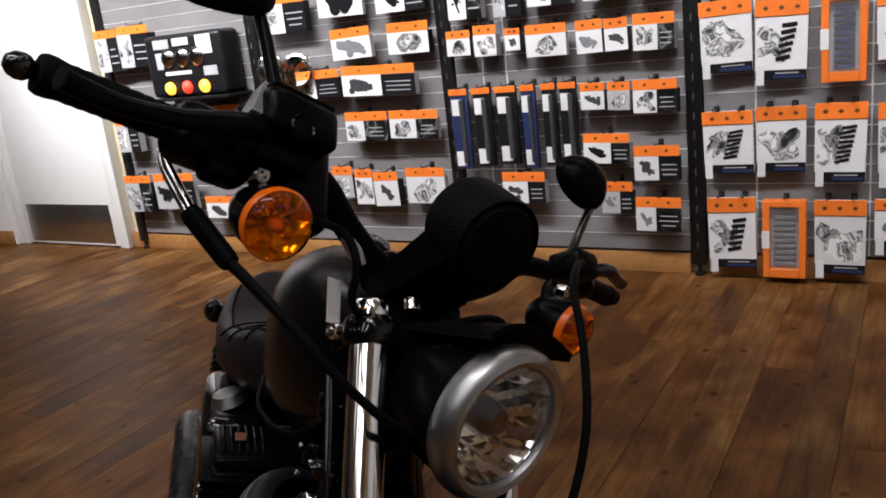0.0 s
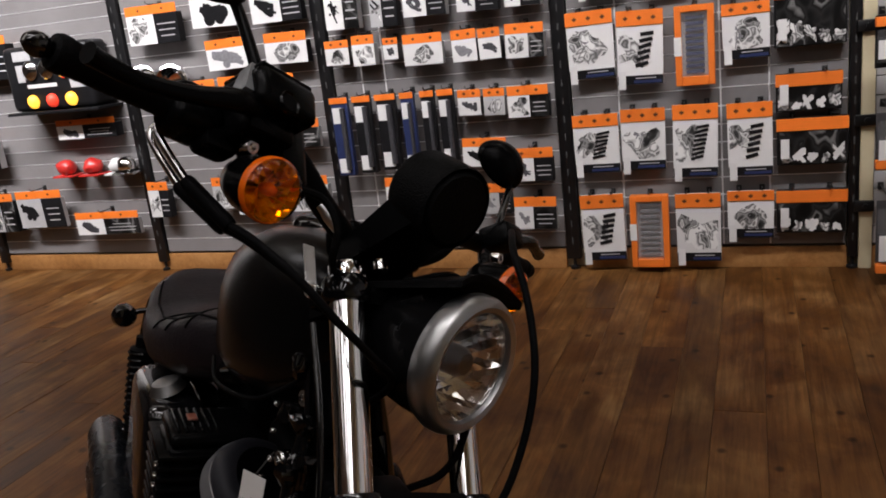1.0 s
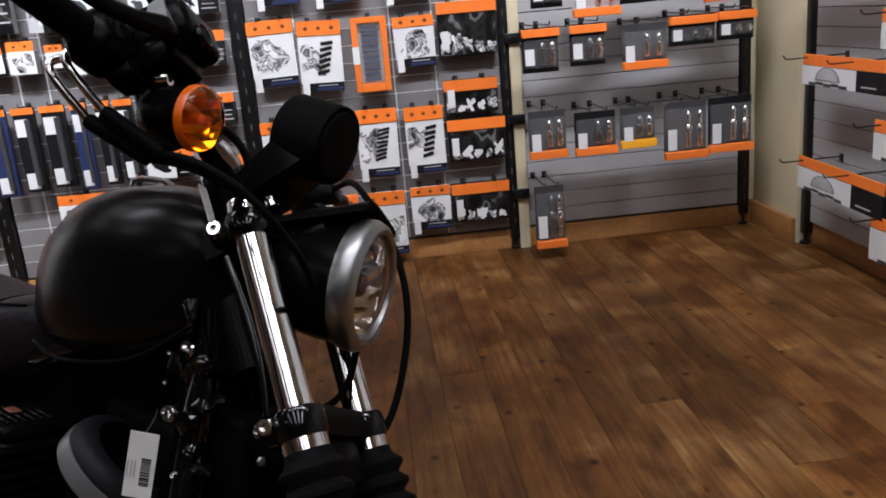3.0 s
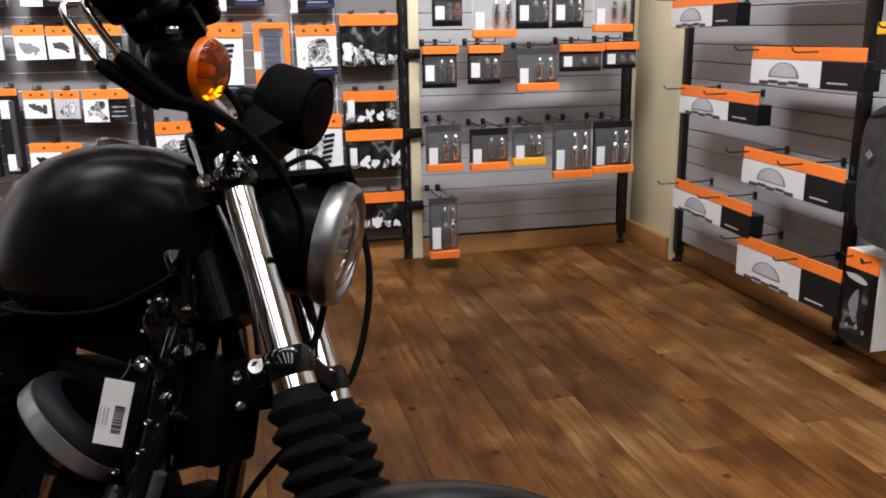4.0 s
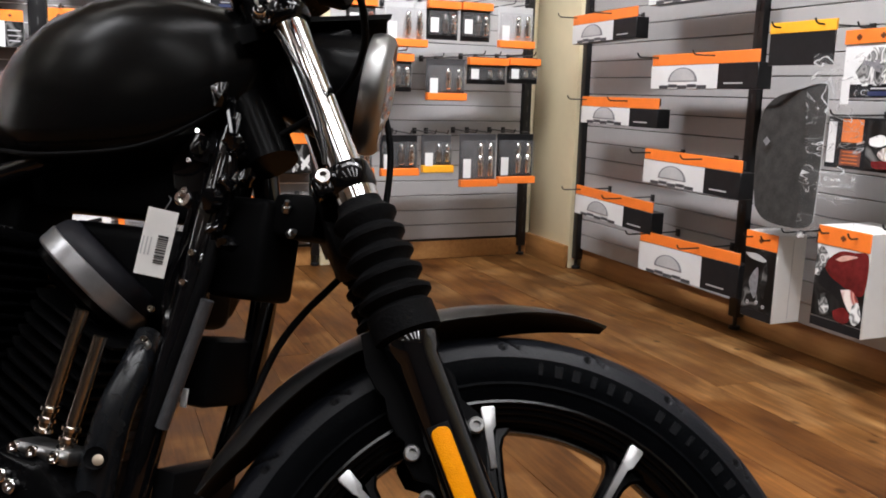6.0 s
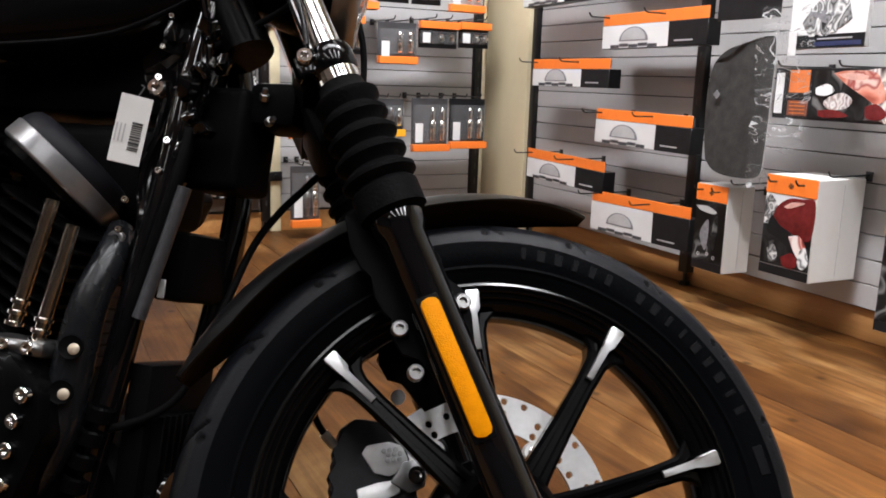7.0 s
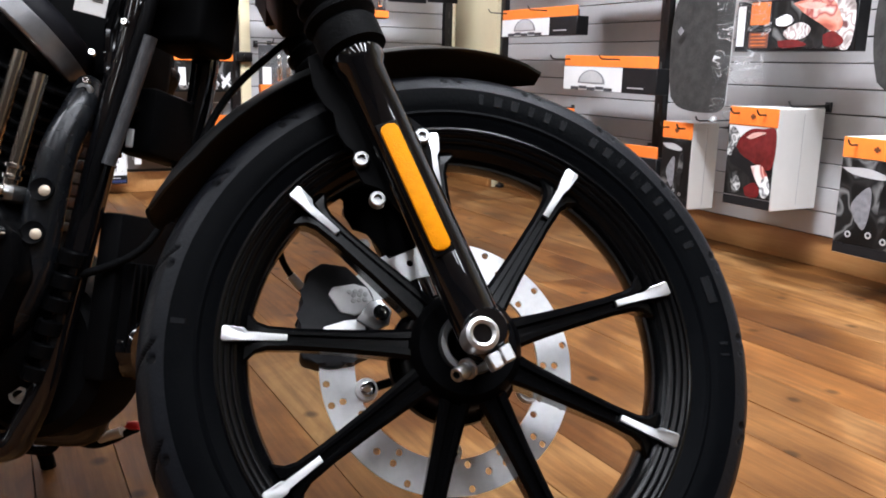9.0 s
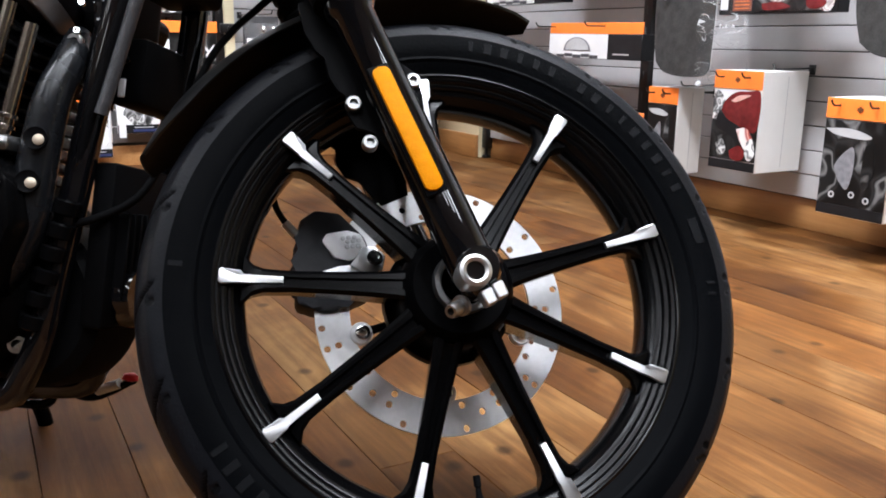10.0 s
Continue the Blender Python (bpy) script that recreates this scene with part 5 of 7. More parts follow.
def wheel(m, name, phase, tyre_r=TYRE_R, rim_scale=1.0, width=1.0):
    def put(nm, bm, mat, parent, label=""):
        return part(nm, bm, M[mat], parent, label, m)

    rim = put(name, lathe([(r * rim_scale, h * width) for r, h in rim_profile], 96, m=SIDEWAYS, closed=True), "rim_black", bike, "satin black cast wheel rim")
    prof = [(0.247 * rim_scale + (r - 0.247) * (tyre_r - 0.247 * rim_scale) / (TYRE_R - 0.247), h * width) for r, h in tyre_profile]
    cut = len(tyre_half) - 6
    walls = lathe(prof[:cut + 1], 128, m=SIDEWAYS)
    lathe(prof[len(prof) - cut - 1:], 128, walls, SIDEWAYS)
    put("tyre", walls, "tyre", rim, "black rubber tyre with moulded sidewall")
    band = tread_band(prof[cut:len(prof) - cut]) if tyre_r == TYRE_R else lathe(prof[cut:len(prof) - cut], 128, m=SIDEWAYS)
    put("tread", band, "tread", rim, "dull grey-black tread with curved slits").data.materials.append(M["matt"])
    ridge = lathe([(0.2625 * rim_scale, -0.0445 * width), (0.266 * rim_scale, -0.047 * width), (0.269 * rim_scale, -0.0465 * width)], 96, m=SIDEWAYS)
    lathe([(0.2625 * rim_scale, 0.0445 * width), (0.266 * rim_scale, 0.047 * width), (0.269 * rim_scale, 0.0465 * width)], 96, ridge, SIDEWAYS)
    put("sidewall_ridge", ridge, "tyre", rim)
    hub = lathe([(0.024, 0.055), (0.05, 0.055), (0.058, 0.046), (0.062, 0.03), (0.060, 0.012), (0.064, 0.0), (0.072, -0.008), (0.073, -0.022), (0.068, -0.030), (0.052, -0.040), (0.036, -0.048), (0.028, -0.062), (0.018, -0.064), (0.0, -0.064)], 48, m=SIDEWAYS)
    put("hub", hub, "hub", rim)
    for n in range(9):
        a = radians(phase - 40 * n)
        turn = Matrix.Rotation(-a, 4, "Y")
        secs = []
        for r, w, face, back in ((0.046, 0.0175, -0.047, 0.016), (0.064, 0.0152, -0.0455, 0.012), (0.085, 0.0138, -0.043, 0.008), (0.12, 0.0122, -0.039, 0.006), (0.17, 0.0112, -0.034, 0.004), (0.200, 0.0125, -0.031, 0.008), (0.211, 0.0165, -0.029, 0.010), (0.221, 0.027, -0.026, 0.012)):
            r *= rim_scale
            secs.append([(r, face + 0.004, -w), (r, face, -w + 0.004), (r, face, -w * 0.35), (r, face + 0.0045, -w * 0.25), (r, face + 0.0045, w * 0.25), (r, face, w * 0.35), (r, face, w - 0.004), (r, face + 0.004, w), (r, back, w * 0.6), (r, back, -w * 0.6)])
        own = loft(secs)
        put("spoke", join(None, own, turn), "spoke", rim)
        neck = prism([(0.180, -0.0036), (0.2195, -0.0036), (0.2225, -0.0064), (0.2415, -0.0078), (0.2440, -0.0062), (0.2440, 0.0062), (0.2415, 0.0078), (0.2225, 0.0064), (0.2195, 0.0036), (0.180, 0.0036)], 0.006, 0.0006)
        for v in neck.verts:
            face = 0.0325 - 0.0035 * (v.co.x - 0.178) / 0.0415 if v.co.x < 0.221 else 0.0365
            v.co = Vector((v.co.x * rim_scale, -(face + v.co.z), v.co.y))
        put("spoke_cap", join(None, neck, turn), "machined", rim, "machined silver spoke tip")
    return rim


WHEEL = FORK @ Matrix.Translation((-0.003, 0, -0.001))
front_wheel = wheel(WHEEL, "front_wheel", 72.3)


def sidewall_relief(a0, a1, count, r0, r1, gaps=(), seed=1):
    """Plain raised bars and blocks in place of moulded lettering."""
    pick, b = random.Random(seed), None
    for n in range(count):
        if n in gaps:
            continue
        step = (a1 - a0) / count
        a = a0 + step * (n + 0.5)
        wide = abs(radians(step)) * 0.285 * pick.uniform(0.22, 0.50)
        own = box((r1 - r0, 0.0008, wide), ((r0 + r1) / 2, -0.0490, 0), 0.0003, 1)
        b = join(b, own, Matrix.Rotation(-radians(a), 4, "Y"))
    return b


for a0, a1, count, r0, r1, gaps, seed in ((62, -2, 16, 0.277, 0.290, (6,), 1), (219, 187, 8, 0.276, 0.293, (), 2), (153, 149, 1, 0.278, 0.292, (), 3), (-22, -27, 2, 0.280, 0.290, (), 4)):
    tagged(part("sidewall_relief", sidewall_relief(a0, a1, count, r0, r1, gaps, seed), M["relief"], front_wheel, "faint raised bars moulded on the tyre wall", WHEEL), kind="stuff")
pad = box((0.011, 0.0008, 0.030), (0.2835, -0.0491, 0), 0.0003, 1)
part("sidewall_pad", join(None, pad, Matrix.Rotation(radians(11), 4, "Y")), M["relief"], front_wheel, "faint raised pad on the tyre wall", WHEEL)
stem_way = Vector((math.cos(radians(-109)), 0, math.sin(radians(-109))))
valve = lathe([(0.0, 0.0), (0.0036, 0.0), (0.0040, 0.002), (0.0040, 0.011), (0.0030, 0.012), (0.0034, 0.020), (0.0052, 0.026), (0.0052, 0.030), (0.0, 0.031)], 14, m=aim(stem_way * 0.189, stem_way))
part("valve_stem", valve, M["rubber"], front_wheel, "short black rubber valve stem", WHEEL)

# brake rotor with drilled holes, on the far side
own = bmesh.new()
BANDS = (0.1065, 0.1195, 0.1330, 0.1460)


def at(r, a, y):
    return own.verts.new((r * math.cos(a), y, r * math.sin(a)))


for k in range(36):
    cuts = [2 * math.pi * (k + q) / 36 for q in (0, 0.25, 0.5, 0.75, 1)]
    for c0, c1 in zip(cuts, cuts[1:]):
        for r in (BANDS[0], BANDS[-1]):
            own.faces.new((at(r, c0, 0), at(r, c1, 0), at(r, c1, 0.005), at(r, c0, 0.005)))
    for i in range(3):
        r0, r1 = BANDS[i], BANDS[i + 1]
        if (i + k) % 3 != 0 and not ((i + k) % 3 == 1 and k % 2):
            for y in (0, 0.005):
                for c0, c1 in zip(cuts, cuts[1:]):
                    own.faces.new((at(r0, c0, y), at(r0, c1, y), at(r1, c1, y), at(r1, c0, y)))
            continue
        rm, mid = (r0 + r1) / 2, cuts[2]
        outer = [(r0, c) for c in cuts] + [(rm, cuts[4])] + [(r1, c) for c in reversed(cuts)] + [(rm, cuts[0])]
        ring = []
        for r, a in outer:
            d = math.atan2(r - rm, (a - mid) * rm * 0.6)
            ring.append((rm + 0.0042 * math.sin(d), mid + 0.0042 * math.cos(d) / rm))
        for n in range(12):
            q = (n + 1) % 12
            for y in (0, 0.005):
                own.faces.new((at(*outer[n], y), at(*outer[q], y), at(*ring[q], y), at(*ring[n], y)))
            own.faces.new((at(*ring[n], 0), at(*ring[q], 0), at(*ring[q], 0.005), at(*ring[n], 0.005)))
rotor = part("brake_rotor", join(None, own, Matrix.Translation((0, 0.060, 0))), M["rotor"], front_wheel, "drilled steel brake rotor", FORK, False)
carrier = lathe([(0.05, 0.003), (0.064, 0.003), (0.064, -0.003), (0.05, -0.003)], 40, m=Matrix.Translation((0, 0.06, 0)) @ SIDEWAYS, closed=True)
for n in range(5):
    a = radians(72 * n + 173)
    join(carrier, box((0.045, 0.006, 0.010), (0.078, 0.060, 0), 0.002, 1), Matrix.Rotation(-a, 4, "Y"))
fpart("rotor_carrier", carrier, "black", front_wheel)
for n in range(5):
    a = radians(72 * n + 173)
    tab = lathe([(0.0, 0.004), (0.012, 0.004), (0.0135, 0.0), (0.0135, -0.005), (0.0, -0.005)], 20, m=aim((0.098 * math.cos(a), 0.060, 0.098 * math.sin(a)), (0, -1, 0)))
    fpart("rotor_tab", tab, "rotor", rotor, "steel rotor tab")
    fpart("rotor_bolt", bolt((0.097 * math.cos(a), 0.057, 0.097 * math.sin(a)), (0, -1, 0), 0.0085, 0.006), "chrome", rotor, "chrome rotor bolt")

# caliper: a black body with scalloped edge and two bright windows


def upright_plate(outline, y, thick, bevel=0.001):
    """A flat plate across the fork, from an outline seen from the rider's right."""
    own = prism(outline, thick, bevel)
    for v in own.verts:
        v.co = Vector((v.co.x, y + v.co.z, v.co.y))
    return own


caliper = fpart("brake_caliper", upright_plate([(-0.108, 0.160), (-0.085, 0.165), (-0.060, 0.150), (-0.046, 0.112), (-0.050, 0.085), (-0.058, 0.050), (-0.080, 0.046), (-0.100, 0.050), (-0.112, 0.045), (-0.128, 0.052), (-0.136, 0.060), (-0.150, 0.070), (-0.146, 0.085), (-0.139, 0.088), (-0.141, 0.108), (-0.130, 0.116), (-0.128, 0.132), (-0.116, 0.138)], 0.075, 0.050, 0.006), "caliper", bike, "dark grey brake caliper with a scalloped edge")
fpart("caliper_window", upright_plate([(-0.094, 0.126), (-0.086, 0.132), (-0.062, 0.126), (-0.050, 0.116), (-0.050, 0.100), (-0.062, 0.092), (-0.076, 0.092), (-0.090, 0.102)], 0.050, 0.006, 0.002), "rotor", caliper, "bright dotted caliper window")
fpart("caliper_window", upright_plate([(-0.114, 0.094), (-0.090, 0.091), (-0.068, 0.085), (-0.072, 0.071), (-0.102, 0.072), (-0.117, 0.078)], 0.050, 0.006, 0.002), "rotor", caliper, "bright caliper window")
for n in range(9):
    fpart("caliper_dot", lathe([(0, 0.002), (0.0022, 0.0018), (0.003, 0.0)], 8, m=aim((-0.071 + 0.0062 * (n % 3) + 0.003 * (n // 3 % 2), 0.0470, 0.119 - 0.0055 * (n // 3) - 0.002 * (n % 3)), (0, -1, 0))), "white_card", caliper, "pale dot")
fpart("caliper_plate", upright_plate([(-0.078, 0.086), (-0.056, 0.100), (-0.042, 0.096), (-0.036, 0.080), (-0.046, 0.066), (-0.064, 0.066)], 0.046, 0.008, 0.002), "satin", caliper, "silver caliper mounting plate")
fpart("caliper_bolt", bolt((-0.050, 0.042, 0.081), (0, -1, 0), 0.0095, 0.008), "chrome", caliper, "chrome caliper bolt")
fpart("brake_hose", tube([(-0.115, 0.06, 0.140), (-0.122, 0.05, 0.160), (-0.124, 0.05, 0.188), (-0.110, 0.055, 0.225), (-0.060, 0.072, 0.29), (-0.015, 0.085, 0.36), (0.0, 0.085, 0.46)], 0.0038), "rubber")
fpart("hose_ferrule", tube([(-0.117, 0.055, 0.146), (-0.123, 0.05, 0.163)], 0.0055, 10, smooth=0), "steel", bike, "steel hose ferrule")

# axle and pinch bolts
axle = lathe([(0.0095, -0.004), (0.0095, 0.012), (0.0125, 0.014), (0.0160, 0.012), (0.0175, 0.006), (0.0175, -0.012)], 36, m=Matrix.Translation((-0.006, -0.114, -0.003)) @ SIDEWAYS)
fpart("axle_nut", axle, "machined", bike, "polished hollow axle nut")
fpart("axle", lathe([(0.0, 0.0), (0.0095, 0.0), (0.0095, -0.2), (0.0, -0.2)], 16, m=Matrix.Translation((-0.006, -0.112, -0.003)) @ SIDEWAYS), "black")
pinch = bolt((-0.027, -0.098, -0.025), (-0.75, -0.6, -0.1), 0.0075, 0.020)
lathe([(0.0, 0.004), (0.0098, 0.004), (0.0105, 0.002), (0.0105, 0.0), (0.0, 0.0)], 20, pinch, aim((-0.026, -0.099, -0.025), (-0.75, -0.6, -0.1)))
fpart("pinch_bolt", pinch, "satin", bike, "bright axle pinch bolt")
for a in (-0.0045, 0.0085):
    fpart("pinch_nut", box((0.0122, 0.016, 0.016), (a, -0.115, -0.0300 + 0.12 * a), 0.0016, 1), "machined", bike, "square bright pinch nut")
fpart("hub_ring", lathe([(0.024, 0.0), (0.026, 0.003), (0.0315, 0.003), (0.033, 0.0), (0.033, -0.006)], 36, m=Matrix.Translation((0, -0.060, 0)) @ SIDEWAYS), "satin", front_wheel, "bright hub bearing ring")


def leg_at(b, c):
    return Vector((0.0015 + 0.0245 * c / 0.72, b, c)) if b < 0 else Vector((0.004 + 0.034 * c / 0.72, b, c))


for b in (-0.0995, 0.086):
    side = -1 if b < 0 else 1
    way = leg_at(b, 0.7) - leg_at(b, 0.0)
    unit = way.length / 0.7

    def leg(profile, steps=32):
        return lathe([(r, h * unit) for r, h in profile], steps, m=aim(leg_at(b, 0), way))

    slider = leg([(0, -0.026), (0.014, -0.026), (0.0205, -0.018), (0.0240, 0.0), (0.0240, 0.07), (0.0236, 0.16), (0.0230, 0.295), (0.027, 0.302), (0.028, 0.318), (0.025, 0.325), (0, 0.325)])
    boss = lathe([(0, 0.024), (0.019, 0.024), (0.0225, 0.019), (0.0225, -0.019), (0.019, -0.024), (0, -0.024)], 28, m=Matrix.Translation(leg_at(b, 0)) @ SIDEWAYS)
    fpart("fork_slider", join(slider, boss), "gloss", bike, "gloss black fork slider")
    ribs = [(0.024, 0.318), (0.0355, 0.322), (0.0355, 0.348), (0.031, 0.353)]
    for k in range(5):
        z0 = 0.352 + k * 0.0228
        ribs += [(0.0300 - 0.0006 * k, z0), (0.0395 - 0.0012 * k, z0 + 0.008), (0.0398 - 0.0012 * k, z0 + 0.0125), (0.0290 - 0.0006 * k, z0 + 0.0208)]
    ribs += [(0.0250, 0.468), (0.0240, 0.474), (0.019, 0.474)]
    fpart("fork_boot", leg(ribs, 36), "rubber", bike, "ribbed rubber fork boot")
    fpart("boot_collar", leg([(0.018, 0.473), (0.0238, 0.473), (0.0238, 0.487), (0.018, 0.487)], 28), "chrome", bike, "chrome collar")
    fpart("fork_tube", leg([(0.0185, 0.470), (0.0185, 0.716)], 36), "chrome", bike, "polished chrome fork tube")
    fpart("fork_cap", leg([(0.0170, 0.725), (0.0180, 0.736), (0.0180, 0.746), (0.0168, 0.748), (0.007, 0.748), (0.006, 0.743), (0, 0.743)], 24), "chrome", bike, "chrome fork cap")
    low = leg([(0.017, 0.486), (0.0240, 0.4865), (0.0262, 0.490), (0.0266, 0.500), (0.0262, 0.512), (0.0240, 0.5165), (0.017, 0.517)], 40)
    fpart("lower_clamp", join(low, box((0.026, 0.024, 0.026), leg_at(b, 0.502) + Vector((-0.028, side * 0.004, 0)), 0.006, 2)), "clamp", bike, "gloss black lower fork clamp")
    top = leg([(0.017, 0.705), (0.0225, 0.7055), (0.0250, 0.709), (0.0256, 0.716), (0.0250, 0.727), (0.0225, 0.732), (0.017, 0.733)], 40)
    fpart("upper_clamp", join(top, box((0.026, 0.022, 0.024), leg_at(b, 0.718) + Vector((-0.028, side * 0.003, 0)), 0.006, 2)), "clamp", bike, "gloss black upper fork clamp")
    bolts("clamp_bolt", ((leg_at(b, 0.723) + Vector((-0.029, side * 0.011, 0)), (0, side, 0), 0.0085, 0.012), (leg_at(b, 0.508) + Vector((-0.028, side * 0.012, 0)), (0, side, 0), 0.0090, 0.012)), "chrome", bike, "bright clamp bolt", fpart)
    # reflector
    rb = prism([(-0.007, -0.068), (0.0, -0.070), (0.007, -0.068), (0.0095, -0.064), (0.0095, 0.064), (0.007, 0.068), (0.0, 0.070), (-0.007, 0.068), (-0.0095, 0.064), (-0.0095, -0.064)], 0.006, 0.001)
    spot = leg_at(b, 0.154) + Vector((-0.0085, side * 0.0255, 0))
    w3 = way.normalized()
    x3 = Vector((0, 1, 0)).cross(w3).normalized()
    turn = Matrix((x3, w3, x3.cross(w3))).transposed().to_4x4()
    refl = fpart("reflector", join(None, rb, Matrix.Translation(spot) @ turn), "reflector", bike, "long amber fork reflector")
    back = prism([(-0.0115, -0.073), (0.0115, -0.073), (0.0115, 0.073), (-0.0115, 0.073)], 0.005, 0.001)
    fpart("reflector_base", join(None, back, Matrix.Translation(spot - Vector((0, side * 0.003, 0))) @ turn), "matt", refl)
    # fender bracket with scalloped edge
    outline = [(0.026, 0.14), (0.048, 0.20), (0.052, 0.225), (0.040, 0.245), (0.044, 0.27), (0.034, 0.29), (0.036, 0.32), (0.015, 0.345), (-0.030, 0.345), (-0.038, 0.31), (-0.036, 0.285), (-0.030, 0.275), (-0.036, 0.255), (-0.034, 0.235), (-0.028, 0.228), (-0.036, 0.210), (-0.034, 0.19), (-0.02, 0.18), (-0.01, 0.14)]
    br = prism(outline, 0.005, 0.0008)
    for v in br.verts:
        v.co = Vector((v.co.x, b + side * -0.024 + v.co.z, v.co.y))
    bracket = fpart("fender_bracket", br, "matt", bike)
    bolts("bracket_bolt", [((a, b - side * 0.022, c), (0, side, 0), 0.0085, 0.010) for a, c in ((0.043, 0.215), (-0.027, 0.214), (-0.03, 0.168))], "satin", bracket, "dull bracket bolt", fpart)

lower_yoke = loft([[(0.026 + dx, b, 0.502 + dz) for dx, dz in ((-0.045, -0.016), (0.01, -0.016), (0.014, 0), (0.01, 0.016), (-0.045, 0.016))] for b in (-0.09, -0.05, 0.0, 0.04, 0.08)])
fpart("lower_yoke", lower_yoke, "matt")
fpart("fork_brace", box((0.05, 0.10, 0.055), (0.004, -0.012, 0.462), 0.010, 2), "matt")
upper_yoke = loft([[(0.036 + dx + 0.02 * (1 - (b / 0.09) ** 2), b, 0.718 + dz) for dx, dz in ((-0.07, -0.012), (0.0, -0.012), (0.006, 0), (0.0, 0.012), (-0.07, 0.012))] for b in (-0.09, -0.05, 0.0, 0.04, 0.08)])
fpart("upper_yoke", upper_yoke, "black")
yb = bolt((0.046, -0.064, 0.744), (0, 0, 1), 0.009, 0.012)
fpart("yoke_bolt", yb, "chrome", bike, "chrome yoke bolt")

# fender
secs = []
for n in range(25):
    a = radians(47.5 + (132.0 - 47.5) * n / 24)
    u = n / 24
    pinch_in = min(1.0, 0.05 + 3.4 * u, 0.30 + 6 * (1 - u))
    sec = []
    for s in range(-8, 9):
        v = s / 8
        half = 0.060 * pinch_in ** 0.5
        r = 0.361 - 0.025 * pinch_in * abs(v) ** 2.6
        sec.append(((r) * math.cos(a), half * v, r * math.sin(a)))
    for s in range(8, -9, -1):
        v = s / 8
        half = 0.0575 * pinch_in ** 0.5
        r = 0.3575 - 0.0225 * pinch_in * abs(v) ** 2.6
        sec.append((r * math.cos(a), half * v, r * math.sin(a)))
    secs.append(sec)
skin = loft(secs)
for n, face in enumerate(list(skin.faces)[:24 * 34]):
    face.material_index = 1 if 17 <= n % 34 <= 32 else 0
fpart("front_fender", skin, "fender", bike, "charcoal denim short front fender").data.materials.append(M["matt"])

# headlight
HL = Vector((0.102, -0.010, 0.638))
hm = aim(HL, AHEAD)
shell = lathe([(0.0, -0.125), (0.03, -0.122), (0.052, -0.105), (0.064, -0.075), (0.069, -0.04), (0.070, -0.012), (0.066, -0.008)], 48, m=hm)
light = fpart("headlight", shell, "black", bike, "black headlight shell")
fpart("headlight_ring", lathe([(0.066, -0.014), (0.0725, -0.012), (0.0755, -0.004), (0.0755, 0.006), (0.072, 0.014), (0.066, 0.018), (0.0605, 0.016), (0.0585, 0.011), (0.0605, 0.006)], 64, m=hm), "satin", light, "satin silver trim ring")
facets = bmesh.new()
rings = []
for k in range(9):
    r = 0.062 * (k / 8) ** 0.8 + 0.002
    z = -0.055 + 0.062 * (k / 8) ** 2
    rings.append([facets.verts.new((r * math.cos(2 * math.pi * s / 42), r * math.sin(2 * math.pi * s / 42), z + 0.0024 * ((s * 7 + k * 5) % 3 - 1) * (k < 8))) for s in range(42)])
for one, two in zip(rings, rings[1:]):
    for s in range(42):
        facets.faces.new((one[s], one[(s + 1) % 42], two[(s + 1) % 42], two[s]))
rb = part("reflector_bowl", join(None, facets, hm), M["bowl"], light, "faceted mirror bowl", FORK, False)
fpart("bulb_shield", lathe([(0.0, 0.004), (0.012, 0.003), (0.0165, -0.004), (0.017, -0.03), (0.010, -0.045)], 24, m=hm), "bulb_cap", light, "dark bulb shield")
fpart("headlight_lens", lathe([(0.0, 0.026), (0.02, 0.0245), (0.04, 0.019), (0.054, 0.0125), (0.0605, 0.0095), (0.0605, 0.008), (0.054, 0.0105), (0.04, 0.017), (0.02, 0.0225), (0.0, 0.024)], 48, m=hm), "lens", light, "clear domed lens").visible_shadow = False
brow = loft([[(0.035 + u * 0.115 + da, (0.064 - 0.004 * u) * s - 0.01, 0.742 - 0.022 * u - 0.018 * abs(s) ** 2 * (0.5 + 0.5 * u) + dz) for s, da, dz in [(q / 6, 0, 0) for q in range(-6, 7)] + [(q / 6, -0.004, -0.006) for q in range(6, -7, -1)]] for u in (0, 0.25, 0.5, 0.75, 0.92, 1.0)])
fpart("headlight_visor", brow, "wrinkle", bike, "matt black visor plate above the headlight")
fpart("visor_rib", tube([(0.075, -0.066, 0.722), (0.098, 0.0, 0.738), (0.075, 0.055, 0.722)], 0.004, 8), "wrinkle")
fpart("headlight_bracket", box((0.07, 0.11, 0.012), (0.062, -0.01, 0.70), 0.004), "black")

# gauge
gm = aim((0.088, -0.032, 0.836), (0.72, -0.1, -0.66))
gauge = fpart("speedometer", lathe([(0.040, 0.0), (0.045, 0.0), (0.047, 0.005), (0.0475, 0.03), (0.0470, 0.058), (0.0455, 0.063), (0.0445, 0.060), (0.044, 0.056), (0.038, 0.066), (0.0, 0.069)], 48, m=gm), "wrinkle", bike, "matt black speedometer can")
fpart("gauge_glass", lathe([(0, 0.004), (0.041, 0.004)], 32, m=gm), "gloss", gauge)
fpart("gauge_bracket", loft([[(0.0 + 0.10 * u, -0.030 + w * (0.050 - 0.012 * u), 0.770 + 0.038 * u + h * (1 + u)) for w, h in ((-1, -0.012), (1, -0.012), (1, 0.012), (-1, 0.012))] for u in (0, 0.4, 1.0)]), "black")

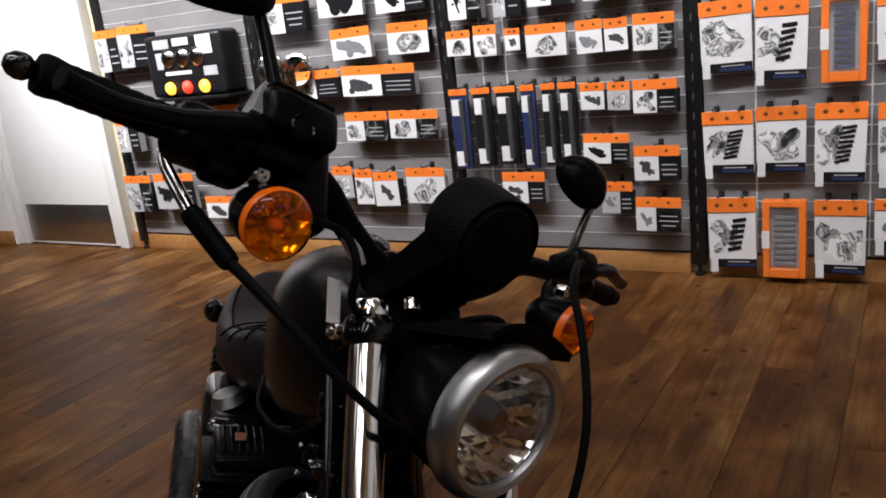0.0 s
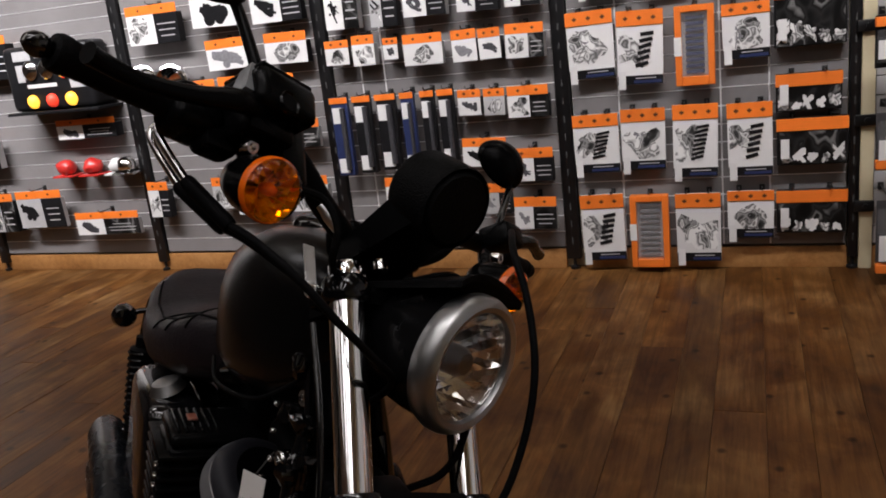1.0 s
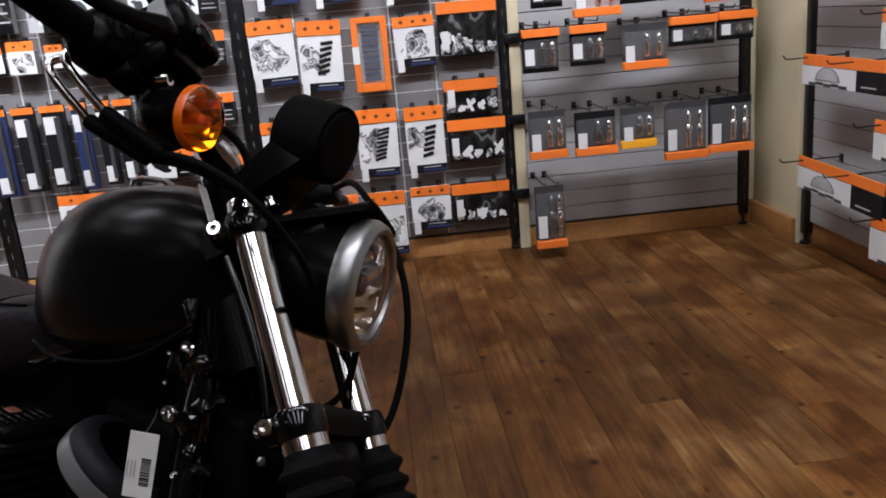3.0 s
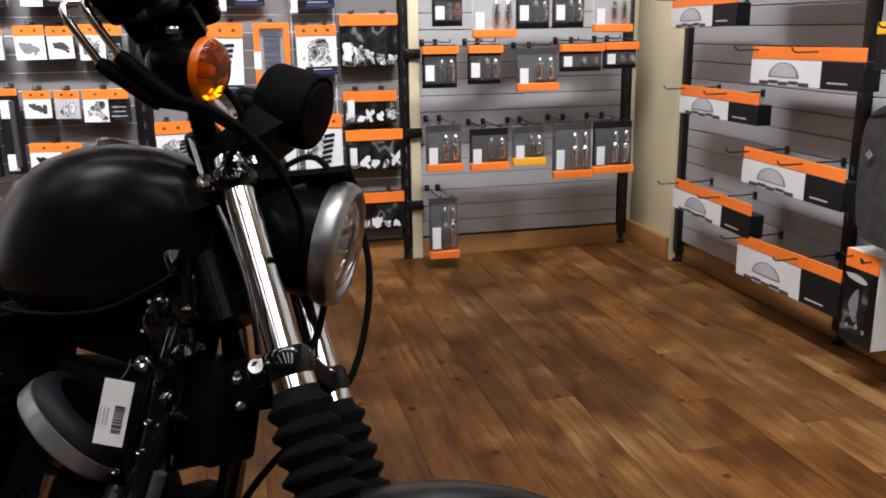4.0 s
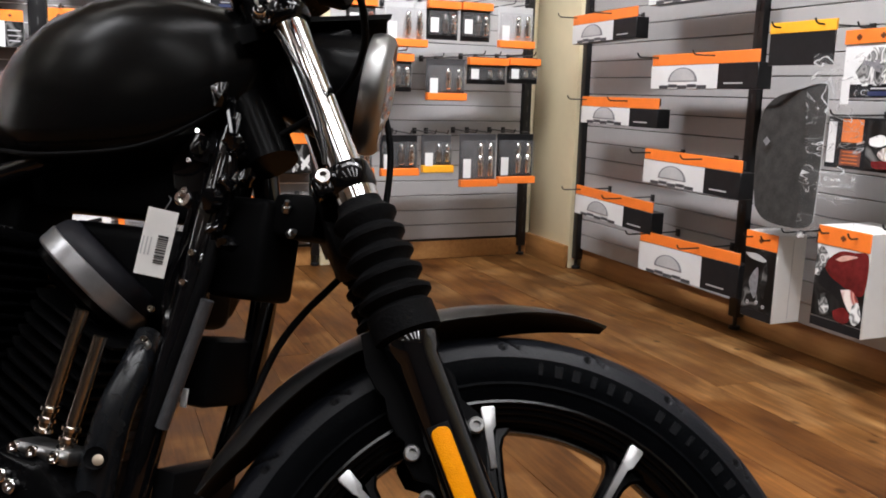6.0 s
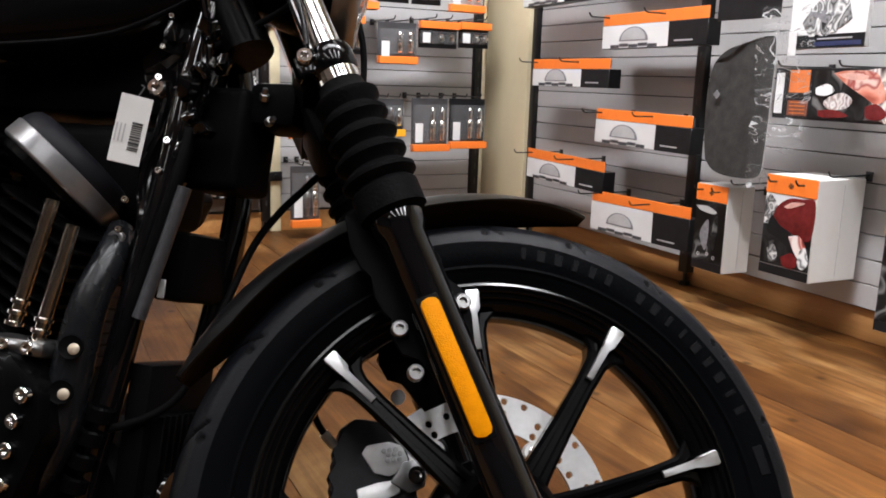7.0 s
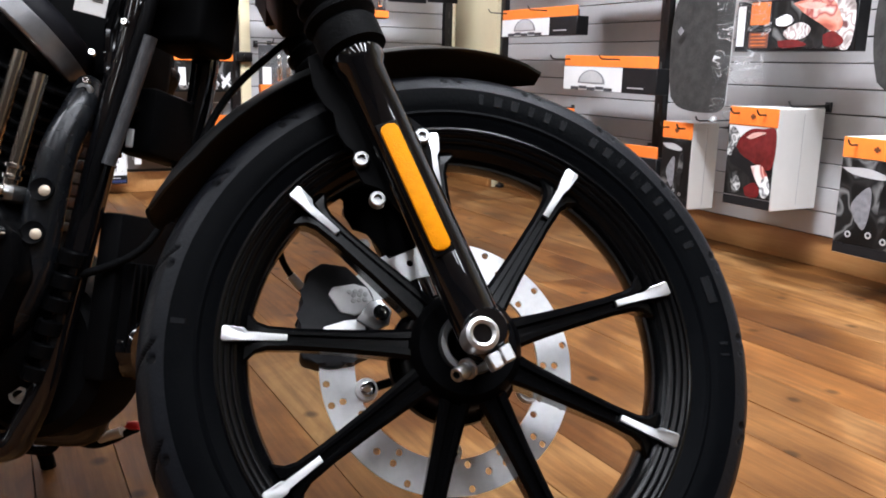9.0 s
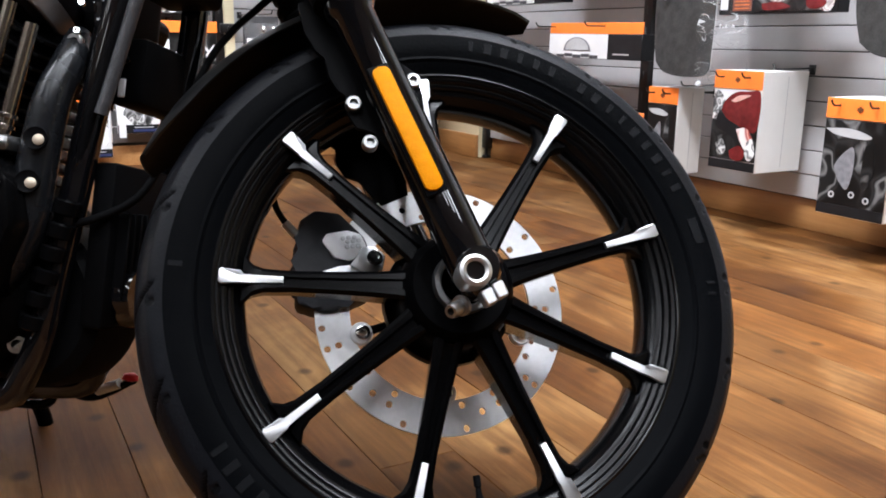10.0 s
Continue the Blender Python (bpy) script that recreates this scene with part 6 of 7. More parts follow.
# handlebar, risers and controls
bar_r = [(0.0, -0.01, 0.792), (0.004, -0.06, 0.795), (0.014, -0.115, 0.818), (0.020, -0.165, 0.856), (0.012, -0.22, 0.868), (0.003, -0.30, 0.862), (0.0, -0.418, 0.862)]
bar_l = [(0.0, -0.012, 0.792), (0.004, 0.04, 0.795), (0.014, 0.10, 0.818), (0.010, 0.16, 0.856), (0.0, 0.24, 0.872), (-0.02, 0.34, 0.885), (-0.04, 0.47, 0.897)]
fpart("handlebar", tube(bar_r, 0.0135, 16, tube(bar_l, 0.0128, 16)), "matt", bike, "satin black low handlebar")
for b in (-0.055, 0.035):
    ris = lathe([(0.0, 0.0), (0.019, 0.0), (0.017, 0.05), (0.02, 0.056), (0.0, 0.06)], 20, m=aim((0.0, b, 0.735), (0, 0, 1)))
    join(ris, box((0.045, 0.036, 0.036), (0.0, b, 0.795), 0.008, 2))
    fpart("riser", ris, "black")
grip_ribs = [(0.0, 0.0), (0.0168, 0.0), (0.0168, 0.006)] + [(0.0156 - 0.0006 * (k % 2), 0.008 + 0.005 * k) for k in range(19)] + [(0.0166, 0.104), (0.0166, 0.110), (0.0150, 0.114), (0.008, 0.115)]
fpart("grip", lathe(grip_ribs, 28, m=aim((0.003, -0.305, 0.862), (-0.003, -0.115, 0.0))), "rubber", bike, "finely ribbed rubber grip")
fpart("bar_end", lathe([(0.0, 0.011), (0.005, 0.0105), (0.0092, 0.006), (0.0108, 0.0), (0.0102, -0.005), (0.0072, -0.009), (0.0072, -0.018)], 24, m=aim((-0.002, -0.431, 0.863), (0, -1, 0))), "gloss", bike, "small rounded bar end")
fpart("grip", lathe(grip_ribs, 24, m=aim((-0.022, 0.345, 0.886), (-0.02, 0.12, 0.011))), "rubber", bike, "ribbed rubber grip")
sw = box((0.05, 0.055, 0.05), (0.006, -0.286, 0.858), 0.016, 3)
box((0.03, 0.04, 0.028), (0.012, -0.262, 0.835), 0.008, 2, sw)
fpart("switch_housing", sw, "black")
fpart("switch_housing", box((0.05, 0.055, 0.05), (-0.012, 0.315, 0.88), 0.016, 3), "black")
mc = box((0.062, 0.075, 0.042), (0.052, -0.228, 0.872), 0.010, 3)
box((0.04, 0.06, 0.03), (0.045, -0.235, 0.845), 0.008, 2, mc)
box((0.06, 0.05, 0.10), (0.02, -0.195, 0.84), 0.012, 3, mc)
master = fpart("brake_reservoir", mc, "black", bike, "satin black brake reservoir")
fpart("reservoir_window", lathe([(0.0, 0.003), (0.0085, 0.003), (0.011, 0.001), (0.0115, -0.002)], 20, m=aim((0.083, -0.235, 0.858), (1, 0, 0))), "matt", master)
fpart("window_ring", lathe([(0.0098, 0.002), (0.0112, 0.0036), (0.0124, 0.002), (0.0124, -0.002)], 24, m=aim((0.083, -0.235, 0.858), (1, 0, 0))), "rim_black", master, "thin dark window ring")
cap = loft([[(0.058 + w * (0.012 - 0.004 * u), -0.262 + 0.008 * u + q * (0.014 - 0.005 * u), 0.862 + 0.034 * u + 0.002 * w) for w, q in ((-1, -1), (1, -1), (1, 1), (-1, 1))] for u in (0.0, 0.5, 0.85, 1.0)])
fpart("plastic_cap", cap, "clear_cap", master, "small grey clear plastic cap")
fpart("reservoir_lid", box((0.054, 0.066, 0.005), (0.052, -0.228, 0.8935), 0.0022), "matt", master)
lev = tube([(0.062, -0.255, 0.852), (0.066, -0.285, 0.846), (0.058, -0.325, 0.838), (0.050, -0.37, 0.834), (0.050, -0.405, 0.834), (0.053, -0.422, 0.834)], [0.010, 0.010, 0.0075, 0.0068, 0.0075, 0.0085], 12)
for v in lev.verts:
    v.co.z = 0.838 + (v.co.z - 0.838) * 1.15
fpart("brake_lever", lev, "black", bike, "satin black brake lever")
fpart("clutch_lever", tube([(0.035, 0.28, 0.875), (0.045, 0.315, 0.88), (0.032, 0.36, 0.883), (0.024, 0.385, 0.885)], [0.009, 0.010, 0.0085, 0.010], 10), "gloss", bike, "black clutch lever")
fpart("clutch_bracket", box((0.05, 0.05, 0.035), (0.03, 0.255, 0.874), 0.008, 2), "black")

# throttle cables with chrome elbows
for k, off in enumerate(((0.0, 0.0, 0.0), (-0.022, 0.010, 0.006))):
    o = Vector(off)
    elbow = [Vector((-0.004, -0.285, 0.868 - 0.012 * k)) + o * (1 - 0.4 * k), Vector((-0.021, -0.295, 0.858)) + o, Vector((-0.024, -0.294, 0.842)) + o, Vector((-0.013, -0.272, 0.800)) + o]
    fpart("cable_elbow", tube(elbow, 0.0042, 10), "chrome", bike, "chrome throttle cable elbow")
    ferr = [Vector((-0.013, -0.272, 0.800)) + o, Vector((0.018, -0.250, 0.752)) + o * 0.7]
    fpart("cable_ferrule", tube([ferr[0], ferr[0].lerp(ferr[1], 0.06), ferr[0].lerp(ferr[1], 0.94), ferr[1]], [0.0055, 0.0078, 0.0078, 0.0058], 14, smooth=2), "matt", bike, "black cable ferrule")
    run = [Vector((0.018, -0.250, 0.752)) + o * 0.7, Vector((0.044, -0.252, 0.732)) + o * 0.5, Vector((0.065, -0.244, 0.709)) + o * 0.3, Vector((0.080, -0.225, 0.684)), Vector((0.088, -0.192, 0.654)), Vector((0.084, -0.140, 0.630)), Vector((0.060, -0.080, 0.622)), Vector((0.010, -0.040, 0.618)), Vector((-0.09, -0.03, 0.60))]
    fpart("throttle_cable", tube(run, 0.0040, 10), "rubber", bike, "black throttle cable")
clutch = [(0.05, 0.245, 0.872), (0.095, 0.16, 0.835), (0.117, 0.113, 0.79), (0.132, 0.100, 0.72), (0.128, 0.100, 0.64), (0.099, 0.104, 0.565), (0.050, 0.102, 0.495), (-0.026, 0.090, 0.453), (-0.070, 0.085, 0.431), (-0.118, 0.080, 0.397), (-0.19, 0.065, 0.32), (-0.26, 0.07, 0.26), (-0.36, 0.09, 0.27), (-0.44, 0.11, 0.31)]
fpart("clutch_cable", tube(clutch, 0.0046, 10), "rubber", bike, "black clutch cable in a wide loop")
fpart("signal_wire", tube([(0.036, -0.215, 0.80), (0.055, -0.165, 0.795), (0.062, -0.15, 0.765), (0.045, -0.14, 0.74), (0.02, -0.11, 0.735)], 0.0042, 8), "rubber")
fpart("brake_line", tube([(0.036, -0.142, 0.800), (0.040, -0.134, 0.787), (0.043, -0.127, 0.774)], [0.0055, 0.0075, 0.005], 10), "machined", bike, "short bright brake line fitting")
fpart("loom", tube([(0.03, 0.05, 0.70), (0.07, 0.055, 0.63), (0.045, 0.06, 0.57), (0.02, 0.05, 0.54), (-0.02, 0.04, 0.53)], 0.0045, 8), "rubber")

# turn signals, mirrors
sig_parts = [(0.0, -0.062), (0.012, -0.060), (0.021, -0.052), (0.0275, -0.034), (0.0295, -0.012), (0.0295, 0.0), (0.026, 0.0)]
lens_parts = [(0.0288, -0.004), (0.0300, 0.0), (0.0300, 0.006), (0.0275, 0.012), (0.020, 0.0165), (0.010, 0.019), (0.0, 0.0195)]
for b, spot, root in ((-1, Vector((0.054, -0.234, 0.780)), Vector((0.02, -0.242, 0.838))), (1, Vector((0.073, 0.172, 0.766)), Vector((0.03, 0.20, 0.835)))):
    sm = aim(spot, AHEAD + Vector((0, 0.10 * b, 0)))
    s = fpart("turn_signal", lathe(sig_parts, 32, m=sm), "black", bike, "black turn signal housing")
    fpart("signal_lens", lathe(lens_parts, 40, m=sm), "amber", s, "amber turn signal lens").visible_shadow = False
    fpart("lens_rim", lathe([(0.0292, -0.004), (0.0312, -0.002), (0.0314, 0.004), (0.0300, 0.0065), (0.0285, 0.004)], 40, m=sm), "lens_rim", s, "amber lens rim")
    inner = bmesh.new()
    steps = [(0.0015, -0.020), (0.008, -0.0185), (0.0145, -0.0145), (0.0205, -0.008), (0.0265, 0.0)]
    loops = [[inner.verts.new((r * math.cos(2 * math.pi * q / 18), r * math.sin(2 * math.pi * q / 18), z + 0.0022 * ((q * 5 + k * 3) % 3 - 1) * (k < 4))) for q in range(18)] for k, (r, z) in enumerate(steps)]
    for one, two in zip(loops, loops[1:]):
        for q in range(18):
            inner.faces.new((one[q], one[(q + 1) % 18], two[(q + 1) % 18], two[q]))
    part("signal_bowl", join(None, inner, sm), M["signal_bowl"], s, "small faceted mirror bowl", FORK, False)
    fpart("signal_bulb", lathe([(0.0, 0.004), (0.004, 0.002), (0.0055, -0.003), (0.005, -0.012), (0.0, -0.014)], 16, m=sm), "reflector", s, "amber bulb")
    stalk = tube([spot - 0.03 * AHEAD, spot - 0.035 * AHEAD + Vector((0, 0, 0.03)), root], 0.009, 10)
    fpart("signal_stalk", stalk, "black", s)
    fpart("stalk_bolt", bolt(root + Vector((0.012, 0, -0.008)), (1, 0, -0.4), 0.008, 0.012), "chrome", s, "chrome stalk bolt")
mir = tube([(0.050, -0.236, 0.880), (0.050, -0.240, 0.905), (0.041, -0.250, 0.965), (0.034, -0.258, 0.995), (0.020, -0.268, 1.015)], [0.0072, 0.0066, 0.006, 0.006, 0.006], 12)
mirror_r = fpart("mirror_stem", mir, "black", bike, "black mirror stem")
fpart("mirror_knuckle", lathe([(0.0, 0.0), (0.012, 0.0), (0.013, 0.012), (0.008, 0.022), (0.0, 0.024)], 16, m=aim((0.045, -0.236, 0.878), (0, 0, 1))), "gloss", mirror_r)


def mirror_head(spot, way, w, h, turn):
    own = bmesh.new()
    bmesh.ops.create_uvsphere(own, u_segments=28, v_segments=14, radius=1)
    for v in own.verts:
        z = v.co.z
        v.co = Vector((v.co.x * w * (1 - 0.15 * v.co.y), v.co.y * h, (z * 0.028 if z > 0 else z * 0.004)))
    return join(None, own, aim(spot, way, turn))


fpart("mirror_head", mirror_head((0.030, -0.311, 1.000), (0.85, -0.1, 0.25), 0.072, 0.044, radians(14)), "matt", mirror_r, "black mirror back")
mir2 = tube([(0.03, 0.245, 0.885), (0.034, 0.262, 0.915), (0.034, 0.290, 0.955), (0.032, 0.318, 0.988), (0.030, 0.322, 1.000), (0.030, 0.305, 1.006)], 0.0058, 12)
mirror_l = fpart("mirror_stem", mir2, "gloss", bike, "black mirror stem")
fpart("mirror_head", mirror_head((0.030, 0.292, 1.008), (0.6, -0.4, -0.1), 0.042, 0.033, radians(-50)), "black", mirror_l, "black mirror back")

# white hang tags
fpart("stub_tag", box((0.002, 0.016, 0.044), (-0.0035, -0.119, 0.752), 0.0004, 1), "bright_tag", bike, "small white plastic tag")

# frame
neck = tube([(-0.36, 0.0, 0.80), (-0.455, 0.0, 0.945)], 0.034, 20, smooth=0)
cpart("steering_neck", neck, "black", bike, "satin black steering neck")
for y in (-0.062, 0.062):
    lead = 0.022 if y > 0 else 0.0
    cpart("down_tube", tube([(-0.40, y * 0.35, 0.85), (-0.398 + lead * 0.6, y * 0.75, 0.74), (-0.402 + lead, y * 0.9, 0.63), (-0.418 + lead, y, 0.50), (-0.440 + lead * 0.6, y, 0.345), (-0.47, y, 0.20), (-0.56, y, 0.155), (-1.05, y, 0.155)], 0.0165, 14), "gloss", bike, "gloss black frame tube")
    cpart("top_tube", tube([(-0.41, y * 0.3, 0.87), (-0.60, y * 0.6, 0.80), (-0.9, y * 1.2, 0.70), (-1.25, y * 1.7, 0.62)], 0.015, 12), "gloss")
    cpart("rear_strut", tube([(-0.95, y * 1.5, 0.68), (-1.0, y * 1.5, 0.40), (-1.05, y * 1.3, 0.16)], 0.015, 12), "gloss")
    cpart("swing_arm", tube([(-0.98, y * 1.4, 0.33), (-1.25, y * 1.8, 0.32), (-1.515, y * 2.0, 0.31)], 0.018, 12), "black")
gus = prism([(-0.39, 0.86), (-0.50, 0.83), (-0.48, 0.76), (-0.40, 0.72)], 0.05, 0.006)
for v in gus.verts:
    v.co = Vector((v.co.x, v.co.z, v.co.y))
cpart("neck_gusset", gus, "gloss")
bolts("frame_bolt", (((-0.438, -0.03, 0.815), (0.2, -1, 0.1), 0.011, 0.012), ((-0.432, -0.05, 0.744), (0.2, -1, 0.1), 0.011, 0.014), ((-0.41, -0.035, 0.86), (0.3, -1, 0.1), 0.008, 0.010), ((-0.406, -0.03, 0.738), (0.6, -0.8, 0.1), 0.007, 0.010), ((-0.39, -0.045, 0.70), (0.6, -0.8, 0.1), 0.007, 0.010)), "chrome", bike, "bright frame bolt", cpart)
bolts("frame_bolt", (((-0.450, -0.062, 0.572), (0.3, -1, 0.0), 0.0095, 0.010),), "satin", bike, "dull frame bolt", cpart)
tab = prism([(-0.470, 0.838), (-0.446, 0.862), (-0.428, 0.850), (-0.416, 0.806), (-0.426, 0.792), (-0.450, 0.796)], 0.006, 0.001)
for v in tab.verts:
    v.co = Vector((v.co.x, -0.028 + v.co.z, v.co.y))
cpart("engine_tab", tab, "cover", bike, "dark grey engine mounting tab")
cpart("front_cover", box((0.080, 0.078, 0.117), (-0.370, 0.004, 0.6985), 0.010, 3), "matt")
cpart("line_bracket", box((0.062, 0.070, 0.050), (-0.306, 0.012, 0.742), 0.010, 2), "matt")
cpart("under_tank_tray", box((0.32, 0.085, 0.085), (-0.60, 0.028, 0.765), 0.012, 2), "matt")
cpart("side_cover", box((0.25, 0.10, 0.15), (-0.845, 0.02, 0.682), 0.016, 3), "matt")
for spot, way in (((-0.314, -0.024, 0.745), (0.3, -0.5, 0.8)), ((-0.304, -0.026, 0.719), (0.8, -0.5, 0.3))):
    cpart("line_fitting", lathe([(0.0, 0.014), (0.003, 0.014), (0.0035, 0.008), (0.0055, 0.007), (0.0055, 0.0), (0.0, 0.0)], 6, m=aim(spot, way)), "satin", bike, "dull brake line fitting")
cpart("cylinder_head", box((0.21, 0.11, 0.118), (-0.55, 0.035, 0.652), 0.018, 3), "matt")
cpart("coil_cover", box((0.050, 0.10, 0.080), (-0.405, 0.02, 0.550), 0.010, 2), "matt")
reg = box((0.03, 0.12, 0.19), (-0.405, 0.01, 0.345), 0.005, 2)
regulator = cpart("regulator", reg, "matt", bike, "finned black voltage regulator")
for k in range(9):
    cpart("fin", box((0.018, 0.0035, 0.10), (-0.384, -0.035 + 0.011 * k, 0.335), 0.001, 1), "matt", regulator)
oilf = lathe([(0.0, 0.0), (0.033, 0.002), (0.038, 0.010), (0.038, 0.085), (0.034, 0.095), (0.0, 0.096)], 28, m=aim((-0.465, 0.0, 0.285), (1, 0, 0.05)))
cpart("oil_filter", oilf, "gloss", bike, "gloss black oil filter")
for off in (0.0, 0.013):
    lst = tube([(-0.425 + off, -0.070, 0.42), (-0.413 + off, -0.072, 0.49), (-0.401 + off, -0.070, 0.545), (-0.380 + off, -0.070, 0.635), (-0.376 + off, -0.060, 0.70)][1 if off else 0:4 if off else 5], 0.0075, 12)
    cpart("frame_hose", lst, "braid" if off else "matt", bike, "grey braided sleeve along the frame tube" if off else "black hose along the frame tube")
for k in range(6):
    cpart("hose_clamp", lathe([(0.012, 0.0), (0.0155, 0.002), (0.0155, 0.016), (0.012, 0.018)], 14, m=aim((-0.432 - 0.006 * k, -0.074, 0.375 - 0.026 * k), (0.22, 0, 1))), "black")
cpart("sleeve_label", box((0.009, 0.003, 0.021), (-0.3896, -0.0552, 0.5237), 0.001, 1), "grey_card", bike, "small grey label on the hose")

rndw = random.Random(8)
# small gloss boxes added beside the down tube for the glints they give
for k in range(9):
    u = k / 8
    spot = Vector((-0.372 - 0.035 * u, -0.048 + rndw.uniform(-0.012, 0.012), 0.80 - 0.24 * u + rndw.uniform(-0.01, 0.01)))
    own = box((0.018, 0.014, 0.02), (0, 0, 0), 0.004, 2)
    cpart("connector", join(None, own, Matrix.Translation(spot) @ Matrix.Rotation(rndw.uniform(-0.8, 0.8), 4, "X") @ Matrix.Rotation(rndw.uniform(-0.8, 0.8), 4, "Y")), "gloss", bike, "gloss black connector added for its glints")
for k in range(3):
    cpart("wiring", tube([(-0.40, -0.03 - 0.01 * k, 0.87), (-0.385 + 0.006 * k, -0.05, 0.78), (-0.39, -0.06 + 0.008 * k, 0.68), (-0.42, -0.05, 0.60 - 0.02 * k)], 0.0042, 8), "gloss", bike, "black wiring")

for k in range(11):
    y = -0.028 - 0.0035 * k
    u = k / 10
    path = [(-0.402 - 0.03 * u + rndw.uniform(-0.01, 0.01), y + rndw.uniform(-0.012, 0.012), 0.84 - 0.20 * u - 0.055 * q + rndw.uniform(-0.008, 0.008)) for q in range(5)]
    cpart("wiring", tube(path, rndw.choice((0.003, 0.0045, 0.006)), 8), "wire", bike, "glossy black wiring")
for k in range(10):
    spot = (-0.398 - 0.05 * rndw.random(), -0.066 - 0.012 * rndw.random(), 0.82 - 0.034 * k)
    cpart("small_bolt", bolt(spot, (0.4, -0.9, 0.1), rndw.choice((0.003, 0.004)), 0.005), "chrome", bike, "small bright bolt")

# more gloss lumps, added where glints are wanted
for k, spot in enumerate(((-0.400, -0.060, 0.867), (-0.372, -0.060, 0.811), (-0.352, -0.058, 0.774), (-0.418, -0.062, 0.806), (-0.385, -0.066, 0.745), (-0.36, -0.06, 0.70))):
    own = lump((0.024, 0.018, 0.030), (0, 0, 0), 0.5, k, 2)
    cpart("connector", join(None, own, Matrix.Translation(spot) @ Matrix.Rotation(0.9 * k, 4, "X") @ Matrix.Rotation(0.6 * k, 4, "Z")), "wire", bike, "gloss black connector added for its glints")
cpart("front_brake_line", tube([(-0.326, -0.075, 0.936), (-0.298, -0.075, 0.903), (-0.27, -0.075, 0.863), (-0.249, -0.075, 0.818), (-0.241, -0.075, 0.792)], 0.0034, 10), "wire", bike, "glossy black brake line beside the fork")

# engine
ENGINE = Vector((-0.66, -0.01, 0.30))
case = lathe([(0.0, 0.10), (0.10, 0.10), (0.135, 0.085), (0.145, 0.06), (0.145, -0.06), (0.135, -0.085), (0.10, -0.10), (0.0, -0.10)], 40, m=Matrix.Translation(ENGINE) @ SIDEWAYS)
for v in case.verts:
    v.co.x = ENGINE.x + (v.co.x - ENGINE.x) * 1.35
cpart("crankcase", case, "wrinkle", bike, "wrinkle black crankcase")
gearcase = prism([(-0.455, 0.41), (-0.445, 0.36), (-0.47, 0.29), (-0.53, 0.22), (-0.68, 0.19), (-0.82, 0.22), (-0.86, 0.30), (-0.83, 0.38), (-0.72, 0.43), (-0.58, 0.445), (-0.50, 0.44)], 0.05, 0.010)
for v in gearcase.verts:
    v.co = Vector((v.co.x, -0.115 - v.co.z, v.co.y))
gc = cpart("cam_cover", gearcase, "black", bike, "satin black cam cover")
bolts("cover_bolt", [((x, -0.141, zz), (0, -1, 0), 0.008, 0.009) for x, zz in ((-0.475, 0.375), (-0.48, 0.31), (-0.54, 0.245), (-0.66, 0.215), (-0.54, 0.42))], "chrome", gc, "bright cover bolt", cpart)
belly = lathe([(0.0, 0.05), (0.085, 0.048), (0.097, 0.036), (0.100, 0.0), (0.097, -0.036), (0.085, -0.048), (0.0, -0.05)], 36, m=Matrix.Translation((-0.50, 0.005, 0.268)) @ SIDEWAYS)
cpart("primary_cover", belly, "matt", bike, "satin black primary cover")
bolts("engine_bolt", (((-0.502, -0.045, 0.224), (0.6, -0.8, 0), 0.012, 0.026), ((-0.53, -0.07, 0.195), (0.6, -0.8, 0), 0.012, 0.022), ((-0.449, 0.060, 0.269), (0.6, -0.8, 0), 0.008, 0.012), ((-0.495, -0.022, 0.334), (0.6, -0.8, 0), 0.008, 0.012), ((-0.475, -0.03, 0.262), (0.6, -0.8, 0), 0.005, 0.01), ((-0.462, -0.03, 0.258), (0.6, -0.8, 0), 0.005, 0.01)), "chrome", bike, "bright engine bolt", cpart)
for tilt, nm in ((22.5, "front_cylinder"), (-22.5, "rear_cylinder")):
    way = Vector((math.sin(radians(tilt)), 0, math.cos(radians(tilt))))
    own = lathe([(0.058, 0.10), (0.058, 0.33)], 20, m=aim(ENGINE, way))
    cyl = cpart(nm, own, "wrinkle", bike, "wrinkle black finned cylinder")
    for k in range(12):
        f = prism([(-0.075, -0.07), (0.075, -0.07), (0.085, -0.05), (0.085, 0.05), (0.075, 0.07), (-0.075, 0.07), (-0.085, 0.05), (-0.085, -0.05)], 0.0035)
        part("fin", join(None, f, aim(ENGINE + way * (0.135 + 0.0165 * k), way)), M["wrinkle"], cyl, "", CHASSIS, False)
    cpart("rocker_box", join(None, box((0.16, 0.09, 0.055), (0, 0, 0), 0.014, 3), aim(ENGINE + Vector((0, 0.075, 0)) + way * 0.37, way)), "black", cyl, "satin black rocker box")
for x0, z0, x1, z1 in ((-0.527, 0.468, -0.504, 0.605), (-0.492, 0.452, -0.472, 0.58)):
    cpart("pushrod_tube", tube([(x0, -0.112, z0), (x1, -0.108, z1)], [0.0075, 0.0075], 14, smooth=2), "pushrod", bike, "dull chrome pushrod tube")
    for k in range(3):
        cpart("pushrod_collar", lathe([(0.007, -0.002), (0.0105, -0.001), (0.0105, 0.003), (0.007, 0.004)], 16, m=aim((x0 + 0.002 * k, -0.112, z0 + 0.012 * k), (0.17, 0, 1))), "chrome", bike, "chrome pushrod collar")
cpart("tappet_block", box((0.085, 0.04, 0.018), (-0.515, -0.105, 0.446), 0.006, 2), "satin", bike, "bright tappet block")
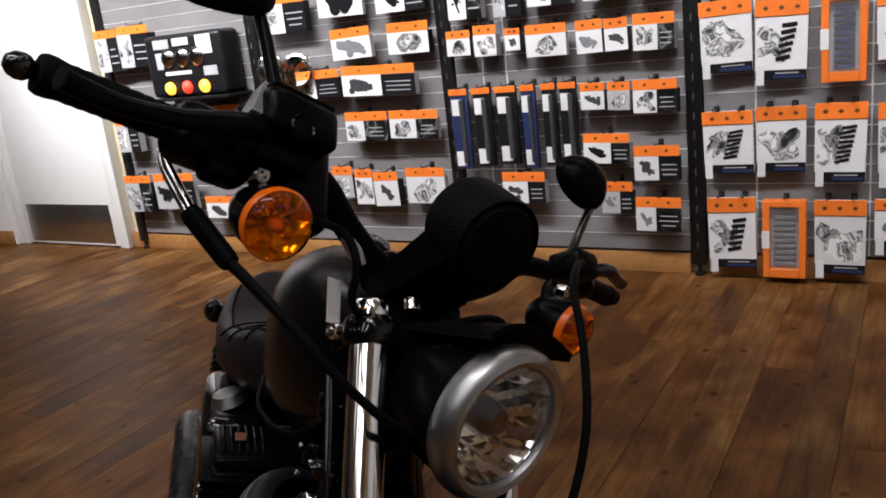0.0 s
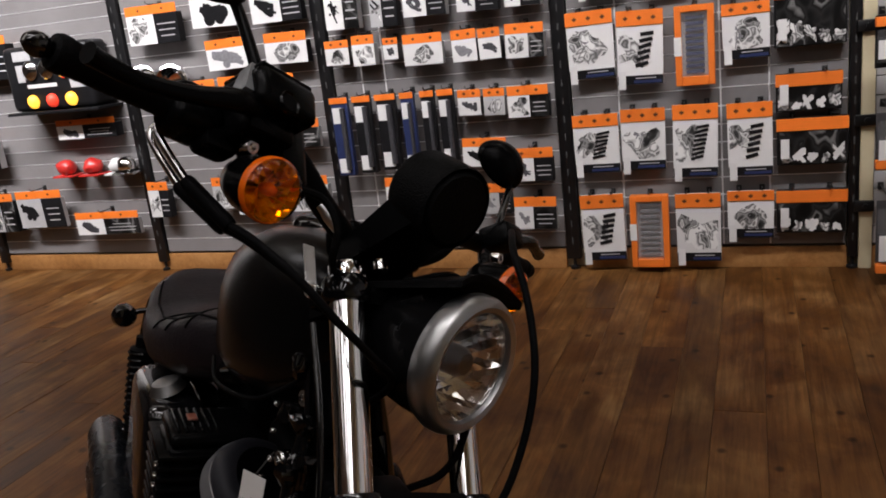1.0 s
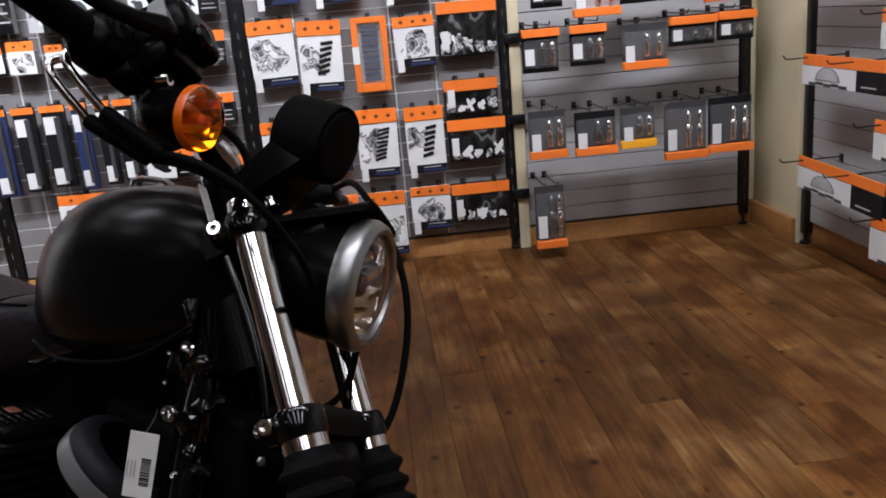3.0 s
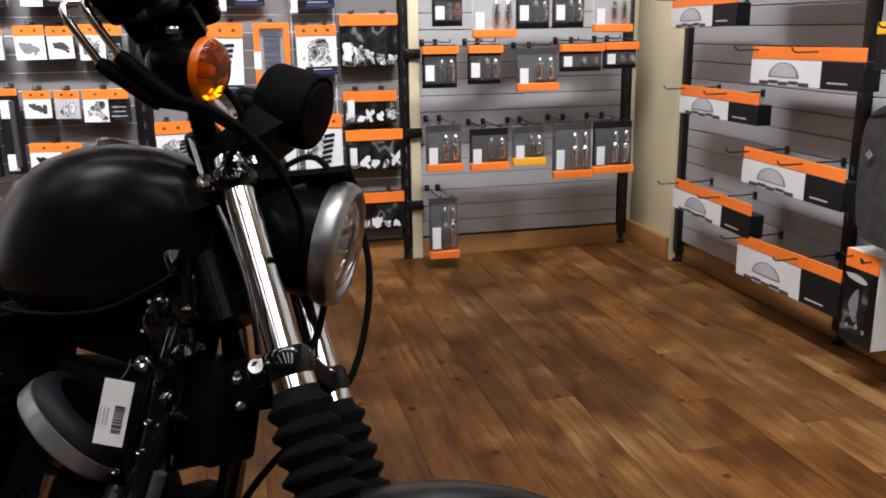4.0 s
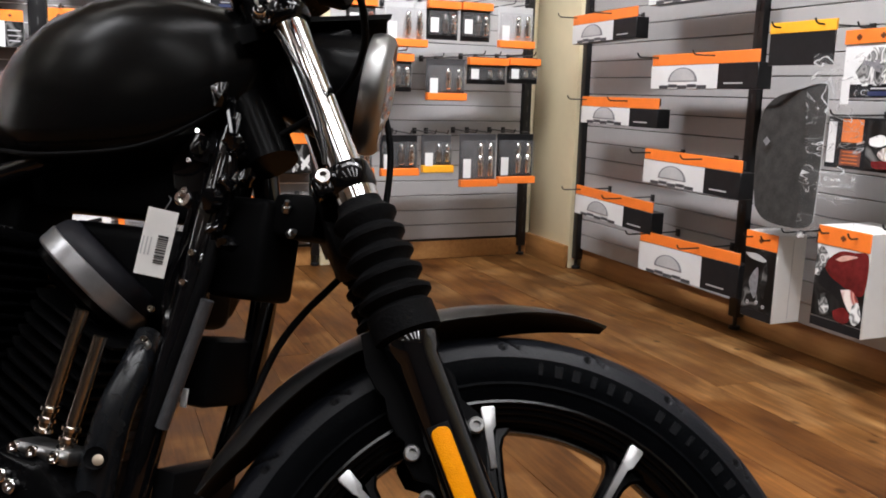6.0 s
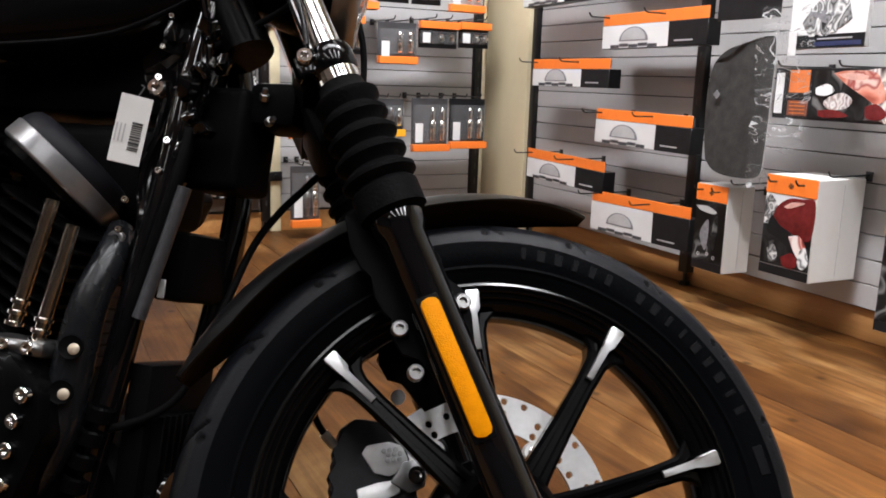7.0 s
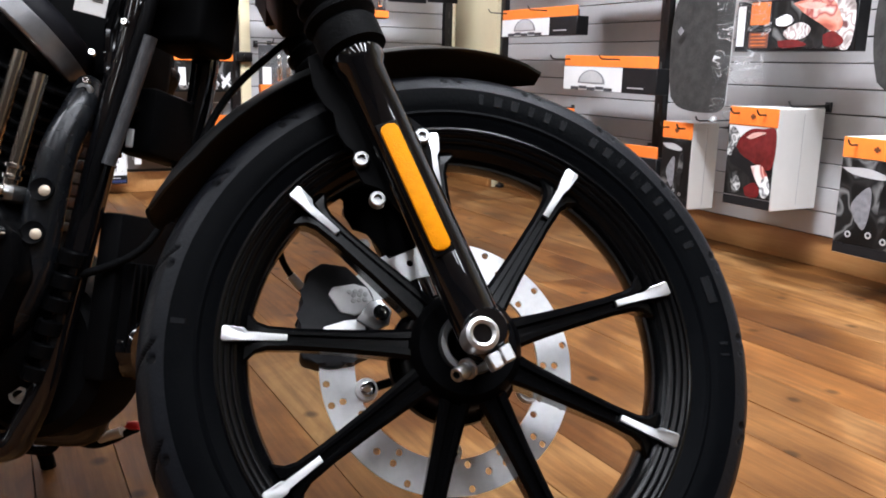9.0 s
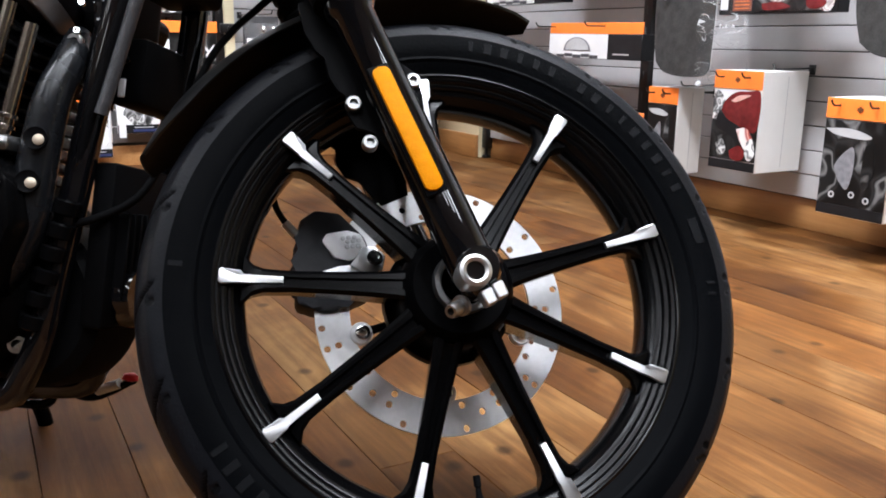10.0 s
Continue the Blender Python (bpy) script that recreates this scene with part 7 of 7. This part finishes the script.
bolts("tappet_bolt", [((x, -0.126, 0.446), (0.2, -1, 0.2), 0.007, 0.008) for x in (-0.548, -0.52, -0.488)] + [((x, -0.142, z), (0.1, -1, 0), 0.0085, 0.009) for x, z in ((-0.525, 0.412), (-0.468, 0.402), (-0.478, 0.345), (-0.565, 0.37))], "chrome", bike, "bright engine bolt", cpart)

# air cleaner: a squat round can, bright rim low, black dome above
AC = Vector((-0.5420, -0.0460, 0.6485))
AW = Vector((0.475, 0.411, 0.776))
am = aim(AC, AW) @ Matrix.Scale(0.875, 4)
# the chamfer's light is put into its colour: greyer edge, blacker face
air = cpart("air_cleaner", lathe([(0.062, 0.0245), (0.070, 0.0245), (0.0785, 0.0215), (0.0840, 0.0150), (0.0872, 0.006), (0.0882, -0.0015), (0.088, -0.002)], 56, m=am), "lit_cover_edge", bike, "round black air cleaner with its lit edge painted grey")
cpart("air_cleaner_face", lathe([(0.0, 0.0255), (0.04, 0.0255), (0.0635, 0.0244)], 48, m=am), "hub", air, "plain black face")
cpart("air_cleaner_rim", lathe([(0.088, -0.002), (0.0898, -0.003), (0.0900, -0.006), (0.0895, -0.026), (0.087, -0.029), (0.080, -0.030)], 64, m=am), "band", air, "satin silver rim band")
cpart("air_cleaner_base", lathe([(0.081, -0.029), (0.078, -0.040), (0.06, -0.050), (0.0, -0.056)], 40, m=am), "black", air)
cpart("seat_latch", tube([(-1.085, -0.103, 0.632), (-1.078, -0.098, 0.626), (-1.050, -0.078, 0.620), (-1.032, -0.064, 0.622)], [0.016, 0.026, 0.028, 0.024], 18), "bright_tag", bike, "bright rounded fitting under the seat")
cpart("seat_bracket", tube([(-1.034, -0.065, 0.622), (-1.00, -0.050, 0.620), (-0.95, -0.034, 0.618), (-0.92, -0.03, 0.618)], [0.024, 0.024, 0.018, 0.012], 14), "exhaust", bike, "dark bracket under the seat")
cpart("seat_stay", tube([(-1.10, -0.117, 0.664), (-1.097, -0.115, 0.650), (-1.084, -0.103, 0.634)], [0.008, 0.010, 0.014], 12), "exhaust", bike, "dull grey stay under the seat")
cpart("seat_clip", box((0.02, 0.030, 0.014), (-0.776, -0.052, 0.664), 0.003, 2), "machined", bike, "small bright clip")

# rear cylinder head: a stack of glossy fins under a ribbed cap
head = cpart("rear_head", box((0.115, 0.135, 0.17), (-0.70, -0.090, 0.585), 0.020, 3), "black", bike, "glossy black finned rear cylinder head")
for k in range(11):
    cpart("head_fin", box((0.134, 0.156, 0.0065), (-0.70, -0.088, 0.505 + 0.0152 * k), 0.003, 2), "black", head)
cpart("head_cap", box((0.110, 0.130, 0.022), (-0.70, -0.086, 0.674), 0.010, 3), "black", head)
for k in range(6):
    cpart("cap_rib", box((0.085, 0.0045, 0.006), (-0.70, -0.138 + 0.0105 * k, 0.686), 0.0018, 1), "black", head)
cpart("cap_plate", box((0.022, 0.014, 0.003), (-0.700, -0.116, 0.6905), 0.001, 1), "brown_card", head, "small copper-coloured plate")
# chrome studs added in place of the glints on the fin edges
for k in range(9):
    cpart("fin_bolt", bolt((-0.656 + 0.004 * (k % 3), -0.1645, 0.513 + 0.0165 * k), (0.75, -0.6, 0.3), 0.0040, 0.005), "chrome", head, "small chrome stud added as a fin edge glint")

# exhaust
pipe = [(-0.462, -0.045, 0.585), (-0.450, -0.070, 0.55), (-0.452, -0.088, 0.505), (-0.457, -0.092, 0.453), (-0.460, -0.094, 0.406), (-0.466, -0.096, 0.355), (-0.495, -0.10, 0.300), (-0.55, -0.115, 0.262), (-0.66, -0.14, 0.25), (-0.80, -0.155, 0.25), (-1.0, -0.16, 0.255)]
exhaust = cpart("exhaust_pipe", tube(pipe, [0.014, 0.018, 0.020, 0.0215, 0.022, 0.0225, 0.025, 0.0262, 0.0262, 0.0262, 0.0262], 24), "exhaust", bike, "matt dark exhaust pipe with round shield holes")
# each hole is a black disc; a pale disc on it paints lit metal
for spot in ((-0.4445, -0.1150, 0.4535), (-0.4470, -0.1170, 0.4065)):
    way = Vector((0.45, -0.88, 0.12))
    hole = lathe([(0.0, 0.0), (0.010, 0.0), (0.0122, 0.0012), (0.0122, -0.004)], 20, m=aim(Vector(spot) + way * 0.0022, way))
    rim_h = cpart("shield_hole", hole, "matt", exhaust, "round hole in the exhaust shield")
    cpart("bright_core", lathe([(0.0, 0.0016), (0.0045, 0.0012), (0.0060, 0.0)], 18, m=aim(Vector(spot) + way * 0.0024 + Vector((0.0040, 0, -0.0015)), way)), "brass", rim_h, "pale disc painted as lit metal behind the hole")
for x, z, ln in ((-0.98, 0.235, 0.46), (-1.02, 0.310, 0.44)):
    cpart("muffler", lathe([(0.0, 0.0), (0.024, 0.0), (0.036, 0.05), (0.043, 0.12), (0.043, ln), (0.036, ln + 0.03), (0.032, ln + 0.03), (0.031, ln), (0.0, ln - 0.02)], 36, m=aim((x, -0.160, z), (-0.53, 0.0, 0.045))), "exhaust", bike, "matt dark muffler")

# tank
secs = []
for x, half, top, low, sag in ((-0.385, 0.030, 0.945, 0.880, 0.0), (-0.40, 0.052, 0.965, 0.855, 0.0), (-0.43, 0.074, 0.982, 0.825, 0.0), (-0.48, 0.098, 0.996, 0.795, 0.0), (-0.54, 0.118, 1.000, 0.778, 0.0), (-0.60, 0.127, 0.994, 0.768, 0.0), (-0.66, 0.125, 0.976, 0.768, 0.0), (-0.71, 0.112, 0.946, 0.776, 0.0), (-0.75, 0.088, 0.905, 0.792, 0.0), (-0.775, 0.050, 0.865, 0.812, 0.0)):
    sec = []
    for s in range(28):
        a = 2 * math.pi * s / 28
        cy, sy = math.cos(a), math.sin(a)
        e = 0.62
        mid = low + (top - low) * 0.44
        hh = (top - mid) if sy > 0 else (mid - low)
        sec.append((x, 0.83 * half * math.copysign(abs(cy) ** e, cy), mid + hh * math.copysign(abs(sy) ** (0.85 if sy > 0 else 0.5), sy)))
    secs.append(sec)
tank = cpart("fuel_tank", loft(secs), "denim", bike, "charcoal denim peanut fuel tank")
cpart("tank_seam", tube([(-0.40, -0.042, 0.86), (-0.48, -0.082, 0.800), (-0.60, -0.106, 0.777), (-0.70, -0.094, 0.780)], 0.003, 8), "matt", tank)
cpart("fuel_cap", lathe([(0.0, 0.014), (0.02, 0.013), (0.028, 0.008), (0.03, 0.0)], 28, m=aim((-0.60, 0.0, 0.992), (0.1, 0, 1))), "gloss", tank, "gloss black fuel cap")

# seat, tail
secs = []
for x, half, top, low in ((-0.745, 0.05, 0.80, 0.745), (-0.77, 0.085, 0.825, 0.715), (-0.82, 0.115, 0.822, 0.695), (-0.90, 0.138, 0.79, 0.675), (-0.99, 0.150, 0.765, 0.66), (-1.08, 0.150, 0.768, 0.66), (-1.15, 0.135, 0.79, 0.675), (-1.20, 0.10, 0.80, 0.70), (-1.225, 0.05, 0.785, 0.72)):
    sec = []
    for s in range(24):
        a = 2 * math.pi * s / 24
        cy, sy = math.cos(a), math.sin(a)
        sec.append((x, half * math.copysign(abs(cy) ** 0.6, cy), (top + low) / 2 + (top - low) / 2 * math.copysign(abs(sy) ** 0.6, sy)))
    secs.append(sec)
seat = cpart("seat", loft(secs), "vinyl", bike, "black vinyl solo seat with stitched seams")
seat_rows = ((-0.745, 0.05, 0.80, 0.745), (-0.77, 0.085, 0.825, 0.715), (-0.82, 0.115, 0.822, 0.695), (-0.90, 0.138, 0.79, 0.675), (-0.99, 0.150, 0.765, 0.66), (-1.08, 0.150, 0.768, 0.66), (-1.15, 0.135, 0.79, 0.675), (-1.20, 0.10, 0.80, 0.70))


def seat_skin(x, a):
    """A point on the seat's skin: x along the bike, a round the section in degrees."""
    for one, two in zip(seat_rows, seat_rows[1:]):
        if two[0] <= x <= one[0]:
            u = (x - one[0]) / (two[0] - one[0])
            half, top, low = [p + (q - p) * u for p, q in zip(one[1:], two[1:])]
            cy, sy = math.cos(radians(a)), math.sin(radians(a))
            return (x, (half + 0.0006) * math.copysign(abs(cy) ** 0.6, cy), (top + low) / 2 + ((top - low) / 2 + 0.0006) * math.copysign(abs(sy) ** 0.6, sy))


for x in (-0.83, -0.90, -0.97):
    cpart("seat_seam", tube([seat_skin(x, a) for a in range(15, 166, 6)], 0.0022, 6, smooth=0), "rubber", seat)
for a in (42, 138):
    cpart("seat_seam", tube([seat_skin(-0.775 - 0.02 * k, a) for k in range(20)], 0.0022, 6, smooth=0), "rubber", seat)
secs = []
for n in range(17):
    a = radians(25 + 130 * n / 16)
    sec = []
    for s in [q / 5 for q in range(-5, 6)]:
        r = 0.385 - 0.05 * abs(s) ** 3
        sec.append((-1.515 + r * math.cos(a), 0.072 * s, 0.325 + r * math.sin(a)))
    for s in [q / 5 for q in range(5, -6, -1)]:
        r = 0.380 - 0.05 * abs(s) ** 3
        sec.append((-1.515 + r * math.cos(a), 0.069 * s, 0.325 + r * math.sin(a)))
    secs.append(sec)
cpart("rear_fender", loft(secs), "denim", bike, "charcoal denim rear fender")
wheel(CHASSIS @ Matrix.Translation((-1.515, 0, 0.322)), "rear_wheel", 40, 0.322, 0.9, 1.2)
for y, nm in ((-1, "r"), (1, "l")):
    low, high = Vector((-1.365, y * 0.112, 0.345)), Vector((-1.345, y * 0.116, 0.615))
    shock = cpart("shock_absorber", tube([low, low.lerp(high, 0.12), low.lerp(high, 0.14), low.lerp(high, 0.90), low.lerp(high, 0.92), high], [0.014, 0.014, 0.0255, 0.0255, 0.015, 0.014], 20, smooth=0), "matt", bike, "black shock absorber")
    coil = []
    for k in range(12 * 13 + 1):
        a = 2 * math.pi * k / 12
        coil.append(low.lerp(high, 0.16 + 0.72 * k / 156) + Vector((0.0265 * math.cos(a), 0.0265 * math.sin(a), 0)))
    cpart("coil_spring", tube(coil, 0.0034, 6, smooth=0), "clamp", shock)
    sp = Vector((-1.60, y * 0.135, 0.59))
    rs = cpart("rear_signal", lathe([(0.0, 0.03), (0.018, 0.026), (0.027, 0.012), (0.029, -0.008), (0.022, -0.026), (0.0, -0.034)], 28, m=aim(sp, (-1, 0, 0))), "gloss", bike, "small black bullet rear signal")
    cpart("signal_stalk", tube([sp, sp + Vector((0.0, -y * 0.04, 0.012)), sp + Vector((0.03, -y * 0.09, 0.02))], 0.007, 10), "gloss", rs)
cpart("oil_tank", box((0.24, 0.10, 0.20), (-0.93, -0.115, 0.56), 0.03, 4), "gloss", bike, "gloss black side oil tank")
cpart("oil_cap", lathe([(0.0, 0.02), (0.022, 0.016), (0.03, 0.0)], 24, m=aim((-0.88, -0.125, 0.665), (0, -0.4, 1))), "satin", bike, "silver oil cap")
cpart("battery_cover", box((0.24, 0.08, 0.20), (-0.93, 0.115, 0.56), 0.03, 4), "gloss")
cpart("side_stand", tube([(-0.70, 0.10, 0.20), (-0.68, 0.20, 0.10), (-0.665, 0.26, -0.062)], 0.011, 10), "black", bike, "black side stand")
cpart("foot_peg", tube([(-0.62, -0.13, 0.27), (-0.62, -0.24, 0.27)], 0.014, 12, smooth=0), "rubber")
cpart("brake_pedal", tube([(-0.62, -0.15, 0.23), (-0.52, -0.17, 0.215), (-0.46, -0.18, 0.22)], 0.008, 10), "exhaust")

# price tag tied to the frame
tagm = Matrix.Translation((-0.432, -0.090, 0.690)) @ Matrix.Rotation(radians(38), 4, "Z") @ Matrix.Rotation(radians(4), 4, "Y")
tag = solo("price_tag", box((0.033, 0.0012, 0.075), (0, 0, 0), 0.0003, 1), M["tag"], "white paper price tag tied to the motorcycle frame", "price tag", m=CHASSIS @ tagm, smooth=False)
codes = None
rndc = random.Random(4)
zc = -0.022
for k in range(12):
    hgt = rndc.choice((0.0009, 0.0016, 0.0024))
    codes = box((0.011, 0.0005, hgt), (0.006, -0.0012, zc), bm=codes)
    zc += hgt + 0.0014
tagged(part("small_print", codes, M["ink"], tag, "black printed bars", CHASSIS @ tagm, False), kind="stuff")
tl = None
for k in range(3):
    tl = box((0.0015, 0.0005, 0.02), (-0.006 - 0.004 * k, -0.0012, -0.005), bm=tl)
tagged(part("small_print", tl, M["grey_card"], tag, "grey printed lines", CHASSIS @ tagm, False), kind="stuff")
part("string", tube([(0, 0, 0.036), (0.004, 0.01, 0.05), (0.0, 0.03, 0.056)], 0.0009, 5), M["ink"], tag, "thin black tie", CHASSIS @ tagm)

# shift arm low on the far side, with a white label and a red tip
arm = cpart("shift_arm", tube([(-0.70, 0.1, 0.118), (-0.586, 0.1, 0.122), (-0.561, 0.1, 0.145), (-0.506, 0.1, 0.142), (-0.446, 0.1, 0.172)], [0.007, 0.007, 0.006, 0.0055, 0.005], 10), "black", bike, "thin black shift arm")
ends = Vector((-0.497, 0.096, 0.152)), Vector((-0.464, 0.096, 0.166))
cpart("arm_label", tube([ends[0], ends[1]], 0.0068, 10, smooth=0), "tag", arm, "white sleeve label")
cpart("arm_tip", lump((0.026, 0.014, 0.012), (-0.449, 0.096, 0.176), 0.4, 3), "red_plastic", arm, "red plastic tip")

# ---- floor planks ----
rnd = random.Random(11)
shared, spare = {}, bmesh.new()
near, x, count = 0, WEST, 0
rest = []
while x < EAST - 0.05:
    w = rnd.choice((0.118, 0.132, 0.146, 0.146, 0.16))
    y = SOUTH - rnd.uniform(0, 3.6)
    while y < 3.42:
        ln = rnd.choice((2.7, 3.3, 3.6, 4.2, 4.8))
        y0, y1 = max(y, SOUTH), min(y + ln, 3.44)
        if y1 - y0 > 0.06:
            rest.append((x + w / 2, (y0 + y1) / 2, w, y1 - y0))
        y += ln
    x += w


def plank_mesh(w, ln):
    key = (w, round(ln, 2))
    if key not in shared:
        b = box((w - 0.0009, key[1] - 0.0007, 0.016), (0, 0, -0.008), 0.0008, 1)
        me = bpy.data.meshes.new("plank")
        b.to_mesh(me)
        b.free()
        me.materials.append(M["plank"])
        shared[key] = me
    return shared[key]


rest.sort(key=lambda q: math.hypot(q[0] + 0.4, (q[1] - 1.3) * 0.8))
for n, (px, py, w, ln) in enumerate(rest):
    if n < 300:
        ob = new("plank", plank_mesh(w, ln))
        ob.parent = FLOOR
        ob.location = (px, py, rnd.uniform(-0.0008, 0.0004))
    else:
        own = box((w - 0.003, ln - 0.003, 0.016), (px, py, -0.008))
        me = bpy.data.meshes.new("tmp")
        own.to_mesh(me)
        own.free()
        spare.from_mesh(me)
        bpy.data.meshes.remove(me)
tagged(part("planks", spare, M["plank"], FLOOR, "further brown floor planks", None, False), kind="stuff")
